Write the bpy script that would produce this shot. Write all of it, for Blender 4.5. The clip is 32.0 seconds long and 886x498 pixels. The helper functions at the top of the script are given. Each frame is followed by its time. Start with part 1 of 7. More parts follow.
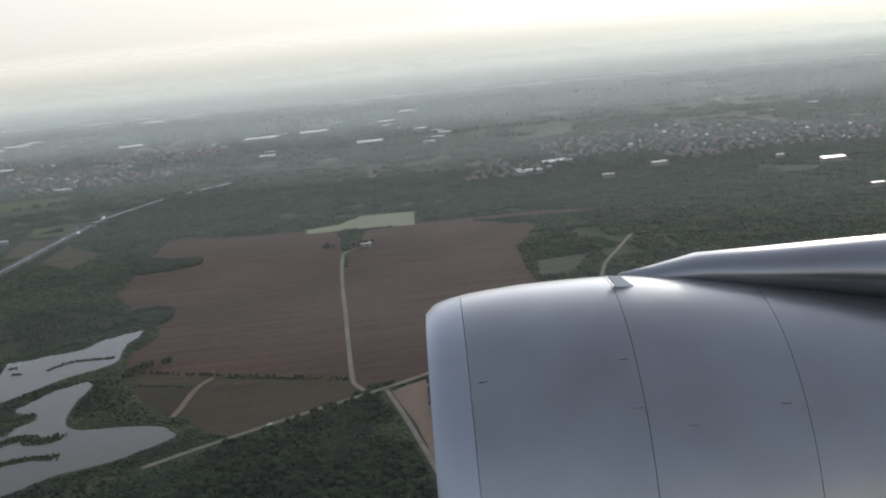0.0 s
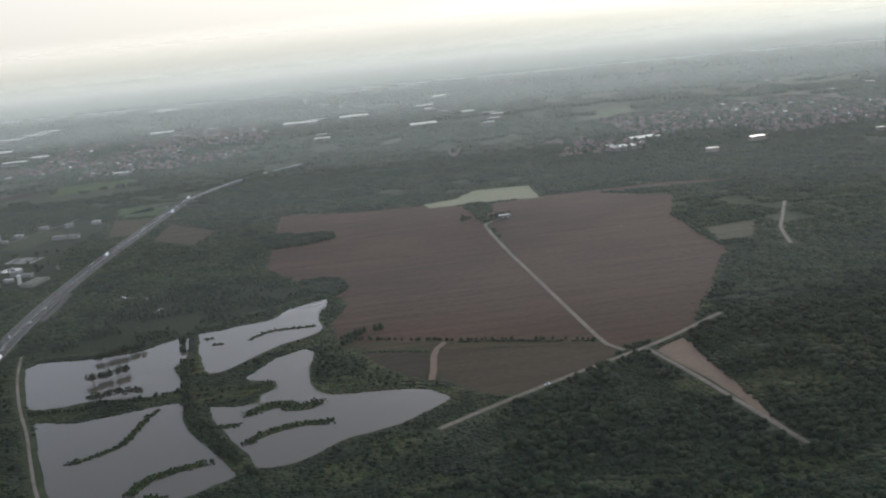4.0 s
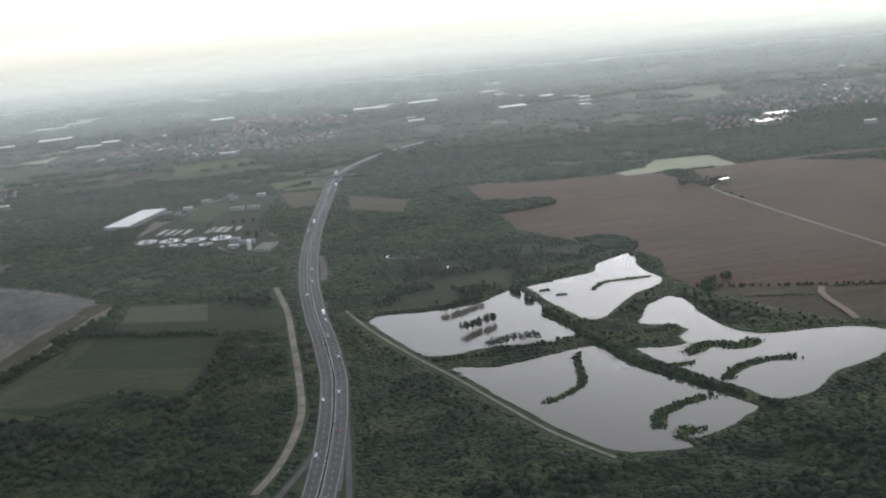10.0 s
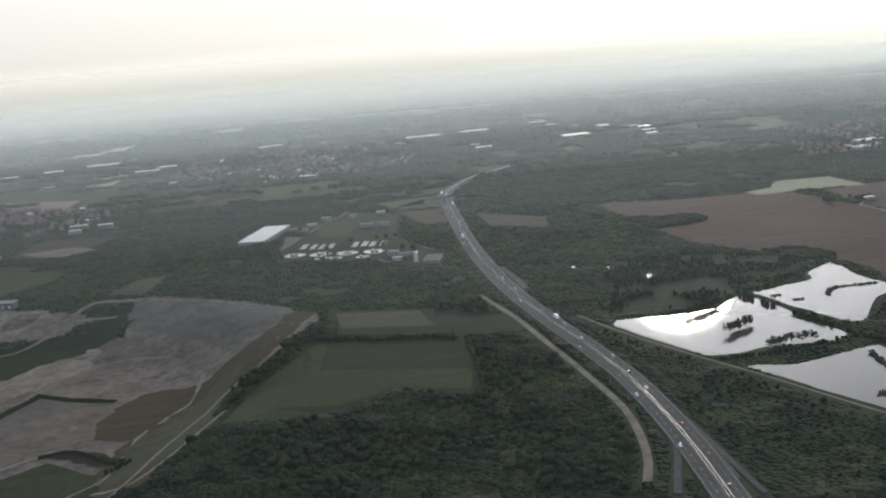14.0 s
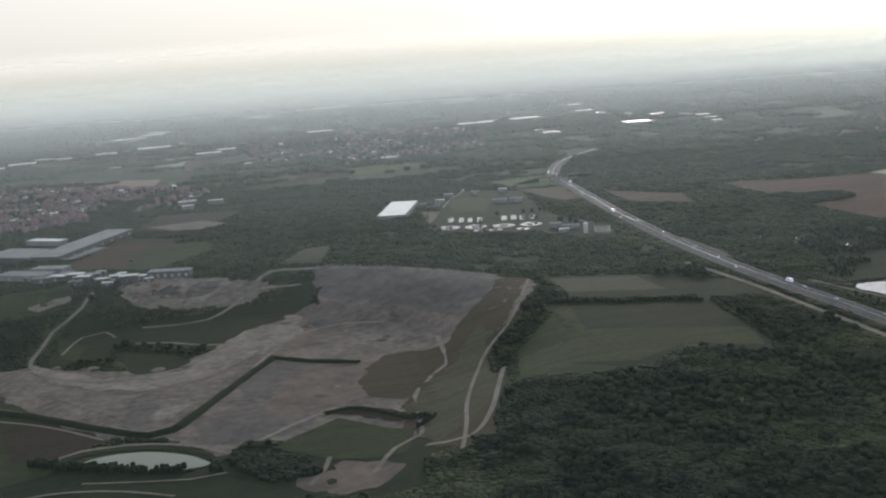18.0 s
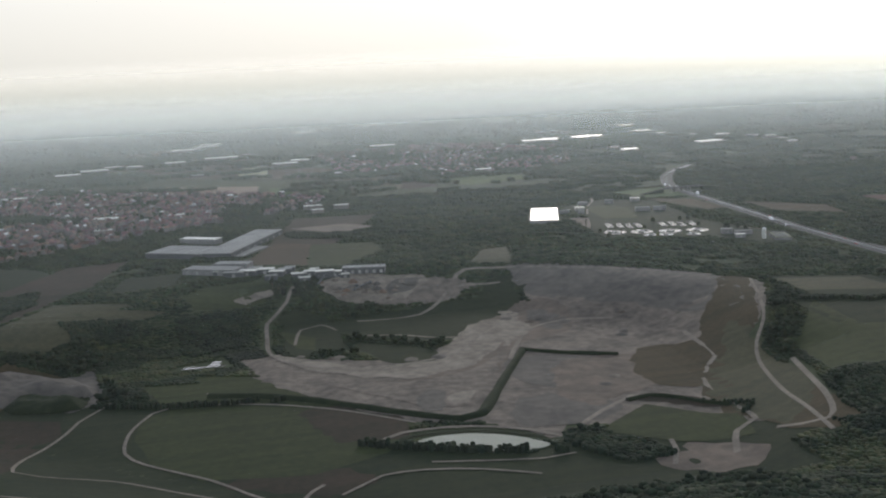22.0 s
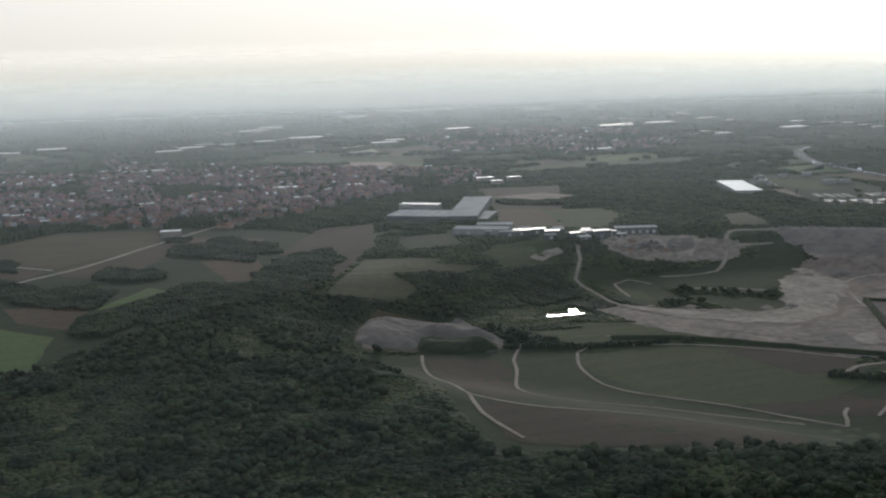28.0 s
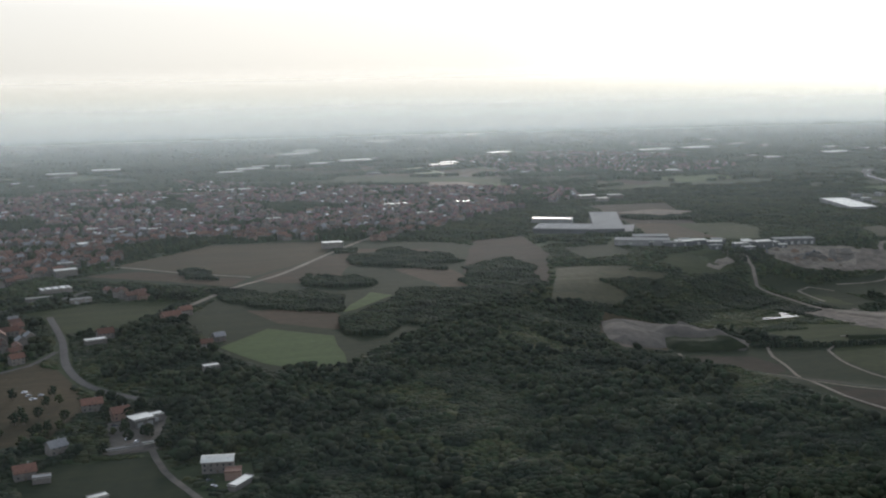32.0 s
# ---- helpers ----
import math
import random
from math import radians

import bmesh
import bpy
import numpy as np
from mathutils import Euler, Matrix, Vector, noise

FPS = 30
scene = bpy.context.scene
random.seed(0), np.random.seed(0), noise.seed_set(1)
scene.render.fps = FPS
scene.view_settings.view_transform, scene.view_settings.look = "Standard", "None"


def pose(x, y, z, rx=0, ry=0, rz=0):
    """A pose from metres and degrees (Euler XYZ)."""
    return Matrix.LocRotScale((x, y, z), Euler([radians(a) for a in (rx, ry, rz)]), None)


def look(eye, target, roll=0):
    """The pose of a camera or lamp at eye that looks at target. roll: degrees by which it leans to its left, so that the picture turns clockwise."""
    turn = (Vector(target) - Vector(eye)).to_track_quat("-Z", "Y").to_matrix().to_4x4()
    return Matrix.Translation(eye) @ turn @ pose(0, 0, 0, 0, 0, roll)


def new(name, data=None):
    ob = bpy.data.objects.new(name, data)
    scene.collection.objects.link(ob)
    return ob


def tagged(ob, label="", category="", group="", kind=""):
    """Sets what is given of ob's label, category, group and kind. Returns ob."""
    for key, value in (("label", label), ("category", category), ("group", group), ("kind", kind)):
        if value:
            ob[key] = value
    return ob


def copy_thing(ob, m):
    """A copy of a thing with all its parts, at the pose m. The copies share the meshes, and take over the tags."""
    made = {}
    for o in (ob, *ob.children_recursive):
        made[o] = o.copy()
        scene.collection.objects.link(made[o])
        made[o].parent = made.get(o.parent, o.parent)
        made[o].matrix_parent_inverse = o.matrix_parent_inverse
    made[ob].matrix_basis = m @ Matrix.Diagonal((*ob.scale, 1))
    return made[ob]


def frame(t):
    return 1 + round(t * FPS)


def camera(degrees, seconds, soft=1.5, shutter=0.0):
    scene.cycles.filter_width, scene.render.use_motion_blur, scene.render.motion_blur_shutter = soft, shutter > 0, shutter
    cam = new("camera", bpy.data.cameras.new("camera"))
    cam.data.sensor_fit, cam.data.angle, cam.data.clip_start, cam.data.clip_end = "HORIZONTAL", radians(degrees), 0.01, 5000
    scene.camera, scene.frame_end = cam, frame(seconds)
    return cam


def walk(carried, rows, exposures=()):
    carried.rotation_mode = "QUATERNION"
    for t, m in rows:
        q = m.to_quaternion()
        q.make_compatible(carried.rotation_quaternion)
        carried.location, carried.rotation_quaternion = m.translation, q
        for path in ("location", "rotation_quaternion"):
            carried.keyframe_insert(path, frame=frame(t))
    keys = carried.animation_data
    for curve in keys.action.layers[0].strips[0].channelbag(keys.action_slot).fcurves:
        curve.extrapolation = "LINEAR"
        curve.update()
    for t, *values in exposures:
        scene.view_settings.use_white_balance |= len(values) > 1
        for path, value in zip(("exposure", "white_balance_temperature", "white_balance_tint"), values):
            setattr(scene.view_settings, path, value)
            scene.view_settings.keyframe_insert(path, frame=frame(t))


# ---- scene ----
cam = camera(44.13, 32.0, soft=2.1)
ROWS = [
(0.0, -0.0, 0.0, 182.2, 77.57, 5.81, -2.03),
    (0.5, -18.8, 3.1, 181.0, 77.48, 6.04, -2.35),
    (1.0, -37.6, 6.3, 179.8, 77.42, 6.20, -2.64),
    (1.5, -56.4, 9.4, 178.6, 77.45, 6.05, -2.90),
    (2.0, -75.1, 12.5, 177.4, 77.45, 6.04, -3.19),
    (2.5, -93.9, 15.6, 176.2, 77.45, 5.89, -3.53),
    (3.0, -112.7, 18.7, 175.0, 77.40, 5.86, -3.83),
    (3.5, -131.4, 21.8, 173.8, 77.30, 5.85, -4.20),
    (5.5, -206.3, 34.1, 169.0, 76.94, 5.87, -5.57),
    (6.0, -225.0, 37.2, 167.8, 76.91, 5.93, -5.74),
    (6.5, -243.7, 40.3, 166.6, 76.92, 5.84, -5.97),
    (7.0, -262.4, 43.4, 165.4, 76.89, 6.03, -6.17),
    (7.5, -281.0, 46.5, 164.2, 76.92, 5.83, -6.41),
    (8.0, -299.5, 49.6, 163.0, 76.94, 5.72, -6.66),
    (8.5, -318.0, 52.7, 161.8, 76.98, 5.59, -6.99),
    (9.0, -336.5, 55.9, 160.6, 77.00, 5.56, -7.31),
    (9.5, -354.9, 59.1, 159.5, 77.09, 5.47, -7.70),
    (10.0, -373.3, 62.3, 158.3, 77.23, 5.44, -8.06),
    (10.5, -391.6, 65.6, 157.2, 77.44, 5.31, -8.47),
    (11.0, -409.9, 68.8, 156.1, 77.72, 5.14, -8.89),
    (11.5, -428.2, 72.1, 155.0, 78.04, 4.99, -9.15),
    (12.0, -446.4, 75.5, 153.8, 78.49, 4.90, -9.30),
    (12.5, -464.6, 78.8, 152.7, 78.90, 4.72, -9.48),
    (13.0, -482.7, 82.2, 151.6, 79.16, 4.64, -9.64),
    (13.5, -500.9, 85.6, 150.5, 79.28, 4.63, -9.88),
    (14.0, -519.0, 89.0, 149.4, 79.25, 4.68, -10.07),
    (14.5, -537.1, 92.5, 148.3, 79.15, 4.61, -10.25),
    (16.5, -609.5, 106.3, 143.9, 78.76, 4.15, -11.32),
    (17.0, -627.7, 109.8, 142.8, 78.68, 3.95, -11.54),
    (17.5, -645.8, 113.3, 141.7, 78.84, 3.90, -11.85),
    (18.0, -663.9, 116.7, 140.6, 79.04, 3.84, -12.06),
    (18.5, -682.0, 120.2, 139.5, 79.23, 3.80, -12.34),
    (19.0, -700.1, 123.7, 138.4, 79.46, 3.66, -12.47),
    (19.5, -718.3, 127.2, 137.3, 79.70, 3.38, -12.62),
    (20.0, -736.4, 130.7, 136.2, 79.97, 3.13, -12.68),
    (20.5, -754.6, 134.1, 135.1, 80.17, 2.76, -12.77),
    (21.0, -772.8, 137.6, 134.0, 80.29, 2.84, -12.97),
    (21.5, -790.9, 141.0, 132.8, 80.35, 2.72, -13.21),
    (22.0, -809.1, 144.4, 131.7, 80.35, 2.57, -13.42),
    (22.5, -827.3, 147.7, 130.6, 80.31, 2.40, -13.69),
    (23.0, -845.6, 151.1, 129.4, 80.27, 2.29, -13.90),
    (23.5, -863.8, 154.4, 128.3, 80.29, 2.19, -14.09),
    (24.0, -882.0, 157.7, 127.1, 80.36, 2.16, -14.20),
    (24.5, -900.1, 160.9, 125.9, 80.43, 2.05, -14.36),
    (25.0, -918.3, 164.1, 124.8, 80.49, 2.24, -14.49),
    (25.5, -936.5, 167.3, 123.6, 80.50, 2.28, -14.67),
    (27.5, -1009.1, 179.9, 118.9, 80.16, 1.44, -15.99),
    (28.0, -1027.3, 182.3, 117.9, 80.10, 1.57, -16.38),
    (28.5, -1045.4, 184.7, 116.9, 80.02, 1.41, -16.83),
    (29.0, -1064.3, 186.5, 116.0, 79.95, 1.24, -17.25),
    (29.5, -1083.7, 187.8, 115.1, 80.17, 1.37, -17.66),
    (30.0, -1103.3, 189.4, 114.3, 80.46, 1.65, -17.96),
    (30.5, -1121.5, 192.5, 113.6, 80.73, 1.62, -18.26),
    (31.0, -1138.3, 197.1, 112.6, 81.03, 1.52, -18.44),
    (31.5, -1153.8, 203.0, 111.4, 81.31, 1.30, -18.58),
    (32.0, -1169.4, 209.4, 109.8, 81.67, 1.15, -18.68),
]
walk(cam, [(t, pose(x, y, z, rx, ry, rz)) for t, x, y, z, rx, ry, rz in ROWS],
     exposures=((0.0, 0.0), (6.0, 0.08), (10.0, 0.3), (13.0, 0.06), (17.0, 0.0), (32.0, 0.0)))

# ---- light: a low hazy sun ahead and to the right of the flight line ----
SUN_AZ, SUN_EL = 21.5, 12.6          # degrees from +y towards +x, and above the horizon
world = bpy.data.worlds.new("world")
scene.world = world
world.use_nodes = True
wn = world.node_tree.nodes
wl = world.node_tree.links
sky = wn.new("ShaderNodeTexSky")
sky.sky_type = "NISHITA"
sky.sun_disc = False
sky.sun_elevation = radians(SUN_EL)
sky.sun_rotation = radians(SUN_AZ)
sky.altitude = 200
sky.air_density = 1.0
sky.dust_density = 2.0
sky.ozone_density = 1.0
wn["Background"].inputs["Strength"].default_value = 0.55
pale = wn.new("ShaderNodeHueSaturation")        # thin high haze takes the colour out of the sky
pale.inputs["Saturation"].default_value = 0.45
even = wn.new("ShaderNodeGamma")                  # and evens out the glow round the sun
even.inputs["Gamma"].default_value = 0.6
wl.new(sky.outputs["Color"], even.inputs["Color"])
wl.new(even.outputs[0], pale.inputs["Color"])
cool = wn.new("ShaderNodeMix")
cool.data_type, cool.blend_type = "RGBA", "MULTIPLY"
cool.inputs[0].default_value = 1.0
cool.inputs[7].default_value = (0.93, 1.0, 1.15, 1)
wl.new(pale.outputs[0], cool.inputs[6])
wl.new(cool.outputs[2], wn["Background"].inputs["Color"])
sun_data = bpy.data.lights.new("sun", "SUN")
sun_data.energy = 1.1
sun_data.angle = radians(6)
sun_data.color = (1.0, 0.92, 0.80)
sun = new("sun", sun_data)
sun_dir = Vector((math.sin(radians(SUN_AZ)) * math.cos(radians(SUN_EL)), math.cos(radians(SUN_AZ)) * math.cos(radians(SUN_EL)), math.sin(radians(SUN_EL))))
sun.matrix_world = look((-500, 500, 900), Vector((-500, 500, 900)) - sun_dir)


# ---- materials ----
def material(name, base, dark, rough=0.9, grain=0.5, patch=0.02, bump=0.0, sheen=0.0, metal=0.0, rnd=0.0, spec=0.3, sheen_tint=(0.75, 0.85, 0.9, 1), rows=0.0):
    """Two colours mixed by a patchy and a fine noise in world metres, with optional relief and per-piece variation."""
    m = bpy.data.materials.new(name)
    m.use_nodes = True
    n, l = m.node_tree.nodes, m.node_tree.links
    b = n["Principled BSDF"]
    b.inputs["Roughness"].default_value = rough
    b.inputs["Metallic"].default_value = metal
    b.inputs["Specular IOR Level"].default_value = spec
    b.inputs["Sheen Weight"].default_value = sheen
    b.inputs["Sheen Roughness"].default_value = 0.45
    b.inputs["Sheen Tint"].default_value = sheen_tint
    geo = n.new("ShaderNodeNewGeometry")
    big, fine = n.new("ShaderNodeTexNoise"), n.new("ShaderNodeTexNoise")
    big.inputs["Scale"].default_value, big.inputs["Detail"].default_value = patch, 5
    fine.inputs["Scale"].default_value, fine.inputs["Detail"].default_value = grain, 3
    l.new(geo.outputs["Position"], big.inputs["Vector"])
    l.new(geo.outputs["Position"], fine.inputs["Vector"])
    mix = n.new("ShaderNodeMath")
    mix.operation = "MULTIPLY_ADD"
    l.new(fine.outputs["Fac"], mix.inputs[0])
    mix.inputs[1].default_value = 0.5
    half = n.new("ShaderNodeMath")
    half.operation = "MULTIPLY"
    l.new(big.outputs["Fac"], half.inputs[0])
    half.inputs[1].default_value = 0.5
    l.new(half.outputs[0], mix.inputs[2])
    if rows:                    # furrows and sowing passes
        turn = n.new("ShaderNodeMapping")
        turn.inputs["Rotation"].default_value = (0, 0, rows)
        turn.inputs["Scale"].default_value = (0.012, 0.16, 0.0)
        l.new(geo.outputs["Position"], turn.inputs["Vector"])
        line = n.new("ShaderNodeTexNoise")
        line.inputs["Scale"].default_value, line.inputs["Detail"].default_value = 1.0, 4
        l.new(turn.outputs[0], line.inputs["Vector"])
        add = n.new("ShaderNodeMath")
        add.operation = "MULTIPLY_ADD"
        l.new(line.outputs["Fac"], add.inputs[0])
        add.inputs[1].default_value = 0.55
        l.new(mix.outputs[0], add.inputs[2])
        less = n.new("ShaderNodeMath")
        less.operation = "SUBTRACT"
        less.inputs[1].default_value = 0.275
        l.new(add.outputs[0], less.inputs[0])
        mix = less
    ramp = n.new("ShaderNodeValToRGB")
    ramp.color_ramp.elements[0].position, ramp.color_ramp.elements[0].color = 0.36, (*dark, 1)
    ramp.color_ramp.elements[1].position, ramp.color_ramp.elements[1].color = 0.64, (*base, 1)
    l.new(mix.outputs[0], ramp.inputs[0])
    out = ramp.outputs[0]
    if rnd:
        info = n.new("ShaderNodeObjectInfo") if rnd > 0 else geo
        hsv = n.new("ShaderNodeHueSaturation")
        mp = n.new("ShaderNodeMapRange")
        mp.inputs["To Min"].default_value, mp.inputs["To Max"].default_value = 1 - abs(rnd), 1 + abs(rnd)
        l.new(info.outputs["Random" if rnd > 0 else "Random Per Island"], mp.inputs["Value"])
        l.new(mp.outputs[0], hsv.inputs["Value"])
        if rnd < 0:             # some crowns turn brown, others bluish
            many, part_of, hue = n.new("ShaderNodeMath"), n.new("ShaderNodeMath"), n.new("ShaderNodeMapRange")
            many.operation, part_of.operation = "MULTIPLY", "FRACT"
            many.inputs[1].default_value = 17.0
            hue.inputs["To Min"].default_value, hue.inputs["To Max"].default_value = 0.45, 0.53
            l.new(info.outputs["Random Per Island"], many.inputs[0])
            l.new(many.outputs[0], part_of.inputs[0])
            l.new(part_of.outputs[0], hue.inputs["Value"])
            l.new(hue.outputs[0], hsv.inputs["Hue"])
        l.new(out, hsv.inputs["Color"])
        out = hsv.outputs[0]
    l.new(out, b.inputs["Base Color"])
    if bump:
        bp = n.new("ShaderNodeBump")
        bp.inputs["Strength"].default_value, bp.inputs["Distance"].default_value = min(1.0, bump), bump
        l.new(mix.outputs[0], bp.inputs["Height"])
        l.new(bp.outputs[0], b.inputs["Normal"])
    return m


M_ground = material("scrub_grass", (0.046, 0.056, 0.016), (0.022, 0.031, 0.010), grain=0.35, patch=0.012, bump=0.6, spec=0.05)
M_brown = material("ploughed_soil", (0.064, 0.035, 0.022), (0.036, 0.021, 0.015), grain=0.25, patch=0.010, bump=0.2, rows=0.15, spec=0.03)
M_soil = material("dry_stubble", (0.049, 0.035, 0.018), (0.029, 0.024, 0.012), grain=0.4, patch=0.014, bump=0.2, rows=0.45, spec=0.04)
M_fresh = material("fresh_meadow", (0.042, 0.061, 0.017), (0.027, 0.043, 0.012), grain=0.3, patch=0.012, bump=0.2, rows=0.5, spec=0.05)
M_orange = material("bare_clay", (0.114, 0.067, 0.040), (0.074, 0.045, 0.027), grain=0.4, patch=0.03, bump=0.2)
M_green = material("meadow_grass", (0.029, 0.035, 0.012), (0.018, 0.022, 0.008), grain=0.3, patch=0.012, bump=0.2, rows=0.5, spec=0.04)
M_dark = material("dark_crop", (0.018, 0.022, 0.009), (0.010, 0.0145, 0.006), grain=0.3, patch=0.02, bump=0.3, rows=0.1, spec=0.04)
M_olive = material("dry_meadow", (0.049, 0.045, 0.023), (0.028, 0.029, 0.015), grain=0.3, patch=0.015, bump=0.2, rows=0.3, spec=0.05)
M_yellow = material("ripe_grass", (0.143, 0.139, 0.068), (0.094, 0.098, 0.045), grain=0.3, patch=0.015, bump=0.1)
M_sand = material("quarry_gravel", (0.140, 0.114, 0.088), (0.058, 0.048, 0.039), grain=0.22, patch=0.05, bump=0.9, spec=0.05)
M_earth = material("quarry_earth", (0.118, 0.091, 0.068), (0.064, 0.051, 0.040), grain=0.2, patch=0.06, bump=0.8, spec=0.05)
M_pale = material("pale_trodden_gravel", (0.176, 0.147, 0.113), (0.088, 0.073, 0.057), grain=0.22, patch=0.07, bump=0.5, spec=0.06)
M_dull = material("dull_fallow_soil", (0.031, 0.022, 0.014), (0.018, 0.0155, 0.009), grain=0.3, patch=0.012, bump=0.2, rows=0.2, spec=0.04)
M_worn = material("worn_brown_field", (0.047, 0.031, 0.018), (0.028, 0.022, 0.012), grain=0.3, patch=0.012, bump=0.2, rows=0.9, spec=0.04)
M_grey = material("grey_gravel", (0.098, 0.084, 0.068), (0.052, 0.046, 0.039), grain=0.22, patch=0.05, bump=0.4, spec=0.05)
M_track = material("pale_dirt_road", (0.165, 0.138, 0.108), (0.092, 0.077, 0.060), grain=0.4, patch=0.06, bump=0.1, spec=0.05)
M_asphalt = material("asphalt", (0.078, 0.071, 0.064), (0.052, 0.048, 0.043), grain=0.3, patch=0.02, rough=0.9, spec=0.04)
M_paint = material("road_paint", (0.30, 0.30, 0.285), (0.20, 0.20, 0.19), grain=1.0, patch=0.05, rough=0.7, spec=0.1)
M_leaf = material("tree_leaves", (0.024, 0.031, 0.0145), (0.0095, 0.014, 0.0085), grain=0.13, patch=0.035, bump=0.2, rnd=-0.27, rough=0.85, spec=0.03)
M_leaf_light = material("light_tree_leaves", (0.036, 0.043, 0.017), (0.018, 0.024, 0.011), grain=0.13, patch=0.035, bump=0.2, rnd=-0.27, rough=0.85, spec=0.03)
M_leaf_mid = material("tree_belt_leaves", (0.028, 0.037, 0.014), (0.012, 0.018, 0.009), grain=0.13, patch=0.022, bump=0.2, rnd=-0.36, rough=0.85, spec=0.03)
# Paler, flatter copy of the leaf colours: distance haze put into far woods
M_leaf_far = material("far_leaves_with_haze", (0.032, 0.041, 0.020), (0.020, 0.027, 0.013), grain=0.2, patch=0.01, rnd=-0.2, rough=0.9, spec=0.05)
M_trunk = material("tree_bark", (0.12, 0.09, 0.065), (0.06, 0.045, 0.035), grain=4, patch=0.5, bump=0.05)
M_roof_red = material("clay_roof_tiles", (0.120, 0.060, 0.042), (0.070, 0.040, 0.029), grain=1.5, patch=0.1, rnd=0.35, rough=0.8, spec=0.1)
M_roof_grey = material("grey_sheet_roof", (0.245, 0.238, 0.218), (0.165, 0.160, 0.147), grain=0.8, patch=0.06, rnd=0.2, rough=0.9, spec=0.02)
M_white = material("white_sheet_roof", (0.45, 0.435, 0.37), (0.32, 0.31, 0.265), grain=0.5, patch=0.05, rough=0.42, spec=0.4)
M_wall = material("pale_render_wall", (0.145, 0.126, 0.106), (0.092, 0.081, 0.070), grain=1.2, patch=0.1, rnd=0.3)
# Dark sheet colour; on hall walls it puts the eaves' shade into the colour
M_shade = material("dark_sheet_and_shade", (0.07, 0.07, 0.068), (0.045, 0.045, 0.045), grain=0.8, patch=0.1, rough=0.8)
M_concrete = material("weathered_concrete", (0.20, 0.192, 0.178), (0.125, 0.12, 0.112), grain=1.0, patch=0.1, rough=0.85, spec=0.1)
M_glass = material("dark_window_glass", (0.03, 0.035, 0.04), (0.02, 0.022, 0.025), rough=0.1, spec=0.6)
M_rubber = material("tyre_rubber", (0.03, 0.03, 0.03), (0.02, 0.02, 0.02))
M_metal = material("galvanised_steel", (0.5, 0.5, 0.5), (0.4, 0.4, 0.4), metal=0.9, rough=0.4)


def water_material(name, tint, gloss=0.5):
    m = bpy.data.materials.new(name)
    m.use_nodes = True
    n, l = m.node_tree.nodes, m.node_tree.links
    b = n["Principled BSDF"]
    b.inputs["Base Color"].default_value = (*tint, 1)
    b.inputs["Roughness"].default_value = 0.03
    b.inputs["IOR"].default_value = 1.33
    b.inputs["Specular IOR Level"].default_value = gloss
    geo, nz, bp = n.new("ShaderNodeNewGeometry"), n.new("ShaderNodeTexNoise"), n.new("ShaderNodeBump")
    nz.inputs["Scale"].default_value, nz.inputs["Detail"].default_value = 0.6, 3
    bp.inputs["Strength"].default_value, bp.inputs["Distance"].default_value = 0.06, 0.06
    l.new(geo.outputs["Position"], nz.inputs["Vector"])
    l.new(nz.outputs["Fac"], bp.inputs["Height"])
    l.new(bp.outputs[0], b.inputs["Normal"])
    return m


M_water = water_material("still_pond_water", (0.055, 0.046, 0.034), 0.095)
M_clear = water_material("bright_tank_water", (0.09, 0.095, 0.085), 0.8)
M_silt = water_material("milky_quarry_water", (0.17, 0.17, 0.125), 0.03)


# ---- building helpers ----
from mathutils import geometry

PIT = [(-500, 580), (-500, 710), (-600, 850), (-790, 855), (-965, 740), (-1000, 620), (-810, 410), (-590, 410)]


def inside(x, y, poly):
    """Even-odd test of arrays of places against an outline."""
    x, y = np.asarray(x, float), np.asarray(y, float)
    hit = np.zeros(x.shape, bool)
    for (x1, y1), (x2, y2) in zip(poly, poly[1:] + poly[:1]):
        if y1 != y2:
            hit ^= ((y1 > y) != (y2 > y)) & (x < (x2 - x1) * (y - y1) / (y2 - y1) + x1)
    return hit


def line_distance(x, y, line):
    x, y = np.asarray(x, float), np.asarray(y, float)
    best = np.full(x.shape, 1e9)
    for (x1, y1), (x2, y2) in zip(line, line[1:]):
        t = np.clip(((x - x1) * (x2 - x1) + (y - y1) * (y2 - y1)) / max(1e-9, (x2 - x1) ** 2 + (y2 - y1) ** 2), 0, 1)
        best = np.minimum(best, np.hypot(x - x1 - t * (x2 - x1), y - y1 - t * (y2 - y1)))
    return best


def ground(x, y):
    """The height of the land: level, with the quarry's shallow pit."""
    k = np.clip(line_distance(x, y, PIT + PIT[:1]) / 85, 0, 1)
    return np.where(inside(x, y, PIT), -18 * k * k * (3 - 2 * k), 0.0)


def gz(x, y):
    return float(ground(np.array([x]), np.array([y]))[0])


def mesh_of(name, bm, mat, smooth=False):
    me = bpy.data.meshes.new(name)
    bm.to_mesh(me)
    bm.free()
    me.materials.append(mat)
    if smooth:
        me.polygons.foreach_set("use_smooth", [True] * len(me.polygons))
    return me


def part(name, bm, mat, parent, label="", smooth=False):
    """Links a bmesh as one mesh object under a thing or a part."""
    ob = new(name, mesh_of(name, bm, mat, smooth))
    ob.parent = parent
    return tagged(ob, label) if label else ob


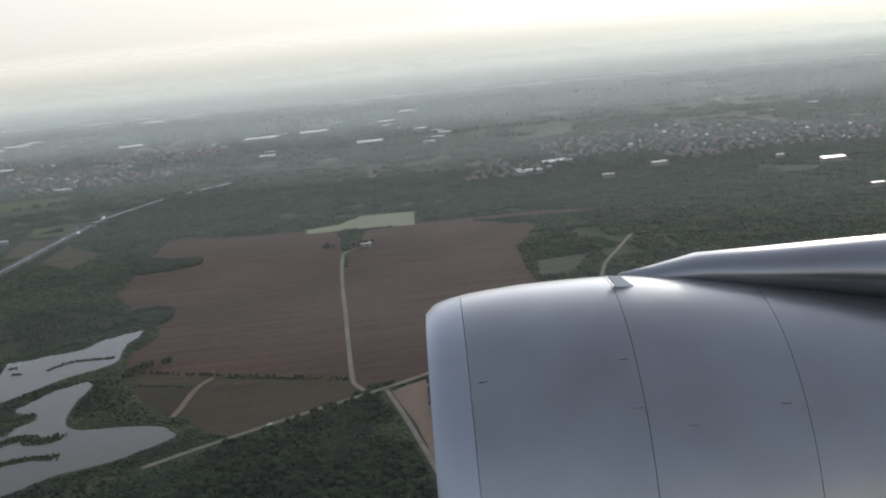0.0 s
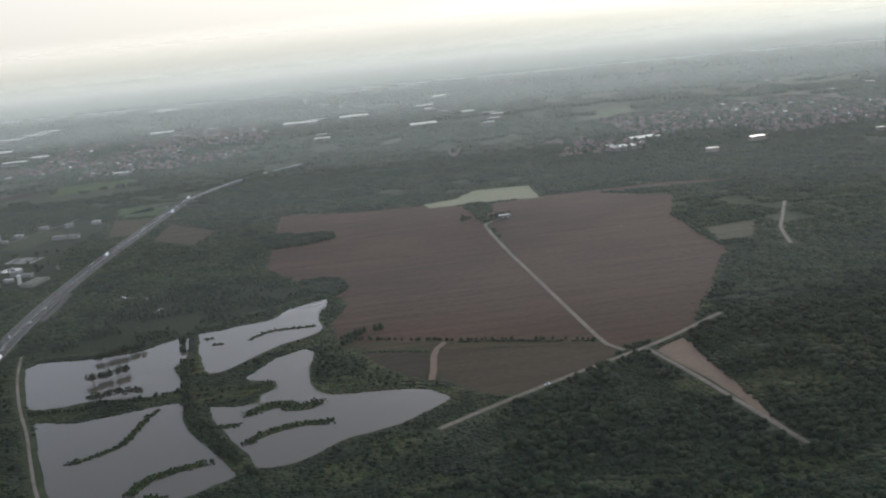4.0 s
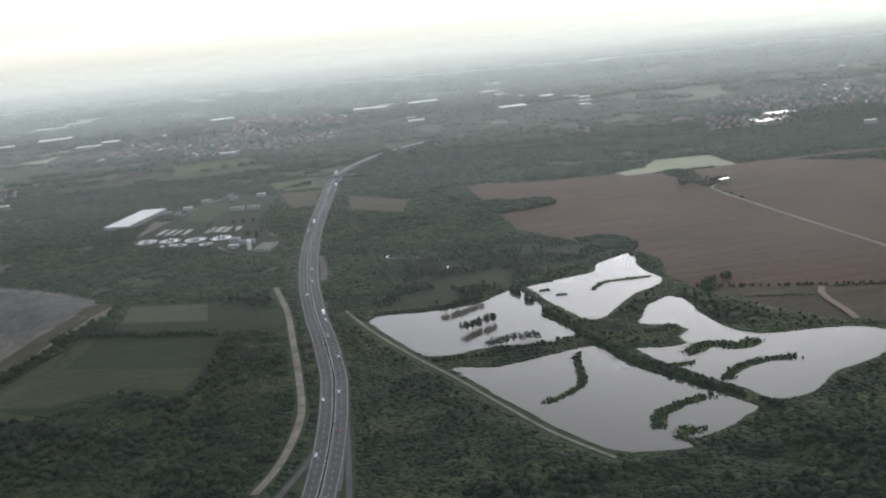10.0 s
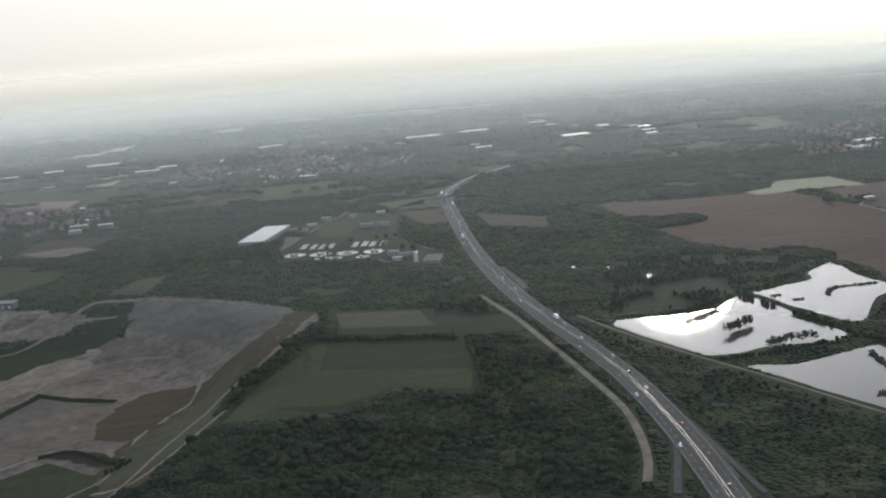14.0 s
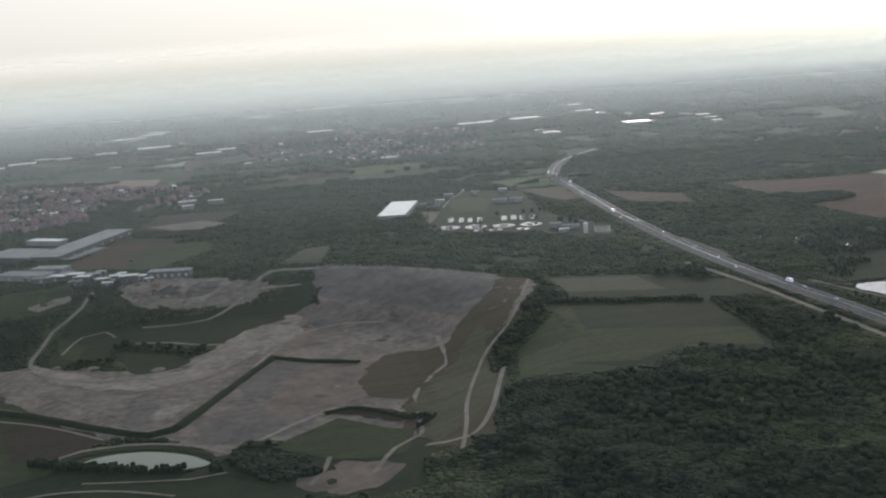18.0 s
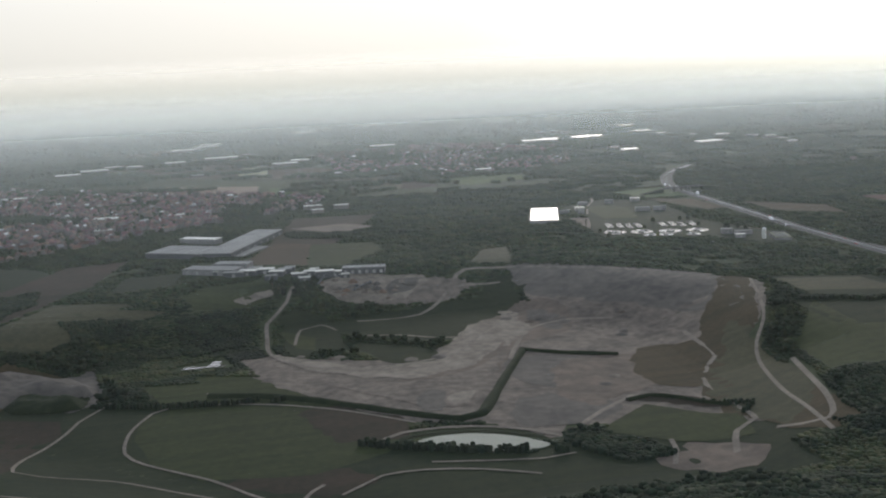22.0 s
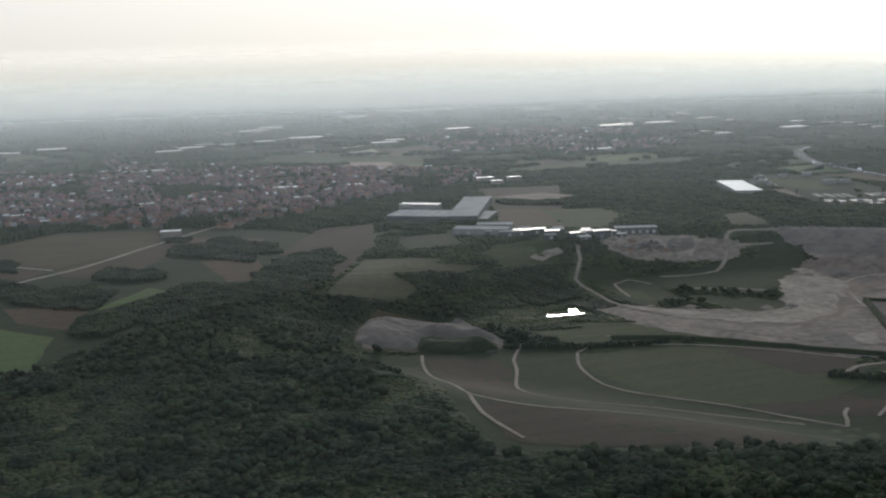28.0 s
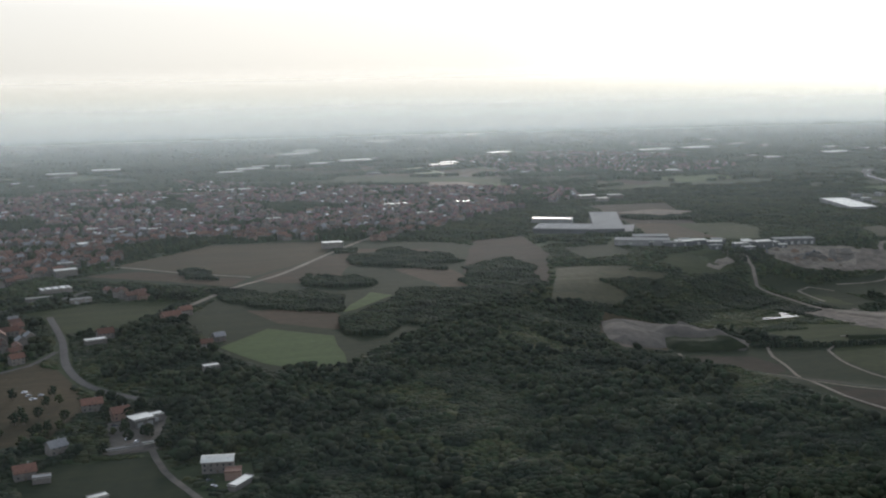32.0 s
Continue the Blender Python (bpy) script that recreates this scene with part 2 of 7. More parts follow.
def raw_mesh(name, verts, faces, mats, smooth=False, index=None):
    """A mesh from arrays of corners and of equal-sided faces."""
    me = bpy.data.meshes.new(name)
    verts, faces = np.asarray(verts, np.float32), np.asarray(faces, np.int32)
    k = faces.shape[1]
    me.vertices.add(len(verts))
    me.vertices.foreach_set("co", verts.ravel())
    me.loops.add(faces.size)
    me.loops.foreach_set("vertex_index", faces.ravel())
    me.polygons.add(len(faces))
    me.polygons.foreach_set("loop_start", np.arange(0, faces.size, k, dtype=np.int32))
    me.polygons.foreach_set("loop_total", np.full(len(faces), k, np.int32))
    if index is not None:
        me.polygons.foreach_set("material_index", np.asarray(index, np.int32))
    if smooth:
        me.polygons.foreach_set("use_smooth", np.ones(len(faces), bool))
    for m in mats:
        me.materials.append(m)
    me.update(calc_edges=True)
    return me


def box(bm, x0, x1, y0, y1, z0, z1):
    v = [bm.verts.new(c) for c in ((x0, y0, z0), (x1, y0, z0), (x1, y1, z0), (x0, y1, z0), (x0, y0, z1), (x1, y0, z1), (x1, y1, z1), (x0, y1, z1))]
    for f in ((0, 3, 2, 1), (4, 5, 6, 7), (0, 1, 5, 4), (1, 2, 6, 5), (2, 3, 7, 6), (3, 0, 4, 7)):
        bm.faces.new([v[i] for i in f])
    return bm


def boxed(*a):
    return box(bmesh.new(), *a)


def gable(bm, x0, x1, y0, y1, z0, z1, t=0.12, eave=0.3):
    """A pitched roof with its ridge along x, as a closed solid of thickness t."""
    ym = (y0 + y1) / 2
    x0, x1, y0, y1 = x0 - eave, x1 + eave, y0 - eave, y1 + eave
    ring = [(y0, z0), (ym, z1), (y1, z0), (y1, z0 - t), (ym, z1 - t), (y0, z0 - t)]
    a, b = [bm.verts.new((x0, y, z)) for y, z in ring], [bm.verts.new((x1, y, z)) for y, z in ring]
    for i in range(6):
        j = (i + 1) % 6
        bm.faces.new((a[i], b[i], b[j], a[j]))
    for r in (a[::-1], b):
        bm.faces.new((r[0], r[1], r[4], r[5]))
        bm.faces.new((r[1], r[2], r[3], r[4]))
    bmesh.ops.recalc_face_normals(bm, faces=bm.faces)
    return bm


def tube(bm, x, y, r, z0, z1, n=16, r1=None):
    r1 = r if r1 is None else r1
    a = [bm.verts.new((x + r * math.cos(i * math.tau / n), y + r * math.sin(i * math.tau / n), z0)) for i in range(n)]
    b = [bm.verts.new((x + r1 * math.cos(i * math.tau / n), y + r1 * math.sin(i * math.tau / n), z1)) for i in range(n)]
    for i in range(n):
        bm.faces.new((a[i], a[(i + 1) % n], b[(i + 1) % n], b[i]))
    bm.faces.new(b)
    bm.faces.new(a[::-1])
    return bm


def curve_points(pts, step=6.0, closed=False):
    """A smooth line (Catmull-Rom) through plan points, sampled about every step metres."""
    p = [Vector((a, b)) for a, b in pts]
    n, out = len(p), []
    for i in range(n if closed else n - 1):
        if closed:
            a, b, c, d = p[(i - 1) % n], p[i], p[(i + 1) % n], p[(i + 2) % n]
        else:
            a, b, c, d = p[max(i - 1, 0)], p[i], p[i + 1], p[min(i + 2, n - 1)]
        k = max(1, int((c - b).length / step))
        for j in range(k):
            t = j / k
            out.append(0.5 * ((2 * b) + (c - a) * t + (2 * a - 5 * b + 4 * c - d) * t * t + (3 * b - a - 3 * c + d) * t ** 3))
    if not closed:
        out.append(p[-1])
    return [(v.x, v.y) for v in out]


def ragged(pts, step, amount, smooth=True, seed=0.0):
    """A closed outline with an uneven edge."""
    out = []
    if smooth:
        line = curve_points(pts, step, True)
    else:
        line = []
        for (x1, y1), (x2, y2) in zip(pts, pts[1:] + pts[:1]):
            k = max(1, int(math.hypot(x2 - x1, y2 - y1) / step))
            line += [(x1 + (x2 - x1) * i / k, y1 + (y2 - y1) * i / k) for i in range(k)]
    for x, y in line:
        s = noise.noise_vector(Vector((x * 0.09, y * 0.09, seed))) + 0.6 * noise.noise_vector(Vector((x * 0.35, y * 0.35, seed)))
        out.append((x + s.x * amount, y + s.y * amount))
    return out


TAKEN = []          # outlines and strips on which no tree stands


def sheet(name, outline, mat, lift, label, category, kind="structure", drape=True):
    """A slab of ground cover over an outline, laid on the land."""
    bm = bmesh.new()
    if sum(a[0] * b[1] - b[0] * a[1] for a, b in zip(outline, outline[1:] + outline[:1])) < 0:
        outline = outline[::-1]
    flat = geometry.delaunay_2d_cdt([Vector(p) for p in outline], [], [list(range(len(outline)))], 1, 1e-4)
    corners = [bm.verts.new((p.x, p.y, 0)) for p in flat[0]]
    for tri in flat[2]:
        bm.faces.new([corners[i] for i in tri])
    bmesh.ops.recalc_face_normals(bm, faces=bm.faces)
    if sum(q.normal.z for q in bm.faces) < 0:
        bmesh.ops.reverse_faces(bm, faces=bm.faces[:])
    xs, ys = [p[0] for p in outline], [p[1] for p in outline]
    if drape and max(ys) > 410 and min(xs) < -500 and max(xs) > -1000 and min(ys) < 855:
        for axis, lo, hi in ((0, min(xs), max(xs)), (1, min(ys), max(ys))):
            c = math.ceil(lo / 9) * 9
            while c < hi:
                co, no = ((c, 0, 0), (1, 0, 0)) if axis == 0 else ((0, c, 0), (0, 1, 0))
                bmesh.ops.bisect_plane(bm, geom=bm.verts[:] + bm.edges[:] + bm.faces[:], plane_co=co, plane_no=no)
                c += 9
    co = np.array([v.co for v in bm.verts])
    z = ground(co[:, 0], co[:, 1]) if drape else np.zeros(len(co))
    for v, h in zip(bm.verts, z):
        v.co.z = h + lift
    ob = new(name, mesh_of(name, bm, mat))
    return tagged(ob, label, category, kind=kind)


FIELDS = [0]
WOODED = []         # far fields on which copses and rows of trees stand


def field(outline, mat, label, lift=0.12, step=14.0, amount=1.6, wooded=False):
    FIELDS[0] += 1
    lift += 0.0016 * FIELDS[0]          # no two covers lie in one plane
    if wooded:
        WOODED.append(outline)
    else:
        TAKEN.append(("area", outline, -1.0))
    edge = ragged(outline, step, amount, step < 5)
    return sheet("field", edge, mat, lift, label, "field")


def patch(outline, mat, label, lift=0.24):
    """A bare patch with a frayed edge."""
    return field(outline, mat, label, lift, 3.5, 4.2)


def strip_mesh(line, width, lift, rise=None):
    """A ribbon along a line with a cambered section."""
    bm, prev = bmesh.new(), None
    for i, (x, y) in enumerate(line):
        a, b = line[max(0, i - 1)], line[min(len(line) - 1, i + 1)]
        d = Vector((b[0] - a[0], b[1] - a[1])).normalized()
        w = width * (1 + 0.0 if rise is None else 1)
        row = []
        for k in (-0.5, 0.0, 0.5):
            px, py = x - d.y * w * k, y + d.x * w * k
            row.append(bm.verts.new((px, py, gz(px, py) + lift + (0.06 if k == 0 else 0))))
        if prev:
            for j in (0, 1):
                bm.faces.new((prev[j + 1], prev[j], row[j], row[j + 1]))
        prev = row
    bmesh.ops.recalc_face_normals(bm, faces=bm.faces)
    if bm.faces and sum(f.normal.z for f in bm.faces) < 0:
        bmesh.ops.reverse_faces(bm, faces=bm.faces[:])
    return bm


def road(pts, width, mat, label, name="road", lift=0.25, clear=1.5, step=8.0):
    line = curve_points(pts, step)
    TAKEN.append(("line", line, width / 2 + clear))
    ob = new(name, mesh_of(name, strip_mesh(line, width, lift), mat))
    return tagged(ob, label, "road", kind="structure")


def free(x, y, margin=0.0):
    """Where the land is open for trees."""
    ok = np.ones(np.asarray(x).shape, bool)
    for kind, pts, m in TAKEN:
        xs, ys = [p[0] for p in pts], [p[1] for p in pts]
        near = (x > min(xs) - 15) & (x < max(xs) + 15) & (y > min(ys) - 15) & (y < max(ys) + 15) & ok
        if not near.any():
            continue
        i = np.nonzero(near)[0]
        if kind == "dots":
            spots = set()
            for a, b in pts:
                for u in (-1, 0, 1):
                    for v in (-1, 0, 1):
                        spots.add((int(a // 3.6) + u, int(b // 3.6) + v))
            bad = np.array([(int(a // 3.6), int(b // 3.6)) in spots for a, b in zip(x[i], y[i])])
        elif kind == "area":
            bad = inside(x[i], y[i], pts)
            if m + margin > 0:
                bad |= line_distance(x[i], y[i], pts + pts[:1]) < m + margin
        else:
            bad = line_distance(x[i], y[i], pts) < m + margin
        ok[i[bad]] = False
    return ok


def smooth_noise(x, y, scale, seed):
    """Value noise over arrays."""
    rng = np.random.RandomState(seed)
    t = rng.rand(256, 256)
    u, v = np.asarray(x) / scale + 900, np.asarray(y) / scale + 900
    i, j = np.floor(u).astype(int), np.floor(v).astype(int)
    a, b = u - i, v - j
    a, b = a * a * (3 - 2 * a), b * b * (3 - 2 * b)
    g = lambda p, q: t[p % 256, q % 256]
    return (g(i, j) * (1 - a) + g(i + 1, j) * a) * (1 - b) + (g(i, j + 1) * (1 - a) + g(i + 1, j + 1) * a) * b


# ---- the land: one sheet to the haze, with the pit ----
def land_material():
    """Open country: a patchwork of woods, meadows and ploughed land, by cells of a hundred metres and more."""
    m = material("country_patchwork", (0.042, 0.050, 0.024), (0.022, 0.028, 0.014), grain=0.12, patch=0.006, bump=0.3, sheen=0.0, rough=0.9, spec=0.3)
    n, l = m.node_tree.nodes, m.node_tree.links
    b = n["Principled BSDF"]
    geo = n.new("ShaderNodeNewGeometry")
    scale = n.new("ShaderNodeMapping")
    scale.inputs["Rotation"].default_value = (0, 0, 0.4)
    scale.inputs["Scale"].default_value = (0.0052, 0.0085, 0.0)
    l.new(geo.outputs["Position"], scale.inputs["Vector"])
    vor = n.new("ShaderNodeTexVoronoi")
    vor.distance = "CHEBYCHEV"
    vor.inputs["Scale"].default_value = 1.0
    l.new(scale.outputs[0], vor.inputs["Vector"])
    sep = n.new("ShaderNodeSeparateColor")
    l.new(vor.outputs["Color"], sep.inputs[0])
    ramp = n.new("ShaderNodeValToRGB")
    ramp.color_ramp.interpolation = "CONSTANT"
    for p, c in ((0.0, (0.030, 0.038, 0.020)), (0.30, (0.050, 0.062, 0.030)), (0.46, (0.070, 0.055, 0.040)), (0.58, (0.035, 0.043, 0.024)), (0.80, (0.095, 0.088, 0.052)), (0.87, (0.028, 0.036, 0.020))):
        e = ramp.color_ramp.elements.new(p)
        e.color = (*c, 1)
    l.new(sep.outputs[0], ramp.inputs[0])
    old = b.inputs["Base Color"].links[0].from_socket
    far = n.new("ShaderNodeSeparateXYZ")
    l.new(geo.outputs["Position"], far.inputs[0])
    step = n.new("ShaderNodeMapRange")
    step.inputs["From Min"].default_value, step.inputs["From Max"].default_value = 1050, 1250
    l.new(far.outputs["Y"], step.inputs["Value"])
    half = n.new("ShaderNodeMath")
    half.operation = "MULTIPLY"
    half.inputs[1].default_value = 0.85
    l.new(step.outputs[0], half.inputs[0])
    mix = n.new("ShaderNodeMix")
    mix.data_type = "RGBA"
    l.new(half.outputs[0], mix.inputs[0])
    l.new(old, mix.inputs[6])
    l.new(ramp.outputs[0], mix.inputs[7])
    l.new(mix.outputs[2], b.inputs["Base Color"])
    for socket, near, far_off in (("Roughness", 0.95, 0.9), ("Specular IOR Level", 0.03, 0.03), ("Sheen Weight", 0.0, 0.0)):
        rng = n.new("ShaderNodeMapRange")
        rng.inputs["To Min"].default_value, rng.inputs["To Max"].default_value = near, far_off
        l.new(step.outputs[0], rng.inputs["Value"])
        l.new(rng.outputs[0], b.inputs[socket])
    return m


M_land = land_material()


def land():
    near_x, near_y = np.arange(-1010, -489, 9.0), np.arange(400, 866, 9.0)
    xs = np.concatenate([[-5200, -3500, -2200, -1500], near_x, [-300, 200, 1000, 2200, 4300]])
    ys = np.concatenate([[-4300, -2000, 0, 300], near_y, [1000, 1500, 2300, 3300, 4600]])
    gx, gy = np.meshgrid(xs, ys)
    v = np.stack([gx.ravel(), gy.ravel(), ground(gx.ravel(), gy.ravel())], 1)
    nx, ny = len(xs), len(ys)
    i = (np.arange(ny - 1)[:, None] * nx + np.arange(nx - 1)[None]).ravel()
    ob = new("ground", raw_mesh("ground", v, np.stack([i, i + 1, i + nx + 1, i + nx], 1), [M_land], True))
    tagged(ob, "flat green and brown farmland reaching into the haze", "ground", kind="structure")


land()


def haze_backdrop():
    """An added glowing ring for the far distance, where land and sky melt into one pale band all round the place; haze
    and the sun's glow are painted into it.
    """
    m = bpy.data.materials.new("glowing_haze_backdrop")
    m.use_nodes = True
    n, l = m.node_tree.nodes, m.node_tree.links
    n.remove(n["Principled BSDF"])
    geo, sep = n.new("ShaderNodeNewGeometry"), n.new("ShaderNodeSeparateXYZ")
    l.new(geo.outputs["Position"], sep.inputs[0])
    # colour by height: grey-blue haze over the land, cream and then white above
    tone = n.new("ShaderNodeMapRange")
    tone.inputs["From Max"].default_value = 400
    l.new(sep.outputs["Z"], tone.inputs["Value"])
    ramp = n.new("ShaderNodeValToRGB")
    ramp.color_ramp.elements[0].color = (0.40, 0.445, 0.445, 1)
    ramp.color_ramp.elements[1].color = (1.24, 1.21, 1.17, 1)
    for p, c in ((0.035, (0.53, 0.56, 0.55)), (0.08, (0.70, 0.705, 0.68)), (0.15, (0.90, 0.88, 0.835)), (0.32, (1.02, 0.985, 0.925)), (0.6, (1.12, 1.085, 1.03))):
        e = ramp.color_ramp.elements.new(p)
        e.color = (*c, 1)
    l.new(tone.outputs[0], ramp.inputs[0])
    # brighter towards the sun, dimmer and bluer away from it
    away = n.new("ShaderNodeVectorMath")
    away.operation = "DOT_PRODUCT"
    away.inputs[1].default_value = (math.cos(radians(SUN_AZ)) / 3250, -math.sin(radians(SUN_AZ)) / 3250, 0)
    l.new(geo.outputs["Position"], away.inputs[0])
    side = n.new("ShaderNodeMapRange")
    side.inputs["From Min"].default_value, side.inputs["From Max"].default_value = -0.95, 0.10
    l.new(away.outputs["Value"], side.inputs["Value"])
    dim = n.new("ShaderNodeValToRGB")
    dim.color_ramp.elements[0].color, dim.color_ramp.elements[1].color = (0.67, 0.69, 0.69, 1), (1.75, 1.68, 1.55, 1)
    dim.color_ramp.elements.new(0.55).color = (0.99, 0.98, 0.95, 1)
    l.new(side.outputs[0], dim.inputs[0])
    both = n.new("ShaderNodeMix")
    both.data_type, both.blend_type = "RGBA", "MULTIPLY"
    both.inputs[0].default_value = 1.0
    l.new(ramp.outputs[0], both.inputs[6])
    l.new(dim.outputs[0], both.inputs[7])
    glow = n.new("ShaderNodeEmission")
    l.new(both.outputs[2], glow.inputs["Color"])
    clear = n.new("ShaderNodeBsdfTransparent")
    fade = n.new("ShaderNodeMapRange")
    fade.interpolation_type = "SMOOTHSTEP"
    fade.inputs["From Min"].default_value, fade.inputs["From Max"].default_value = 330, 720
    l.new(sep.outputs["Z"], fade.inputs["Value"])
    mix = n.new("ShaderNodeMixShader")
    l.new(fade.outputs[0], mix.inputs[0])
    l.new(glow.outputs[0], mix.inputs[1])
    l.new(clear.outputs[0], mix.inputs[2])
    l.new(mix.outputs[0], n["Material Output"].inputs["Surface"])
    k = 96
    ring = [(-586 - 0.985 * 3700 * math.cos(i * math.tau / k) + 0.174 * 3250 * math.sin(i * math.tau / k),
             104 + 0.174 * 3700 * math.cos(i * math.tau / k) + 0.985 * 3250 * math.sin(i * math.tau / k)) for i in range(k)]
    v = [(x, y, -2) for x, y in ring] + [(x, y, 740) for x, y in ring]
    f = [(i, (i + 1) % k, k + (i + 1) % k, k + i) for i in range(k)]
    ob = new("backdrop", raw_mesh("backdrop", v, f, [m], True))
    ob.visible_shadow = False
    tagged(ob, "glowing backdrop painted as pale hazy distance where land melts into sky", "haze", kind="structure")


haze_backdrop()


def haze_veils():
    """Added translucent sheets that stand in for the air's haze, at growing distances from the flight line, lit through
    by the sun and the sky; their paling with distance is put into the colour.
    """
    ends = [Vector((0.0, 0.0)), Vector((-1172.0, 207.0))]
    way = (ends[1] - ends[0]).normalized()
    out = Vector((way.y, -way.x))
    for far, thick, low, *top in VEILS:
        m = bpy.data.materials.new("painted_haze_sheet")
        m.use_nodes = True
        n, l = m.node_tree.nodes, m.node_tree.links
        n.remove(n["Principled BSDF"])
        geo, sep = n.new("ShaderNodeNewGeometry"), n.new("ShaderNodeSeparateXYZ")
        l.new(geo.outputs["Position"], sep.inputs[0])
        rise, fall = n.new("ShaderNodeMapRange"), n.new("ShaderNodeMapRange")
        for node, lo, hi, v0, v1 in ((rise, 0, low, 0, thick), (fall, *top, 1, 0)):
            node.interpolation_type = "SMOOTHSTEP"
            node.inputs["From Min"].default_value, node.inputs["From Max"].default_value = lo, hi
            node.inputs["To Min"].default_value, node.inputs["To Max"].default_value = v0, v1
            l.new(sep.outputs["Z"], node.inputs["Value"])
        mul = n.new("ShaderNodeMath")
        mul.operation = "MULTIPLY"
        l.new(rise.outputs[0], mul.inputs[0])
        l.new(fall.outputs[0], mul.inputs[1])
        clear, haze_sheet, mix = n.new("ShaderNodeBsdfTransparent"), n.new("ShaderNodeBsdfTranslucent"), n.new("ShaderNodeMixShader")
        # haze painted by height: denser and greener low down, paler where it thins out into the sky
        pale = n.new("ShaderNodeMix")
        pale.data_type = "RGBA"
        pale.inputs[6].default_value = (*(a + (b - a) * (far / 2750) ** 1.7 for a, b in zip(HAZE_TINT, FAR_HAZE_TINT)), 1)
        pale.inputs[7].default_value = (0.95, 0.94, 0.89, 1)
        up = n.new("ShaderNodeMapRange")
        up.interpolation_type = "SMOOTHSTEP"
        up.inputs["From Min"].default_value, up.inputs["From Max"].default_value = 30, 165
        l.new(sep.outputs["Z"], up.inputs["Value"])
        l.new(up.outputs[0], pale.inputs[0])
        l.new(pale.outputs[2], haze_sheet.inputs["Color"])
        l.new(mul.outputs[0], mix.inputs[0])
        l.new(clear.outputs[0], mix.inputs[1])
        l.new(haze_sheet.outputs[0], mix.inputs[2])
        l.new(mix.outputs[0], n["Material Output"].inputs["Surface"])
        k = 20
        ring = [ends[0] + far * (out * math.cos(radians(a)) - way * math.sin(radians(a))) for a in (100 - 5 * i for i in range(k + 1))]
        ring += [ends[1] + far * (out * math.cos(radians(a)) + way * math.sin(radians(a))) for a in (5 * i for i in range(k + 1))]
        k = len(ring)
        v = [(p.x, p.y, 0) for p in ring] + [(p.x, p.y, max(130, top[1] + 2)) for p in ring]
        ob = new("haze_sheet", raw_mesh("haze_sheet", v, [(i, i + 1, k + 1 + i, k + i) for i in range(k - 1)], [m], True))
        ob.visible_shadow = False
        tagged(ob, "added translucent sheet standing in for haze over the plain", "haze", kind="structure")


# Distance, opacity and heights of the added sheets; near and far haze colours
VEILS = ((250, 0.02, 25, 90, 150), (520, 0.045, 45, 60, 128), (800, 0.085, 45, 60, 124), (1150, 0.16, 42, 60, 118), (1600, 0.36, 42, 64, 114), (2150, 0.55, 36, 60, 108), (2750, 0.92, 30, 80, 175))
HAZE_TINT, FAR_HAZE_TINT = (0.29, 0.352, 0.378), (0.635, 0.685, 0.675)
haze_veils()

# ---- fields ----
field([(-931.9, 656.1), (-900.5, 661.2), (-860.0, 654.9), (-825.1, 641.3), (-774.3, 630.9), (-799.9, 491.4), (-833.8, 468.3), (-914.8, 487.3), (-922.9, 539.3)], M_dark, "rough dark meadow crossed by dirt roads", 0.19)
field([(-1176.4, 898.4), (-1137.8, 939.3), (-1077, 1020), (-987.9, 998.2), (-915.3, 950.3), (-891.7, 899.8), (-909.2, 802.9), (-955.4, 743.5), (-1002.7, 699.9), (-1041.8, 664.0), (-1070.4, 631.9), (-1102.9, 631.1), (-1116.7, 679.4), (-1123.6, 755.0), (-1088.3, 825.0)], M_dark, "dark green open farmland between tree belts", 0.06)
field([(-485.4, 716.7), (-432.9, 695.2), (-391.0, 657.7), (-389.6, 620.8), (-424.5, 626.4), (-432.7, 544.2), (-441.2, 524.4), (-470.2, 552.2), (-496.1, 528.8), (-531.1, 545.6), (-513.7, 591.8), (-486.9, 668.2)], M_dark, "dark open farmland beside the quarry", 0.06)
field([(-814.7, 692.4), (-783.0, 678.5), (-718.9, 587.2), (-728.0, 573.0), (-764.2, 551.7), (-791.2, 550.3)], M_green, "large green meadow beside the pit", 0.12)
field([(-1084.2, 757.6), (-1051.6, 750.7), (-1047.4, 687.3), (-1070.5, 710.3)], M_worn, "brown plot at the wood's edge", 0.06)
field([(-179.2, 590.8), (-183.7, 628.6), (-174.0, 669.4), (-233.4, 788.6), (-237.0, 995.4), (-171.0, 973.4), (-98.6, 965.4), (-76.9, 943.4), (-68.0, 851.7), (-61.9, 723.9), (-52.9, 615.0), (-47.1, 540.6)], M_brown, "ploughed reddish brown field beside a farm road")
field([(-64.3, 849.9), (-51.9, 939.9), (-7.0, 948.7), (53.1, 946.6), (103.4, 947.5), (178.1, 919.1)] + [(39.5, 933.5), (91.1, 886.7), (67.4, 813.1), (67.5, 723.1), (70.7, 695.9)] + [(-0.6, 540.4), (-43.5, 523.8), (-48.5, 571.1), (-60.3, 723.2)], M_brown, "large ploughed reddish brown field")
field([(-130.5, 563.1), (-47.6, 539.1), (-41.8, 519.3), (-56.4, 504.7), (-75.4, 493.7), (-92.8, 481.2), (-106.0, 478.9), (-121.8, 498.6), (-129.6, 509.9)], M_worn, "narrow brown stubble field along a country road")
field([(-168.7, 568.9), (-132.3, 555.2), (-131.2, 511.4), (-141.8, 517.9), (-155.6, 538.1)], M_dull, "dark overgrown plot beside the brown field")
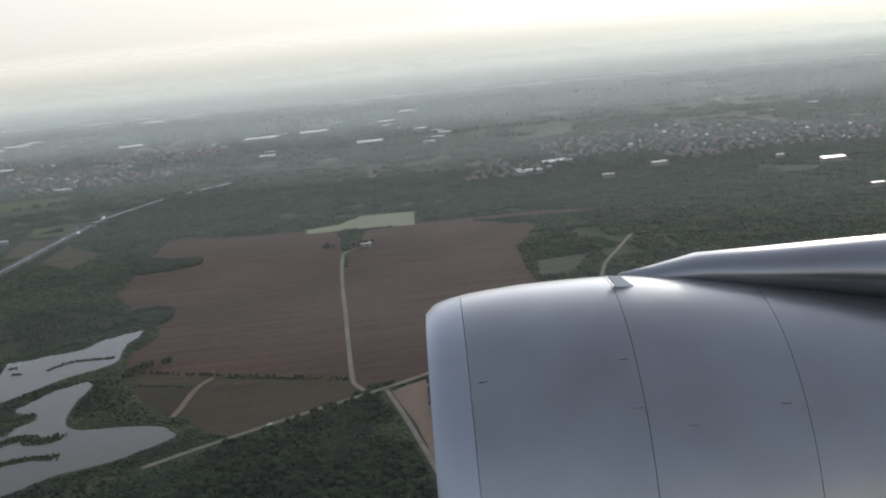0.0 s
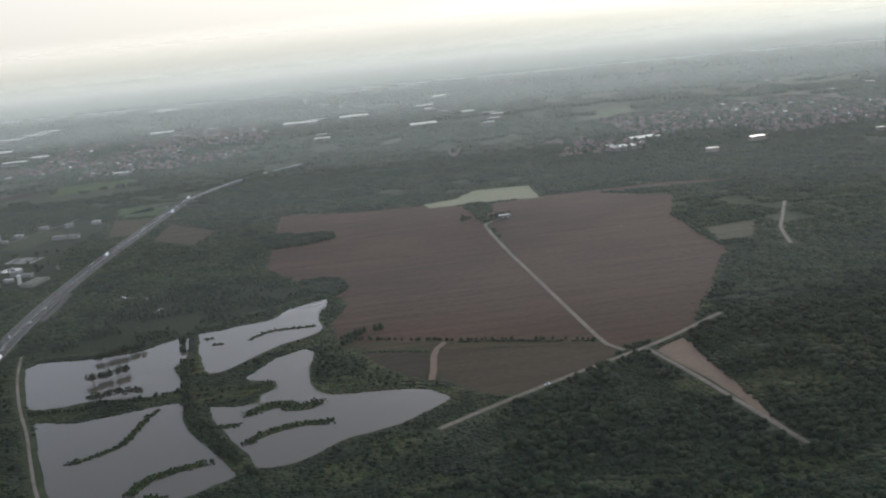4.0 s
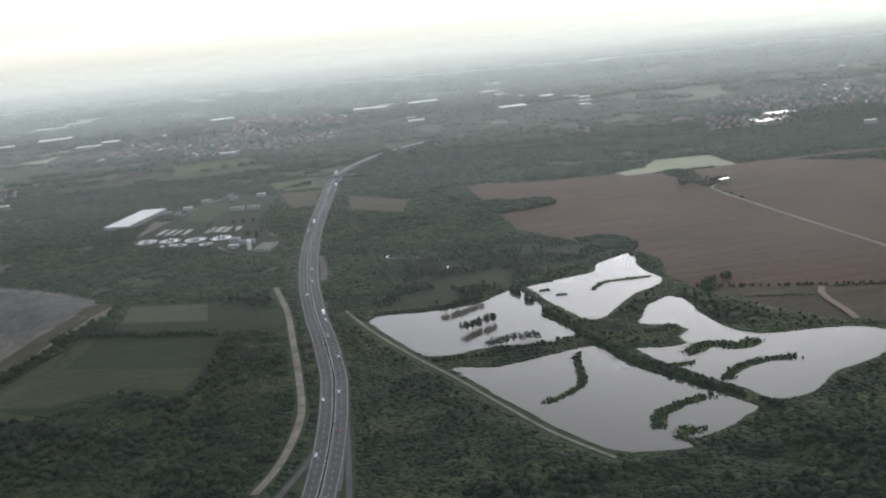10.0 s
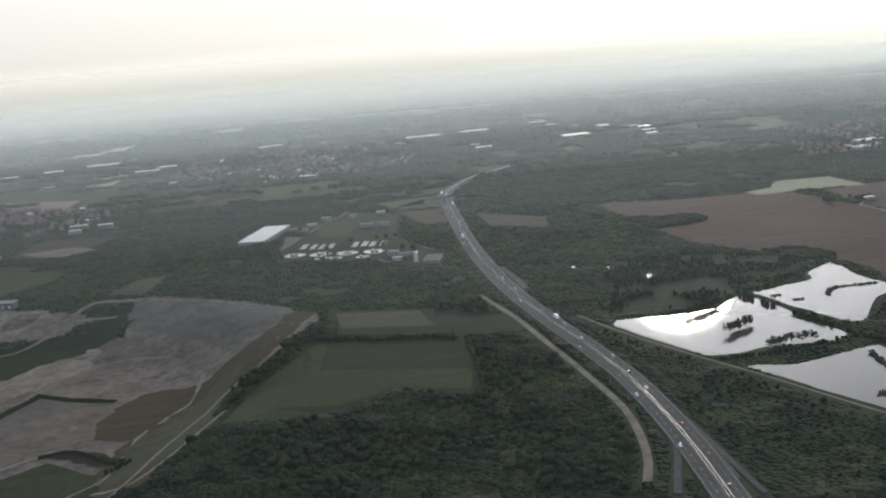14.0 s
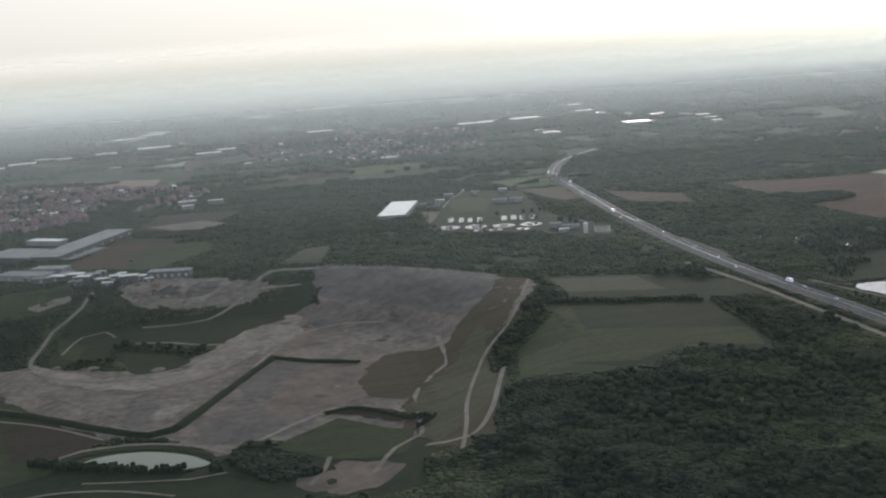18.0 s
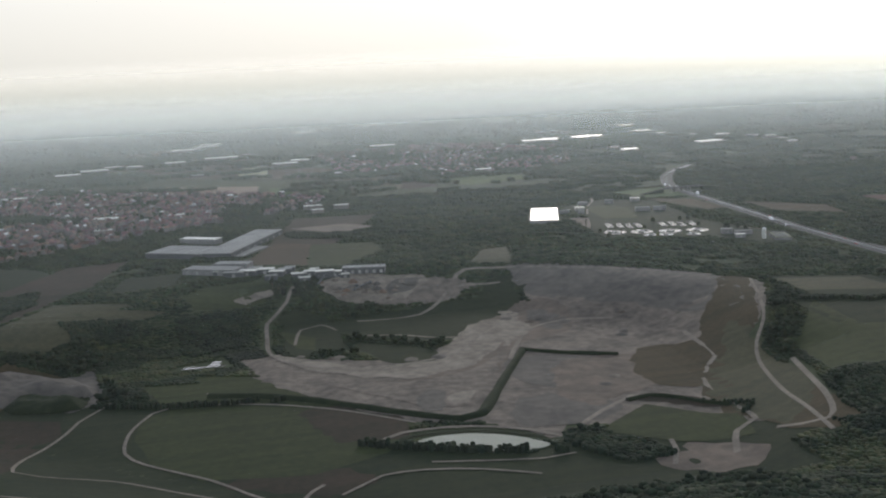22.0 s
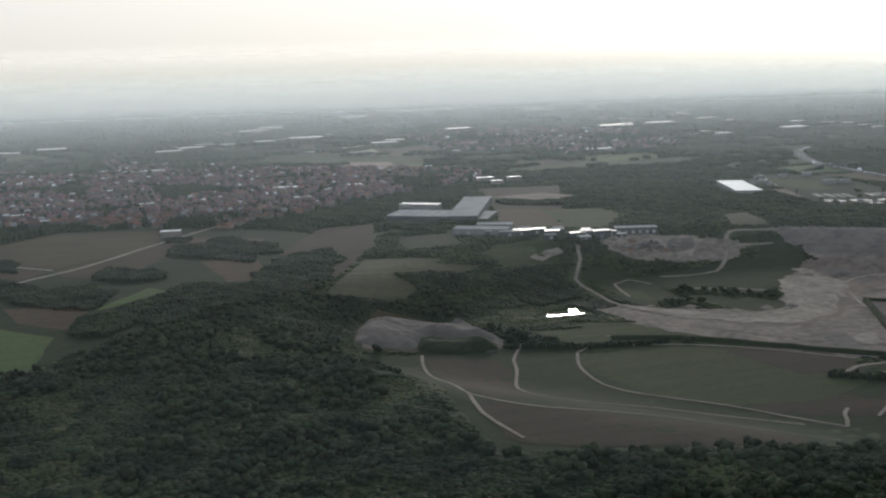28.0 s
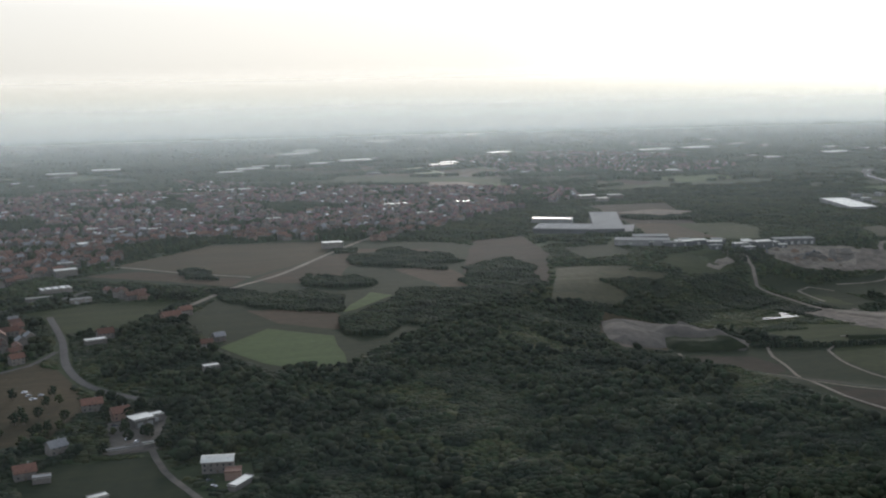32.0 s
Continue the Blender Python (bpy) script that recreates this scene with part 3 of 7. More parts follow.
patch([(-177.9, 591.9), (-123.3, 568.5), (-49.7, 539.8), (-49.1, 533.5), (-121.9, 557.1), (-150.6, 565.7), (-174.0, 577.4)], M_soil, "dry grassy headland below the ploughed field", 0.3)
field([(-25.4, 516.3), (-7.6, 531.1), (-3.1, 399.1), (-14.6, 468.8)], M_orange, "bare orange clay field beside a track")
field([(-109.3, 971.2), (-79.1, 981.2), (-60, 1015), (-9, 1009), (-9.1, 942.0), (-52.1, 947.7), (-105.0, 950.9)], M_yellow, "pale yellow-green meadow in front of the woods")
field([(77.0, 759.0), (115.4, 766.8), (96.5, 718.4), (71.5, 714.6)], M_olive, "light dry meadow")
field([(-401, 1095), (-412, 1145), (-371, 1138), (-358, 1087)], M_fresh, "small green meadow by the motorway")
SCRUB = [(-341.0, 642.9), (-322.0, 690.2), (-318.0, 735.0), (-290.0, 760.0), (-238.0, 752.7), (-203.5, 718.6), (-191.0, 694.9), (-234.0, 673.0), (-275.1, 643.0), (-305.3, 625.3), (-348.0, 628.6)]          # rough meadow grown over with low scrub
field(SCRUB, M_dark, "rough brown-green meadow with puddles beyond the ponds", 0.05, 6.0, 3.0)
field([(-485.6, 709.0), (-438.2, 689.8), (-435.4, 654.0), (-484.3, 672.1)], M_olive, "small olive brown field among hedges")
field([(-504.3, 653.8), (-429.1, 623.1), (-432.3, 571.6), (-509.3, 604.2)], M_dark, "dark green crop field")
field([(-493.9, 648.3), (-500.0, 600.0), (-524.4, 548.0), (-489.4, 521.9), (-524.4, 530.9), (-549.1, 546.0), (-536.4, 595.4), (-514.9, 622.7)], M_green, "green meadow along the quarry rim")
field([(-511.7, 600.8), (-431.1, 569.2), (-439.3, 539.0), (-470.3, 556.3), (-496.8, 540.1), (-528.4, 552.2)], M_green, "green meadow at the edge of the quarry")
field([(-390, 1148), (-350, 1150), (-358, 1075), (-397, 1081)], M_fresh, "bright green meadow by the motorway bridge")
field([(-400, 1076), (-363, 1056), (-365.9, 983.5), (-387.6, 983.1)], M_soil, "small brown field by the motorway")
field([(-338, 1020), (-288.2, 959.9), (-300.3, 908.1), (-341.7, 942.3)], M_soil, "brown field behind the motorway")
field([(-631.6, 840.0), (-610.0, 885.6), (-589.9, 887.0), (-603.7, 833.3)], M_olive, "olive field above the quarry")
field([(-778.9, 905.1), (-748.0, 987.1), (-722.7, 969.1), (-734.9, 877.3)], M_worn, "brown field beside the long factory")
field([(-734.9, 877.3), (-722.7, 967.1), (-676.2, 959.5), (-675.5, 919.3), (-710.7, 868.6)], M_green, "green meadow behind the long factory")
field([(-819.2, 816.7), (-802.9, 836.1), (-776.2, 845.0), (-759.1, 835.4), (-767.8, 812.3), (-790.6, 802.1), (-811.4, 798.4)], M_green, "green meadow round a strip of sand")
field([(-730, 1060), (-682, 1068), (-659, 1039), (-692, 1014)], M_earth, "pinkish bare plot behind the factory")
field([(-916.2, 736.1), (-888.5, 773.2), (-856.3, 795.4), (-827.2, 793.4), (-864.6, 763.1), (-892.3, 734.6)], M_olive, "olive brown field between woods")
field([(-987.8, 852.0), (-954.8, 846.0), (-954.4, 776.0), (-978.2, 780.5)], M_worn, "brown ploughed field")
field([(-839.1, 681.8), (-783.7, 676.1), (-777.0, 639.8), (-830.2, 641.4)], M_green, "green meadow beside the pit")
field([(-1147.5, 944.1), (-1113.1, 976.3), (-1078, 1011), (-1030, 1003), (-993.1, 990.6), (-1016.4, 919.2), (-1070.9, 863.2), (-1136.9, 923.7)], M_soil, "large dry brown field below the town")
field([(-1072.2, 854.9), (-1011.2, 925.1), (-983.8, 946.9), (-940.8, 924.9), (-942.9, 882.4), (-1009.6, 876.2), (-1030.8, 817.9), (-1067.2, 835.3)], M_worn, "brown field between tree belts")
field([(-1169.8, 906.5), (-1135.8, 913.4), (-1077.0, 857.2), (-1090.3, 834.0), (-1122.4, 866.0)], M_worn, "brown strip field along a white road")
field([(-1092.1, 759.2), (-1050.8, 734.0), (-1059.0, 697.3), (-1081.7, 721.3)], M_worn, "small dark brown field")
field([(-1115.1, 682.2), (-1089.0, 710.8), (-1062.4, 685.6), (-1070.0, 631.7), (-1089.5, 630.2), (-1100.5, 645.0)], M_fresh, "bright green meadow in the woods")
field([(-1047.5, 735.6), (-1020.0, 783.0), (-1011.0, 769.4), (-1037.8, 739.0)], M_fresh, "green strip between tree belts")
field([(-1205.2, 665.7), (-1193.1, 685.4), (-1181.8, 670.2), (-1173.6, 629.7), (-1172.0, 604.9), (-1183.1, 574.7), (-1199.7, 563.2)], M_soil, "brown kitchen garden plots beside houses")
field([(-1201.6, 798.4), (-1162.4, 813.4), (-1119.0, 802.0), (-1148.7, 744.6), (-1177.2, 737.0)], M_green, "green meadow behind houses")

patch([(-1184.0, 546.7), (-1169.8, 546.4), (-1155.3, 543.3), (-1144.4, 508.1), (-1147.8, 490.3), (-1188.2, 506.4), (-1192.0, 533.2)], M_dark, "rough dark meadow with bushes", 0.1)
patch([(-1165.9, 582.1), (-1152.9, 593.9), (-1143.3, 584.7), (-1150.5, 552.5), (-1164.6, 551.2)], M_grey, "gravel yard beside workshops", 0.12)
patch([(-431.2, 914.3), (-410.1, 905.8), (-397.2, 868.3), (-407.4, 819.4), (-430.3, 826.8), (-444.2, 852.0)], M_earth, "bare yard of the water treatment works", 0.14)
patch([(-505.1, 994.5), (-449.4, 980.5), (-428.8, 944.3), (-436.2, 904.9), (-470.3, 914.1), (-500.4, 903.9), (-511.2, 927.3)], M_earth, "trodden ground between the tanks", 0.14)

field([(-898.8, 950.8), (-855.5, 959.3), (-873.3, 872.5), (-923.2, 758.0), (-937.9, 762.1), (-951.6, 821.7)], M_dull, "dark brown field between tree belts", 0.06)
field([(-934.0, 734.6), (-892.6, 818.9), (-847.0, 803.6), (-879.3, 766.4), (-891.1, 737.5)], M_olive, "dry olive field between woods", 0.06)
field([(-719, 1124), (-645, 1113), (-718.9, 922.8), (-769.3, 919.9)], M_dull, "brown field behind the factory", 0.06)
field([(-855.8, 889.2), (-815.5, 891.0), (-822.3, 843.8), (-862.6, 832.8)], M_dark, "dark green field beside the works", 0.06)

field([(-925.0, 545.0), (-926.0, 478.0), (-832.0, 452.0), (-700.0, 478.0), (-654.0, 480.0), (-605.2, 457.9), (-601.4, 489.5), (-584.2, 491.0), (-594.0, 521.0), (-620.0, 533.0), (-655.0, 541.0), (-690.0, 530.0), (-740.0, 560.0), (-775.0, 562.0), (-812.0, 545.0)], M_dark, "rough dark meadow with weedy ground below the pit", 0.05)
patch([(-649.4, 500.5), (-640.4, 511.2), (-629.8, 510.4), (-628.7, 518.2), (-613.6, 506.7), (-609.7, 493.5), (-620.5, 481.0)], M_earth, "bare brown earth between dirt tracks", 0.16)
patch([(-807.0, 536.7), (-767.9, 539.9), (-747.9, 525.6), (-756.8, 517.5), (-769.0, 513.3)], M_dull, "dull brown weeds below the settling basin", 0.14)
patch([(-910.0, 517.9), (-888.4, 512.1), (-875.6, 504.1), (-873.0, 489.8), (-907.7, 501.1)], M_dull, "dull brown dry weeds in the meadow", 0.16)

# farmland beyond the first woods and the town
field([(-933.9, 1570.8), (-829.0, 1548.0), (-724.3, 1525.3), (-635.2, 1460.6), (-657.0, 1367.5), (-783.0, 1402.3), (-907.8, 1419.6)], M_dull, "dull brown field beyond the town", 0.1, wooded=True)
field([(-782.1, 1390.7), (-657.2, 1356.3), (-555.2, 1364.7), (-542.3, 1306.0), (-635.9, 1255.4), (-757.4, 1295.9)], M_dull, "dull brown field beyond the woods", 0.1, wooded=True)
field([(-861.2, 1350.0), (-775.3, 1304.7), (-755.8, 1271.6), (-817.1, 1272.3)], M_green, "green strip field by the town", 0.1, wooded=True)
field([(-528.9, 1366.9), (-446.2, 1385.5), (-419.1, 1320.0), (-514.4, 1282.4)], M_fresh, "pale green field beyond the woods", 0.1, wooded=True)
field([(-653.8, 1273.6), (-588.5, 1307.1), (-541.6, 1233.2), (-576.2, 1123.8), (-635.3, 1153.5)], M_green, "green field between far tree belts", 0.1, wooded=True)
field([(-945.0, 1565.7), (-815.7, 1601.5), (-737.0, 1572.0), (-753.9, 1460.0), (-870.4, 1460.0)], M_green, "far green field in the haze", 0.1, wooded=True)
field([(-835.4, 1550.7), (-770.4, 1537.6), (-657.0, 1459.1), (-590.3, 1359.2), (-666.5, 1312.9), (-792.7, 1350.3)], M_green, "dull green fields left between woods", 0.1, wooded=True)
field([(-881.6, 1767.7), (-787.6, 1781.0), (-661.6, 1661.2), (-592.4, 1525.8), (-705.7, 1524.5), (-846.2, 1601.5)], M_worn, "dull brown field in the haze", 0.1, wooded=True)
field([(-730.4, 1303.9), (-666.5, 1312.9), (-625.1, 1254.5), (-690.7, 1233.6)], M_green, "small green field before the woods", 0.1, wooded=True)
field([(-856.3, 1425.7), (-758.3, 1441.1), (-695.0, 1379.0), (-753.5, 1281.8), (-845.6, 1302.0)], M_green, "dull green field beyond the town", 0.1, wooded=True)
field([(-967.7, 1454.5), (-874.1, 1470.9), (-859.1, 1411.8), (-947.4, 1368.7)], M_dull, "far brown field beyond the town", 0.1, wooded=True)
field([(-858.1, 1414.4), (-860.8, 1498.5), (-730.1, 1424.7), (-737.7, 1329.1)], M_orange, "bare brown field in the haze", 0.15, wooded=True)
field([(-726.8, 1320.8), (-719.2, 1395.1), (-655.5, 1347.3), (-672.9, 1271.7)], M_fresh, "bright green field in the haze", 0.15, wooded=True)
field([(-649.4, 1321.1), (-632.8, 1466.9), (-551.6, 1451.7), (-586.1, 1301.0)], M_olive, "dry tan field between far woods", 0.15, wooded=True)
field([(-747.3, 1559.6), (-731.5, 1714.7), (-700.7, 1687.7), (-713.0, 1509.8)], M_yellow, "pale green strip far in the haze", 0.15, wooded=True)

# ---- the quarry ----
patch([(-742.0, 694.0), (-715.2, 686.2), (-695.2, 685.4), (-672.1, 685.6), (-651.6, 687.0), (-637.3, 724.8), (-624.4, 755.4), (-613.3, 763.2), (-610.3, 810.4), (-586.1, 810.8), (-551.9, 783.4), (-508.9, 728.6)] + [(-492.9, 697.9), (-515.6, 657.7), (-540.9, 628.8), (-552.6, 607.9), (-562.9, 574.9), (-575.8, 533.4), (-593.1, 518.5)] + [(-659.4, 553.4), (-674.2, 544.5), (-697.8, 571.3), (-718.8, 579.9), (-751.7, 620.4), (-781.8, 668.4), (-789.7, 712.5), (-771.3, 715.2)], M_sand, "bare grey-brown gravel floor of a quarry", 0.10)
patch([(-607.6, 829.3), (-551.9, 783.4), (-508.9, 728.6), (-526.1, 669.1), (-571.7, 729.4), (-613.1, 785.4)], M_grey, "dark grey gravel terrace", 0.22)
patch([(-657.3, 663.2), (-621.7, 649.1), (-627.2, 601.2), (-652.6, 607.8), (-666.4, 627.4)], M_grey, "dark settling bed of grey silt", 0.22)
patch([(-674.4, 596.0), (-644.4, 591.5), (-635.6, 567.8), (-659.4, 553.4), (-681.9, 562.6)], M_grey, "dark grey gravel bed", 0.22)
field([(-654.8, 544.0), (-641.1, 555.2), (-624.0, 569.8), (-596.4, 537.5), (-604.7, 509.3), (-632.7, 521.8)], M_green, "green overgrown corner of the quarry", 0.24)
patch([(-720.5, 767.1), (-674.1, 758.0), (-648.4, 785.4), (-619.3, 817.6), (-610.3, 810.4), (-617.2, 771.1), (-643.8, 730.4), (-673.9, 710.8), (-707.3, 738.1)], M_dark, "dark green overgrown quarry slope", 0.24)
field([(-839.7, 599.1), (-837.8, 624.5), (-827.0, 639.2), (-786.8, 629.4), (-750.2, 606.7), (-724.1, 580.8), (-741.3, 548.7), (-772.2, 534.3), (-813.4, 543.5), (-832.2, 569.5)], M_green, "oval green meadow ringed by a dirt road", 0.14)
patch([(-930.6, 668.9), (-921.1, 703.2), (-907.2, 724.7), (-888.7, 717.3), (-874.8, 709.1), (-861.9, 688.8), (-861.2, 668.9), (-876.6, 653.9), (-899.0, 662.5), (-927.1, 663.8)], M_soil, "bare brown clearing with old heaps", 0.2)
patch([(-899.3, 683.0), (-890.8, 695.7), (-875.6, 686.8), (-863.2, 665.8), (-876.6, 653.9), (-897.5, 661.9)], M_dark, "weedy green mound in the clearing", 0.24)
patch([(-930.0, 668.4), (-923.7, 688.2), (-921.9, 675.0), (-925.2, 663.9), (-928.5, 662.5)], M_earth, "reddish bare bank", 0.26)
patch([(-917.7, 530.3), (-908.2, 523.7), (-872.4, 499.6), (-830.9, 485.6), (-835.5, 458.1), (-911.3, 481.6), (-916.8, 504.5)], M_dull, "brown rough meadow below a dirt road", 0.13)
patch([(-953.2, 769.7), (-935.8, 762.2), (-937.6, 739.0), (-948.1, 739.2)], M_dull, "small brown plot at the wood's edge", 0.13)
field([(-901.7, 652.6), (-873.4, 640.0), (-870.6, 619.5), (-881.8, 591.4), (-883.3, 547.7), (-908.6, 532.6), (-911.8, 556.7)], M_dull, "dry brown plot between dirt roads", 0.14)
patch([(-868.1, 599.1), (-845.8, 640.1), (-836.0, 636.3), (-847.3, 598.9), (-847.6, 573.3), (-865.6, 564.0)], M_dark, "dark green plot between dirt roads", 0.14)
patch([(-716.9, 828.0), (-693.5, 830.2), (-654.3, 822.0), (-635.7, 810.3), (-657.5, 792.6), (-695.7, 793.3), (-715.7, 809.8)], M_sand, "sandy works yard with gravel heaps", 0.2)

patch([(-708.3, 694.3), (-688.2, 695.2), (-648.4, 744.9), (-615.3, 770.5), (-596.6, 742.2), (-617.3, 700.4), (-644.0, 688.6), (-664.0, 652.7), (-688.2, 618.8), (-701.9, 636.5)], M_earth, "bare reddish earth on the quarry floor", 0.24)
patch([(-772.8, 715.9), (-757.4, 703.3), (-730.6, 677.4), (-702.3, 678.3), (-680.7, 702.2), (-655.6, 741.5), (-635.4, 745.5), (-625.7, 720.1), (-654.8, 686.6), (-680.5, 658.0), (-708.4, 645.9), (-735.5, 657.7), (-761.9, 687.3)], M_pale, "pale trodden gravel along the haul road", 0.26)
field([(-766.5, 771.8), (-745.7, 745.1), (-750.7, 718.3), (-759.2, 725.7)], M_green, "small green plot inside the haul road", 0.27)
patch([(-726.4, 727.2), (-692.2, 699.4), (-691.0, 678.6), (-712.3, 674.4), (-730.2, 708.9)], M_dark, "dark green weedy bank in the quarry", 0.27)
patch([(-636.9, 643.5), (-596.1, 646.0), (-607.8, 592.8), (-630.0, 585.3), (-644.3, 575.3), (-654.1, 595.6)], M_earth, "brown earth beside the silt bed", 0.23)
patch([(-621.3, 750.3), (-611.3, 752.8), (-604.3, 727.2), (-617.7, 713.5)], M_grey, "dark grey tipped gravel", 0.28)
patch([(-634.3, 765.3), (-624.4, 757.0), (-629.7, 738.5), (-636.2, 738.9)], M_pale, "small pale gravel loading place", 0.3)
patch([(-710.9, 621.3), (-701.1, 621.0), (-707.7, 596.6), (-719.2, 598.6)], M_grey, "square grey bed of wet sand", 0.28)
patch([(-699.7, 612.3), (-690.3, 614.8), (-694.6, 599.0), (-701.1, 598.2)], M_pale, "pale patch of dug gravel", 0.28)
patch([(-703.1, 643.5), (-668.7, 663.2), (-656.2, 673.6), (-676.8, 632.0), (-694.4, 596.3), (-721.5, 611.8), (-742.6, 637.8), (-745.7, 648.1)], M_sand, "gravel floor streaked by machines", 0.25)
patch([(-788.2, 811.7), (-781.0, 820.4), (-762.3, 827.0), (-764.7, 820.2), (-781.3, 809.8)], M_pale, "pale strip of sand in the woods", 0.2)
patch([(-769.6, 614.2), (-749.8, 612.3), (-725.5, 585.1), (-734.8, 566.5), (-755.4, 567.3), (-765.9, 585.6)], M_dull, "dry brown end of the oval meadow", 0.2)
patch([(-878.6, 706.2), (-864.1, 719.8), (-855.7, 669.9), (-863.3, 655.1), (-870.4, 653.6)], M_grey, "dark grey gravel place by the woods", 0.2)

patch([(-735.3, 777.9), (-680.9, 788.1), (-613.9, 794.3), (-620.9, 770.7), (-649.6, 733.1), (-680.0, 707.9), (-712.2, 733.0), (-731.7, 748.7)], M_dark, "smooth dark green bank above the quarry", 0.2)
patch([(-761.4, 793.3), (-749.9, 800.8), (-733.1, 785.8), (-731.4, 708.2), (-749.4, 716.5), (-758.4, 698.4), (-766.2, 724.3)], M_dark, "dark weedy ground inside the haul road", 0.2)
patch([(-594.8, 649.6), (-565.6, 649.2), (-559.8, 611.0), (-578.8, 593.4), (-592.9, 584.3), (-609.7, 599.7)], M_soil, "brown-green weeds on old spoil", 0.25)
patch([(-587.1, 589.9), (-560.8, 622.2), (-539.0, 653.5), (-554.6, 562.1), (-573.4, 522.8), (-593.6, 508.0), (-594.9, 540.3)], M_olive, "brown scrub strip along the quarry edge", 0.25)
patch([(-623.7, 577.3), (-613.7, 578.5), (-602.0, 568.4), (-594.0, 553.8), (-596.4, 549.8), (-612.1, 565.0)], M_dull, "dark weedy ridge", 0.28)

patch([(-494.6, 716.7), (-503.4, 725.9), (-522.5, 703.3), (-548.3, 668.2), (-575.4, 617.7), (-598.3, 561.8), (-595.6, 510.4), (-574.6, 481.5), (-549.9, 607.5), (-523.7, 651.2)], M_soil, "brown scrub strip along the edge of the quarry", 0.2)

patch([(-730.4, 831.1), (-715.3, 838.8), (-686.4, 833.5), (-663.2, 826.5), (-675.2, 808.5), (-689.6, 800.6), (-711.0, 800.7), (-724.0, 807.5), (-731.3, 817.4)], M_pale, "bare works yard with heaps of gravel and sand", 0.22)
patch([(-688.7, 822.2), (-670.0, 823.0), (-677.6, 808.9), (-691.6, 808.1)], M_grey, "dark bed of stored gravel", 0.24)

# ---- roads and tracks ----
road([(-1152.4, 550.3), (-1150.1, 527.5), (-1143.4, 503.1), (-1139.3, 482.7)], 2.2, M_grey, "narrow lane past the large house", lift=0.3)
road([(-483, 1009), (-466, 1054), (-450, 1084), (-442, 1108)], 1.6, M_pale, "pale service road inside the works", lift=0.3)
road([(-495.9, 711.6), (-523.8, 646.8), (-549.9, 607.5), (-570.3, 552.3), (-580.2, 512.0), (-588.3, 483.5)], 1.8, M_track, "straight pale track along the quarry edge", lift=0.45)
road([(-746.1, 557.0), (-739.1, 565.2), (-731.6, 569.6), (-713.0, 569.7), (-694.4, 563.5), (-679.6, 552.7), (-673.1, 544.0)], 2.4, M_track, "pale track round the settling basin", lift=0.5)
road([(-740.7, 554.2), (-731.4, 563.4), (-713.0, 564.1), (-694.7, 558.1), (-678.7, 545.0)], 3.0, M_dark, "dark weedy bank above the settling basin", lift=0.55)
road([(-659.4, 553.4), (-645.6, 566.6), (-634.4, 575.0), (-625.6, 581.8), (-616.2, 577.8)], 2.6, M_pale, "pale track up the gravel bank", lift=0.45)
road([(-657.5, 661.2), (-643.2, 693.0), (-625.7, 720.1), (-604.9, 727.6), (-581.4, 712.3)], 2.4, M_pale, "pale machine track across the earth", lift=0.45)
road([(-729.8, 645.8), (-703.1, 643.5), (-675.0, 655.6), (-651.0, 694.3)], 1.8, M_earth, "brown wheel tracks in the gravel", lift=0.45)
road([(-759.4, 732.9), (-752.2, 767.8), (-739.5, 774.5), (-732.6, 758.4)], 1.8, M_track, "pale track round a green plot", lift=0.45)
road([(-765.1, 511.9), (-756.7, 518.6), (-747.9, 525.6), (-731.0, 525.8), (-710.8, 519.0), (-692.0, 507.5)], 1.5, M_track, "pale track below the settling basin", lift=0.4)
road([(-727.6, 532.9), (-701.3, 525.3), (-686.3, 521.9), (-672.8, 523.5)], 1.3, M_pale, "faint pale track through weeds", lift=0.4)
road([(-782.9, 506.0), (-778.6, 512.1), (-775.0, 518.6), (-769.9, 523.8)], 1.6, M_track, "pale track joining the dirt roads", lift=0.4)
road([(-643.2, 499.2), (-636.2, 513.0), (-633.0, 524.6)], 2.0, M_track, "worn dirt track at the quarry corner", lift=0.4)
MOTORWAY = [(-232, 1330), (-294, 1258), (-338, 1160), (-347, 1110), (-362, 970), (-371, 880), (-377, 790), (-379, 710), (-377, 635), (-374, 590), (-372.5, 552), (-371.8, 527), (-373.7, 485), (-376.8, 449), (-381, 415), (-388, 370), (-402, 300)]
road([(-52.0, 871.5), (-66.5, 857.3), (-67.8, 831.3), (-63.7, 756.6), (-56.5, 665.0), (-49.2, 571.3), (-45.3, 532.9), (-39.7, 520.9)], 2.6, M_track, "pale narrow farm road between brown fields")
road([(-123.2, 566.3), (-128.2, 556.3), (-130.5, 545.1), (-131.8, 526.5), (-133.9, 510.6)], 3.4, M_orange, "worn earth path between two plots", lift=0.75)
road([(-135.2, 450.7), (-114.5, 465.8), (-77.6, 491.1), (-46.3, 510.7), (-26.9, 522.7), (-6.5, 537.9), (21.5, 561.5)], 3.0, M_track, "pale country road along the fields")
road([(-28.8, 519.1), (-19.8, 481.1), (-9.1, 428.6), (-1.3, 388.4)], 2.4, M_track, "dirt track between clay field and woods")
road([(-399.1, 709.9), (-392.2, 649.6), (-389.2, 585.8), (-387.2, 534.0), (-387.1, 485.1), (-394.7, 442.2), (-404.0, 416.6)], 3.2, M_pale, "pale gravel service road beside the motorway")
road([(-360.5, 636.6), (-349.6, 592.1), (-333.8, 542.8), (-320.7, 508.1), (-308.3, 471.0), (-294.7, 432.6), (-279.8, 403.5)], 1.5, M_track, "sandy path along the pond bank")
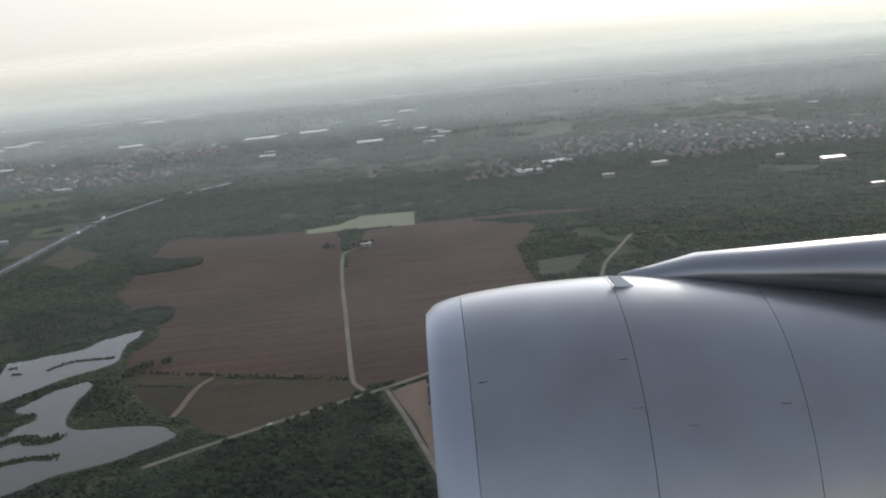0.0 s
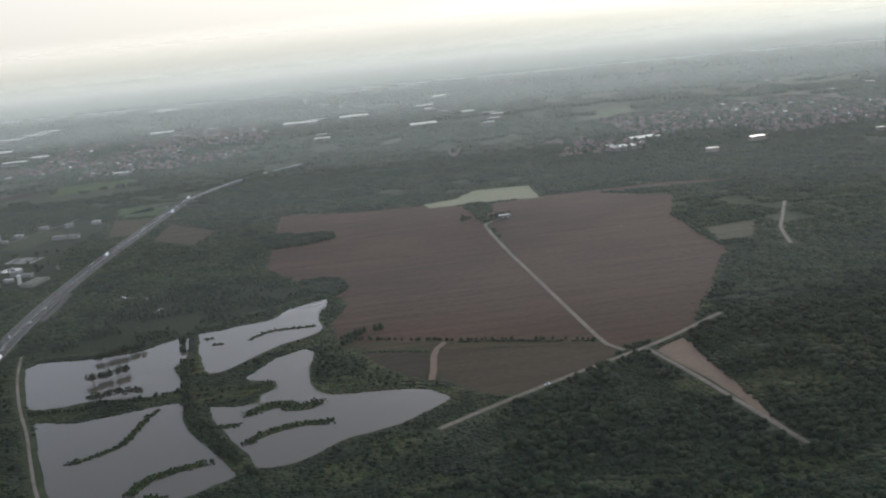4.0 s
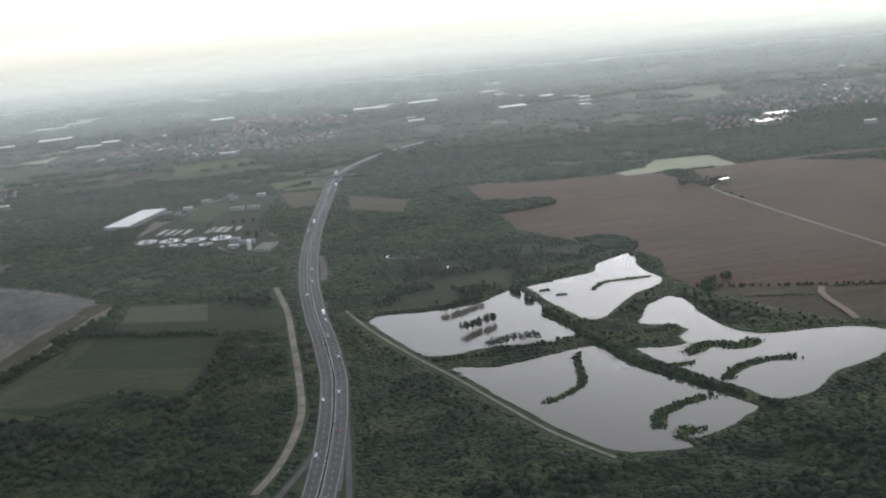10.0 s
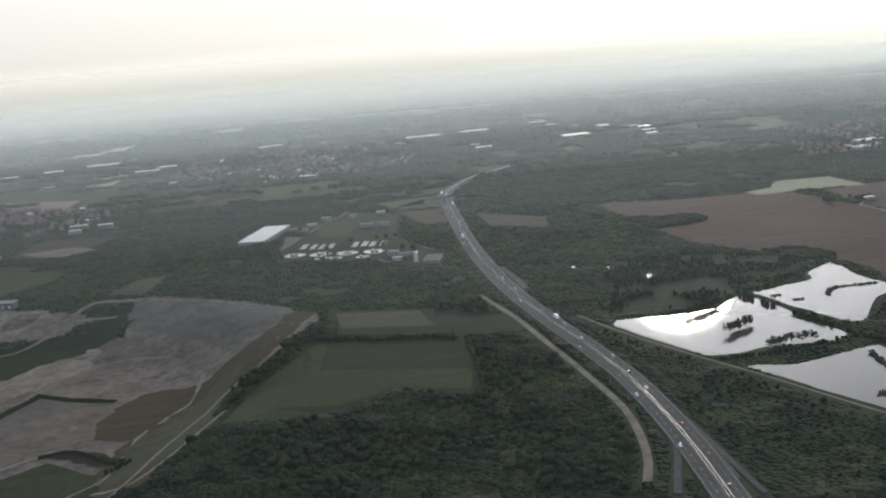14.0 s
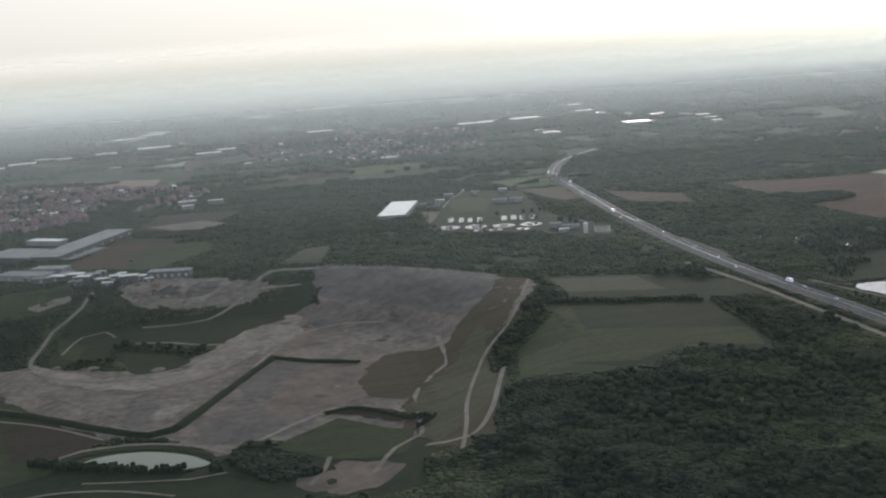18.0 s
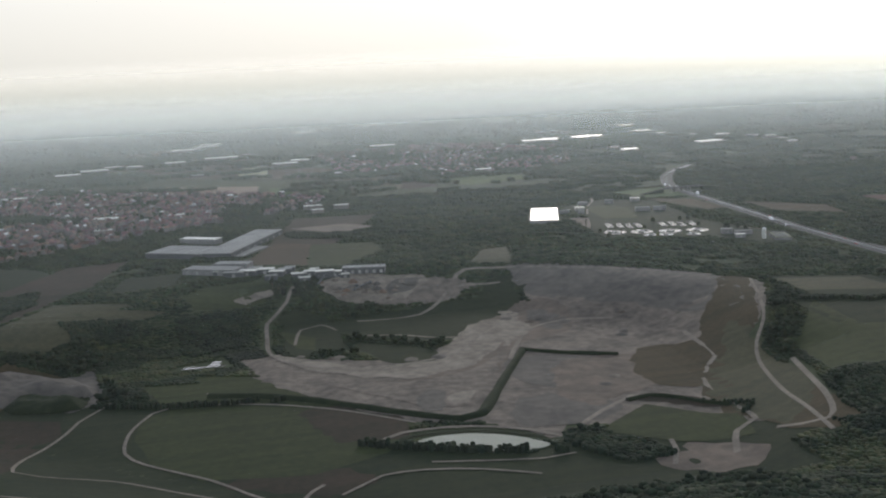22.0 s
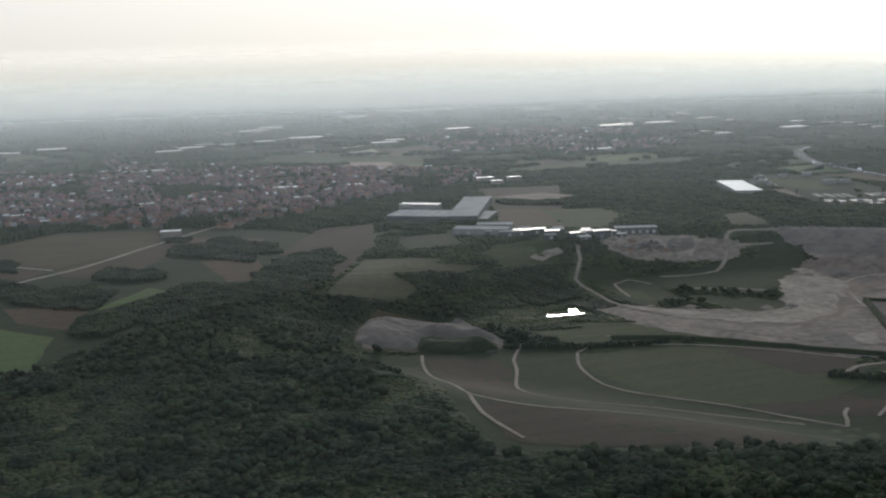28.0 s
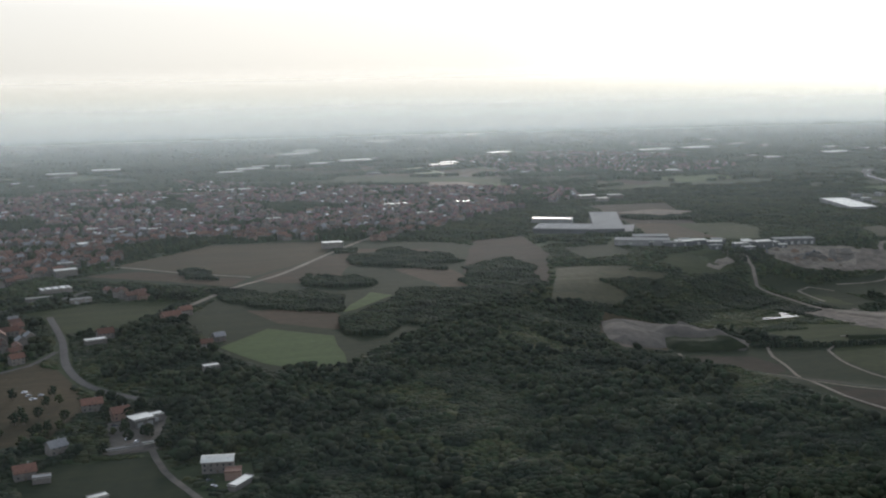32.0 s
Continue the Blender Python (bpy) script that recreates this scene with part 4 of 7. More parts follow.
road([(-648.2, 815.8), (-637.2, 830.0), (-607.8, 824.8), (-586.4, 806.0), (-552.5, 777.1), (-509.9, 732.5)], 3.2, M_track, "pale haul road along the quarry rim")
road([(-749.7, 828.4), (-753.6, 818.5), (-755.9, 810.2), (-763.2, 797.2), (-770.5, 784.3), (-773.0, 751.6), (-774.3, 722.2), (-768.0, 700.5), (-758.3, 687.7), (-733.2, 670.4), (-708.6, 672.8), (-681.0, 681.7), (-660.3, 712.1), (-640.7, 734.2)], 2.4, M_track, "pale winding haul road in the quarry", lift=0.5)
road([(-718.2, 775.0), (-700.0, 772.5), (-679.7, 775.7), (-664.7, 790.7), (-648.6, 808.3), (-619.8, 806.5)], 2.4, M_track, "pale track on an overgrown slope", lift=0.4)
road([(-722.8, 740.6), (-701.0, 732.8), (-679.8, 717.6), (-652.2, 712.0)], 2.2, M_track, "faint track above the gravel floor", lift=0.4)
road([(-560.2, 664.8), (-565.5, 619.3), (-574.3, 609.8), (-587.0, 586.9), (-592.2, 549.2), (-596.1, 525.3), (-607.8, 519.0), (-619.1, 497.4)], 2.6, M_track, "winding pale track through the gravel", lift=0.4)
road([(-546.7, 580.7), (-553.3, 561.9), (-569.0, 517.3), (-582.5, 495.7), (-597.1, 507.7)], 2.4, M_track, "sandy track at the edge of woods", lift=0.4)
road([(-646.8, 678.3), (-671.6, 629.7), (-694.9, 584.8), (-704.6, 581.3), (-728.7, 601.2), (-754.6, 625.8), (-781.9, 646.7), (-808.9, 657.3)], 1.6, M_pale, "pale lip above a weedy bank", lift=0.5)
road([(-646.8, 678.3), (-627.8, 665.0), (-603.7, 651.7)], 1.2, M_pale, "pale lip beside a weedy bank", lift=0.5)
road([(-851.8, 659.4), (-865.0, 634.2), (-869.0, 618.9), (-880.8, 585.3), (-880.6, 554.7), (-870.3, 549.9), (-845.8, 549.0), (-823.1, 533.0), (-796.5, 512.8)], 1.5, M_track, "pale dirt road through rough meadows", lift=0.4)
road([(-901.7, 657.1), (-907.2, 631.8), (-913.7, 570.3), (-915.4, 541.3), (-908.4, 529.0), (-895.3, 516.2), (-872.0, 507.9), (-854.1, 503.5), (-829.6, 494.0), (-804.6, 480.3)], 1.5, M_track, "long pale dirt road", lift=0.4)
road([(-915.4, 541.3), (-918.3, 517.8), (-914.1, 489.3)], 1.5, M_track, "pale dirt road branch", lift=0.4)
road([(-782.9, 506.0), (-797.8, 525.1), (-809.3, 542.0), (-839.2, 575.3), (-843.2, 600.4), (-837.8, 624.5), (-824.7, 641.7), (-786.8, 631.9), (-752.5, 610.0), (-723.6, 580.6)], 1.5, M_track, "curved dirt road round the oval meadow", lift=0.4)
road([(-1186.4, 783.7), (-1180.1, 725.5), (-1177.9, 673.6), (-1169.4, 636.6), (-1151.8, 610.5)], 3.4, M_asphalt, "grey village street with a bend")
road([(-1213.0, 808.4), (-1188.3, 823.7), (-1167.5, 852.6)], 2.6, M_asphalt, "grey lane between gardens")
road([(-1121.4, 777.6), (-1087.8, 828.8), (-1055.5, 862.6), (-1006.4, 937.2), (-964.4, 996.5), (-923, 1039)], 3.4, M_pale, "straight pale road towards the town")
road([(-1183.0, 908.3), (-1155.4, 940.3), (-1109.8, 893.6), (-1073.2, 859.8)], 2.8, M_pale, "pale road across the fields")
road([(-1205.5, 670.6), (-1192.9, 680.1), (-1182.0, 702.4)], 2.6, M_asphalt, "village lane")
road([(155.3, 813.9), (134.6, 765.2), (119.9, 730.0), (109.3, 686.6)], 2.4, M_track, "pale field track")

def bank(pts, width, high, label):
    """A long weedy earth bank with a rounded top."""
    line = curve_points(pts, 6)
    TAKEN.append(("line", line, width / 2))
    bm, prev = bmesh.new(), None
    for i, (x, y) in enumerate(line):
        a, b = line[max(0, i - 1)], line[min(len(line) - 1, i + 1)]
        d = Vector((b[0] - a[0], b[1] - a[1])).normalized()
        w = width * (0.9 + 0.3 * noise.noise(Vector((x * 0.05, y * 0.05, 7))))
        row = []
        for k, up in ((-0.5, -0.3), (-0.3, 0.6), (-0.1, 1.0), (0.1, 1.0), (0.3, 0.6), (0.5, -0.3)):
            px, py = x - d.y * w * k, y + d.x * w * k
            row.append(bm.verts.new((px, py, gz(px, py) + 0.3 + high * up * (1 + 0.3 * noise.noise(Vector((px * 0.2, py * 0.2, 1)))))))
        if prev:
            for j in range(5):
                bm.faces.new((prev[j + 1], prev[j], row[j], row[j + 1]))
        prev = row
    bmesh.ops.recalc_face_normals(bm, faces=bm.faces)
    if sum(q.normal.z for q in bm.faces) < 0:
        bmesh.ops.reverse_faces(bm, faces=bm.faces[:])
    return tagged(new("embankment", mesh_of("embankment", bm, M_dark, True)), label, "embankment", kind="structure")


bank([(-647.3, 674.0), (-671.9, 626.1), (-695.0, 581.1), (-704.7, 577.7), (-728.6, 597.3), (-754.3, 621.5), (-781.3, 642.1), (-808.1, 652.6)], 6.5, 1.6, "dark weedy bank winding along the quarry")
bank([(-647.6, 676.4), (-628.5, 660.9), (-604.5, 647.7)], 4.5, 1.4, "dark weedy bank across the quarry")
bank([(-629.9, 576.0), (-618.7, 579.0), (-606.8, 570.3), (-593.8, 550.7)], 4.0, 1.2, "dark ridge of overgrown spoil")

# ---- ponds ----
def pond(outline, label, mat=None, step=4.0, amount=1.3, lift=0.2):
    TAKEN.append(("area", outline, 0.5))
    return sheet("pond", ragged(outline, step, amount), mat or M_water, lift, label, "pond", drape=False)


pond([(-349.6, 609.3), (-345.9, 617.8), (-334.2, 616.8), (-315.6, 613.9), (-291.4, 616.9), (-276.6, 629.9), (-266.7, 635.6), (-263.0, 614.9), (-261.2, 593.3), (-265.0, 580.1), (-259.3, 561.9), (-256.7, 545.0), (-264.2, 539.6), (-277.6, 538.4), (-296.8, 542.7), (-311.1, 538.7), (-328.1, 540.6), (-336.9, 565.5), (-344.6, 588.1)], "large still pond reflecting the pale sky")
pond([(-318.7, 518.8), (-299.1, 512.8), (-276.5, 519.0), (-254.2, 523.4), (-249.9, 508.7), (-243.6, 484.8), (-233.6, 464.7), (-223.0, 443.8), (-216.7, 429.2), (-224.1, 422.0), (-235.0, 415.3), (-247.5, 410.5), (-255.9, 414.7), (-251.6, 402.7), (-267.8, 404.2), (-278.3, 409.5), (-288.1, 426.3), (-297.0, 449.6), (-304.4, 469.6), (-312.4, 498.1)], "large still pond with a grassy spit")
pond([(-246.3, 566.9), (-255.4, 606.1), (-258.9, 639.2), (-250.1, 641.2), (-237.7, 646.5), (-218.4, 651.4), (-210.2, 668.7), (-188.4, 685.2), (-186.9, 671.5), (-191.5, 652.2), (-188.2, 621.9), (-191.3, 613.3), (-200.0, 605.1), (-211.5, 597.3), (-229.4, 574.2), (-239.1, 562.5)], "narrow pond with reed islands")
pond([(-224.4, 546.9), (-218.1, 562.0), (-208.9, 576.9), (-196.1, 585.5), (-191.4, 575.0), (-192.8, 554.5), (-192.7, 537.4), (-188.0, 518.1), (-181.8, 509.8), (-168.3, 506.7), (-157.7, 506.1), (-141.7, 502.8), (-133.8, 497.1), (-127.6, 485.5), (-136.2, 476.5), (-146.0, 466.3), (-155.5, 459.7), (-164.9, 456.4), (-176.4, 450.9), (-186.9, 439.5), (-199.8, 433.4), (-209.1, 435.1), (-214.0, 447.7), (-226.2, 475.7), (-234.3, 497.0), (-237.3, 512.2), (-226.6, 508.6), (-215.0, 509.8), (-214.8, 521.1), (-207.0, 529.4), (-213.0, 538.8)], "irregular pond with wooded islands")


def spit(pts, width, label):
    """A low grassy strip standing out of the water."""
    line = curve_points(pts, 3)
    l, r = [], []
    for i, (x, y) in enumerate(line):
        a, b = line[max(0, i - 1)], line[min(len(line) - 1, i + 1)]
        d = math.hypot(b[0] - a[0], b[1] - a[1])
        w = width * 0.5 * (0.75 + 0.5 * noise.noise(Vector((x * 0.2, y * 0.2, 3)))) * (0.4 if i in (0, len(line) - 1) else 1)
        l.append((x - (b[1] - a[1]) / d * w, y + (b[0] - a[0]) / d * w))
        r.append((x + (b[1] - a[1]) / d * w, y - (b[0] - a[0]) / d * w))
    SPITS.append((line, width))
    bm = bmesh.new()
    va, vb = [bm.verts.new((*p, 0.38)) for p in l], [bm.verts.new((*p, 0.38)) for p in r]
    for i in range(len(l) - 1):
        bm.faces.new((va[i], vb[i], vb[i + 1], va[i + 1]))
    bmesh.ops.recalc_face_normals(bm, faces=bm.faces)
    if bm.faces[:][0].normal.z < 0:
        bmesh.ops.reverse_faces(bm, faces=bm.faces[:])
    bm.normal_update()
    bmesh.ops.solidify(bm, geom=bm.faces[:], thickness=0.3)
    return tagged(new("island", mesh_of("island", bm, M_ground)), label, "island", kind="structure")


SPITS = []
spit([(-289.9, 463.3), (-280.6, 469.1), (-271.7, 477.9), (-268.1, 494.0), (-265.3, 510.9), (-262.9, 515.2)], 4.0, "narrow curved grassy spit in the pond")
spit([(-257.2, 424.3), (-253.1, 435.6), (-247.6, 439.3), (-238.7, 443.8), (-230.8, 446.0)], 7.0, "curved grassy spit in the pond")
spit([(-251.7, 413.4), (-248.6, 418.3), (-245.5, 416.3)], 9.0, "small bushy island in the pond")
spit([(-228.2, 616.2), (-218.6, 627.5), (-205.6, 627.8), (-194.3, 627.7)], 3.2, "thin reed spit in the narrow pond")
spit([(-215.5, 462.0), (-210.5, 468.8), (-201.5, 474.8), (-191.5, 476.6), (-181.6, 475.2)], 7.0, "curved bushy island in the pond")
spit([(-217.5, 497.5), (-211.0, 503.5), (-203.5, 504.5), (-195.5, 497.5), (-186.5, 501.5)], 11.0, "irregular bushy island in the pond")
spit([(-236.0, 534.5), (-227.0, 533.5), (-219.0, 531.5), (-212.5, 536.0)], 11.0, "broad bushy tongue of land in the pond")
spit([(-230.5, 484.7), (-222.4, 485.0)], 6.0, "bushy point in the pond")
for p in ((-252.4, 626.7), (-246.2, 613.8)):
    spit([(p[0] - 1.5, p[1]), (p[0] + 1.5, p[1])], 2.4, "tiny reed island in the pond")
for outline in ([(-328.9, 755.4), (-325.0, 760.7), (-325.7, 753.5), (-323.0, 753.8), (-324.5, 749.1), (-328.4, 751.4)], [(-309.0, 745.7), (-307.0, 746.3), (-308.4, 739.8), (-309.7, 740.5)], [(-296.2, 706.3), (-292.9, 711.2), (-292.6, 707.6), (-296.0, 701.1)]):
    pond(outline, "small puddle glinting in a meadow", step=2, amount=0.4)
TAKEN.append(("area", [(-731.3, 553.0), (-721.0, 559.9), (-705.2, 558.3), (-689.7, 549.4), (-679.1, 534.8), (-692.8, 532.8), (-716.5, 542.1)], 1.0))
basin = sheet("pond", ragged([(-731.3, 553.0), (-721.0, 559.9), (-705.2, 558.3), (-689.7, 549.4), (-679.1, 534.8), (-692.8, 532.8), (-716.5, 542.1)], 4, 0.5), M_silt, 0.55, "milky green settling basin", "pond", drape=True)
silt = sheet("pond", ragged([(-820.0, 706.0), (-818.0, 709.6), (-814.0, 708.8), (-811.0, 707.2), (-805.5, 709.5), (-803.5, 715.5), (-799.5, 715.0), (-800.5, 708.5), (-797.5, 705.0), (-806.0, 704.6), (-815.0, 704.2)], 1.6, 1.2), M_water, 0.5, "small bright pool in the pit", "pond", drape=True)
TAKEN.append(("area", [(-826.0, 705.0), (-821.0, 712.0), (-803.5, 718.0), (-797.5, 717.0), (-796.0, 703.0)], 1.0))

# tree belts and hedges that stand on open land
BELTS = [[(-739.0, 1035.2), (-669.5, 1007.7), (-667.8, 968.9), (-735.6, 1005.9)], [(-312.4, 901.9), (-243.4, 911.4), (-191.1, 901.3), (-181.5, 873.4), (-194.9, 859.6), (-229.5, 852.2), (-275.5, 855.8)], [(-207.5, 741.9), (-178.4, 734.6), (-171.3, 703.4), (-183.6, 688.1), (-201.3, 708.3)], [(-966.0, 796.6), (-909.4, 845.6), (-922.0, 757.9), (-967.8, 763.8)], [(-750.1, 838.6), (-738.6, 859.8), (-731.9, 838.9), (-737.7, 810.2), (-748.5, 808.2)], [(-1100.9, 827.3), (-1081.0, 813.8), (-1060.5, 785.9), (-1045.1, 753.5), (-1048.6, 733.6), (-1067.6, 745.6), (-1087.3, 765.7), (-1102.9, 797.8)], [(-1043.7, 853.5), (-1006.7, 824.3), (-1011.6, 798.7), (-1046.8, 816.0)], [(-1003.1, 909.8), (-964.8, 937.3), (-940.3, 895.8), (-958.4, 832.7), (-982.9, 861.5), (-1008.6, 881.9)], [(-1111.9, 903.6), (-1091.6, 893.4), (-1093.4, 857.1), (-1113.4, 869.2)],
         [(-1002.6, 957.5), (-986.5, 946.0), (-991.5, 925.5), (-1006.3, 933.3)], [(-1002.8, 784.8), (-976.0, 771.7), (-950.5, 750.1), (-977.9, 678.6), (-1016.2, 688.9), (-1052.3, 712.5), (-1043.6, 723.9), (-1015.5, 755.6)], [(-1017.6, 755.2), (-975.0, 760.1), (-932.6, 766.7), (-939.3, 741.6), (-984.6, 711.1), (-1017.6, 712.0)],
         [(-1047.3, 842.9), (-1025.3, 841.1), (-1006.2, 818.8), (-1012.9, 797.1), (-1034.3, 803.4), (-1050.5, 819.1)], [(-1076.5, 800.2), (-1053.5, 804.6), (-1033.5, 780.1), (-1045.5, 737.8), (-1065.4, 746.9), (-1077.9, 774.1)], [(-1002.6, 912.3), (-965.3, 925.3), (-933.7, 897.5), (-935.3, 859.9), (-978.3, 855.8), (-1005.2, 879.0)], [(-1055.0, 716.4), (-1032.6, 736.6), (-1022.9, 709.1), (-1039.3, 672.8), (-1060.0, 684.6)], [(-1115.8, 903.6), (-1102.7, 911.9), (-1092.6, 887.6), (-1105.9, 866.7)],
         [(-944.8, 844.2), (-906.2, 864.0), (-900.5, 822.4), (-942.3, 775.6), (-962.7, 785.3)], [(-885.5, 773.2), (-851.0, 780.7), (-826.2, 774.2), (-847.1, 753.9), (-877.6, 743.0)], [(-673, 543.9), (-661.8, 542.7), (-638.2, 527), (-637.8, 508.8), (-656.9, 507.7), (-669.1, 521)], [(-504.9, 663.4), (-430.1, 631.4), (-427.8, 621.3), (-504.2, 651.5)], [(-824.9, 785.0), (-774.3, 808.0), (-783.8, 738.0), (-819.6, 726.5)]]
HEDGES = [([(-178.6, 595.7), (-123.6, 571.5), (-49.0, 542.3)], 1.4), ([(-749.2, 561.3), (-725.9, 547.8), (-694.8, 533.3), (-676.5, 528.5)], 5.0), ([(-601.2, 562.0), (-587.7, 544.7), (-594.2, 537.1)], 3.0), ([(-857.4, 653.9), (-825.1, 641.3), (-776.3, 633.7)], 4.0),
          ([(-268.4, 634.1), (-256.5, 560.0), (-246.3, 502.2), (-227.1, 457.5), (-210.5, 430.1)], 3.0), ([(-253.4, 539.4), (-242.8, 500.0), (-220.2, 451.8), (-208.8, 424.8)], 3.0), ([(-326.0, 532.0), (-295.6, 529.5), (-274.8, 535.6), (-254.7, 539.9)], 2.5), ([(-155.8, 608.2), (-173.2, 598.7), (-175.0, 586.5)], 5.0)]


# ---- motorway ----
def motorway():
    line = curve_points(MOTORWAY, 8)
    TAKEN.append(("line", line, 7.2))
    base = new("road", mesh_of("road", strip_mesh(line, 12.6, 0.5), M_asphalt))
    tagged(base, "grey four-lane motorway with a central barrier", "motorway", kind="structure")
    return line


M_LINE = motorway()

# ---- woods ----
def clump(seed, n_lobes, sub):
    """A lumpy crown of several leaf masses about one metre across."""
    rng = np.random.RandomState(seed)
    bm = bmesh.new()
    for i in range(n_lobes):
        if n_lobes == 1:
            c, r = Vector((0, 0, 0.55)), 0.52
        else:
            a = rng.rand() * math.tau
            d = 0.30 * rng.rand() ** 0.5
            c, r = Vector((d * math.cos(a), d * math.sin(a), 0.36 + 0.40 * rng.rand())), 0.22 + 0.13 * rng.rand()
        made = bmesh.ops.create_icosphere(bm, subdivisions=sub, radius=1.0)["verts"]
        for v in made:
            k = 1 + 0.55 * (rng.rand() - 0.5)
            v.co = c + Vector((v.co.x * r * k, v.co.y * r * k, v.co.z * r * k * 0.95))
    co = np.array([v.co for v in bm.verts], np.float32)
    bm.verts.index_update()
    fa = np.array([[v.index for v in f.verts] for f in bm.faces], np.int32)
    bm.free()
    return co, fa


def dome(seed):
    """One small leaf mass about one metre across and high, with an uneven rounded top."""
    rng = np.random.RandomState(100 + seed)
    a = np.arange(5) * math.tau / 5 + rng.rand(5) * 0.5
    low, mid = 0.48 + 0.1 * rng.rand(5), 0.40 + 0.14 * rng.rand(5)
    co = [(r * math.cos(t), r * math.sin(t), -0.05) for r, t in zip(low, a)]
    co += [(r * math.cos(t), r * math.sin(t), 0.76 + 0.14 * rng.rand()) for r, t in zip(mid, a + 0.3)]
    co.append((0.12 * (rng.rand() - 0.5), 0.12 * (rng.rand() - 0.5), 1.0))
    fa = []
    for i in range(5):
        j = (i + 1) % 5
        fa += [(i, j, 5 + j), (i, 5 + j, 5 + i), (5 + i, 5 + j, 10)]
    return np.array(co, np.float32), np.array(fa, np.int32)


def wood(name, x, y, size, forms, mat, label, seed, tall=1.0, height=None):
    """One mass of crowns at the given places."""
    rng = np.random.RandomState(seed)
    z = ground(x, y)
    vs, fs, base = [], [], 0
    which = rng.randint(0, len(forms), len(x))
    for k, (co, fa) in enumerate(forms):
        i = np.nonzero(which == k)[0]
        if not len(i):
            continue
        a = rng.rand(len(i)) * math.tau
        w, h = size[i] * (0.8 + 0.5 * rng.rand(len(i))), tall * size[i] * (0.95 + 0.6 * rng.rand(len(i)))
        if height is not None:
            h = height[i] * (0.96 + 0.08 * rng.rand(len(i)))
        c, s = np.cos(a), np.sin(a)
        px = (co[None, :, 0] * c[:, None] - co[None, :, 1] * s[:, None]) * w[:, None] + x[i, None]
        py = (co[None, :, 0] * s[:, None] + co[None, :, 1] * c[:, None]) * w[:, None] + y[i, None]
        pz = co[None, :, 2] * h[:, None] + z[i, None]
        vs.append(np.stack([px, py, pz], 2).reshape(-1, 3))
        fs.append((fa[None] + (np.arange(len(i)) * len(co))[:, None, None]).reshape(-1, 3) + base)
        base += len(i) * len(co)
    ob = new(name, raw_mesh(name, np.concatenate(vs), np.concatenate(fs), [mat], True))
    return tagged(ob, label, "woods", kind="stuff")


def jitter_grid(x0, x1, y0, y1, step, seed):
    rng = np.random.RandomState(seed)
    gx, gy = np.meshgrid(np.arange(x0, x1, step), np.arange(y0, y1, step))
    n = gx.size
    return gx.ravel() + (rng.rand(n) - 0.5) * step * 0.9, gy.ravel() + (rng.rand(n) - 0.5) * step * 0.9


# ---- motorway furniture ----
def along(line, s):
    """The place and the heading at s metres along a line."""
    for (x1, y1), (x2, y2) in zip(line, line[1:]):
        d = math.hypot(x2 - x1, y2 - y1)
        if s <= d:
            return x1 + (x2 - x1) * s / d, y1 + (y2 - y1) * s / d, math.atan2(y2 - y1, x2 - x1)
        s -= d
    return line[-1][0], line[-1][1], 0.0


def side_line(line, off):
    out = []
    for i, (x, y) in enumerate(line):
        a, b = line[max(0, i - 1)], line[min(len(line) - 1, i + 1)]
        d = math.hypot(b[0] - a[0], b[1] - a[1])
        out.append((x - (b[1] - a[1]) / d * off, y + (b[0] - a[0]) / d * off))
    return out


def motorway_details():
    for off, w, label in ((-5.6, 0.16, "white edge line"), (5.6, 0.16, "white edge line"), (-0.9, 0.14, "white edge line"), (0.9, 0.14, "white edge line")):
        ob = new("trim", mesh_of("trim", strip_mesh(side_line(M_LINE, off), w, 0.55), M_paint))
        tagged(ob, "white painted edge line on the motorway", "road marking", kind="structure")
    length = sum(math.dist(a, b) for a, b in zip(M_LINE, M_LINE[1:]))
    bm = bmesh.new()
    for off in (-3.2, 3.2):
        s = 4.0
        while s < length - 6:
            x, y, a = along(M_LINE, s)
            c, d = math.cos(a), math.sin(a)
            v = [bm.verts.new((x + c * u - d * (off + w), y + d * u + c * (off + w), 0.62)) for u, w in ((0, -0.07), (2.4, -0.07), (2.4, 0.07), (0, 0.07))]
            bm.faces.new(v)
            s += 6.4
    tagged(new("trim", mesh_of("trim", bm, M_paint)), "dashed white lane markings", "road marking", kind="structure")
    # central barrier: a dark planted strip between two steel rails
    hedge = new("trim", mesh_of("trim", strip_mesh(M_LINE, 1.3, 0.57), M_dark))
    tagged(hedge, "dark grassy central strip of the motorway", "central strip", kind="structure")
    for off in (-0.5, 0.5):
        line = side_line(M_LINE, off)
        rail = new("guard_rail")
        tagged(rail, "grey steel guard rail along the central strip", "guard rail", "motorway guard rails")
        bm = bmesh.new()
        prev = None
        for x, y in line:
            row = [bm.verts.new((x, y, z)) for z in (0.75, 0.95)]
            if prev:
                bm.faces.new((prev[0], row[0], row[1], prev[1]))
            prev = row
        bm.normal_update()
        bmesh.ops.solidify(bm, geom=bm.faces[:], thickness=0.06)
        part("beam", bm, M_metal, rail)
        for i in range(0, len(line), 6):
            part("post", boxed(line[i][0] - 0.05, line[i][0] + 0.05, line[i][1] - 0.05, line[i][1] + 0.05, 0.5, 0.85), M_metal, rail)


motorway_details()


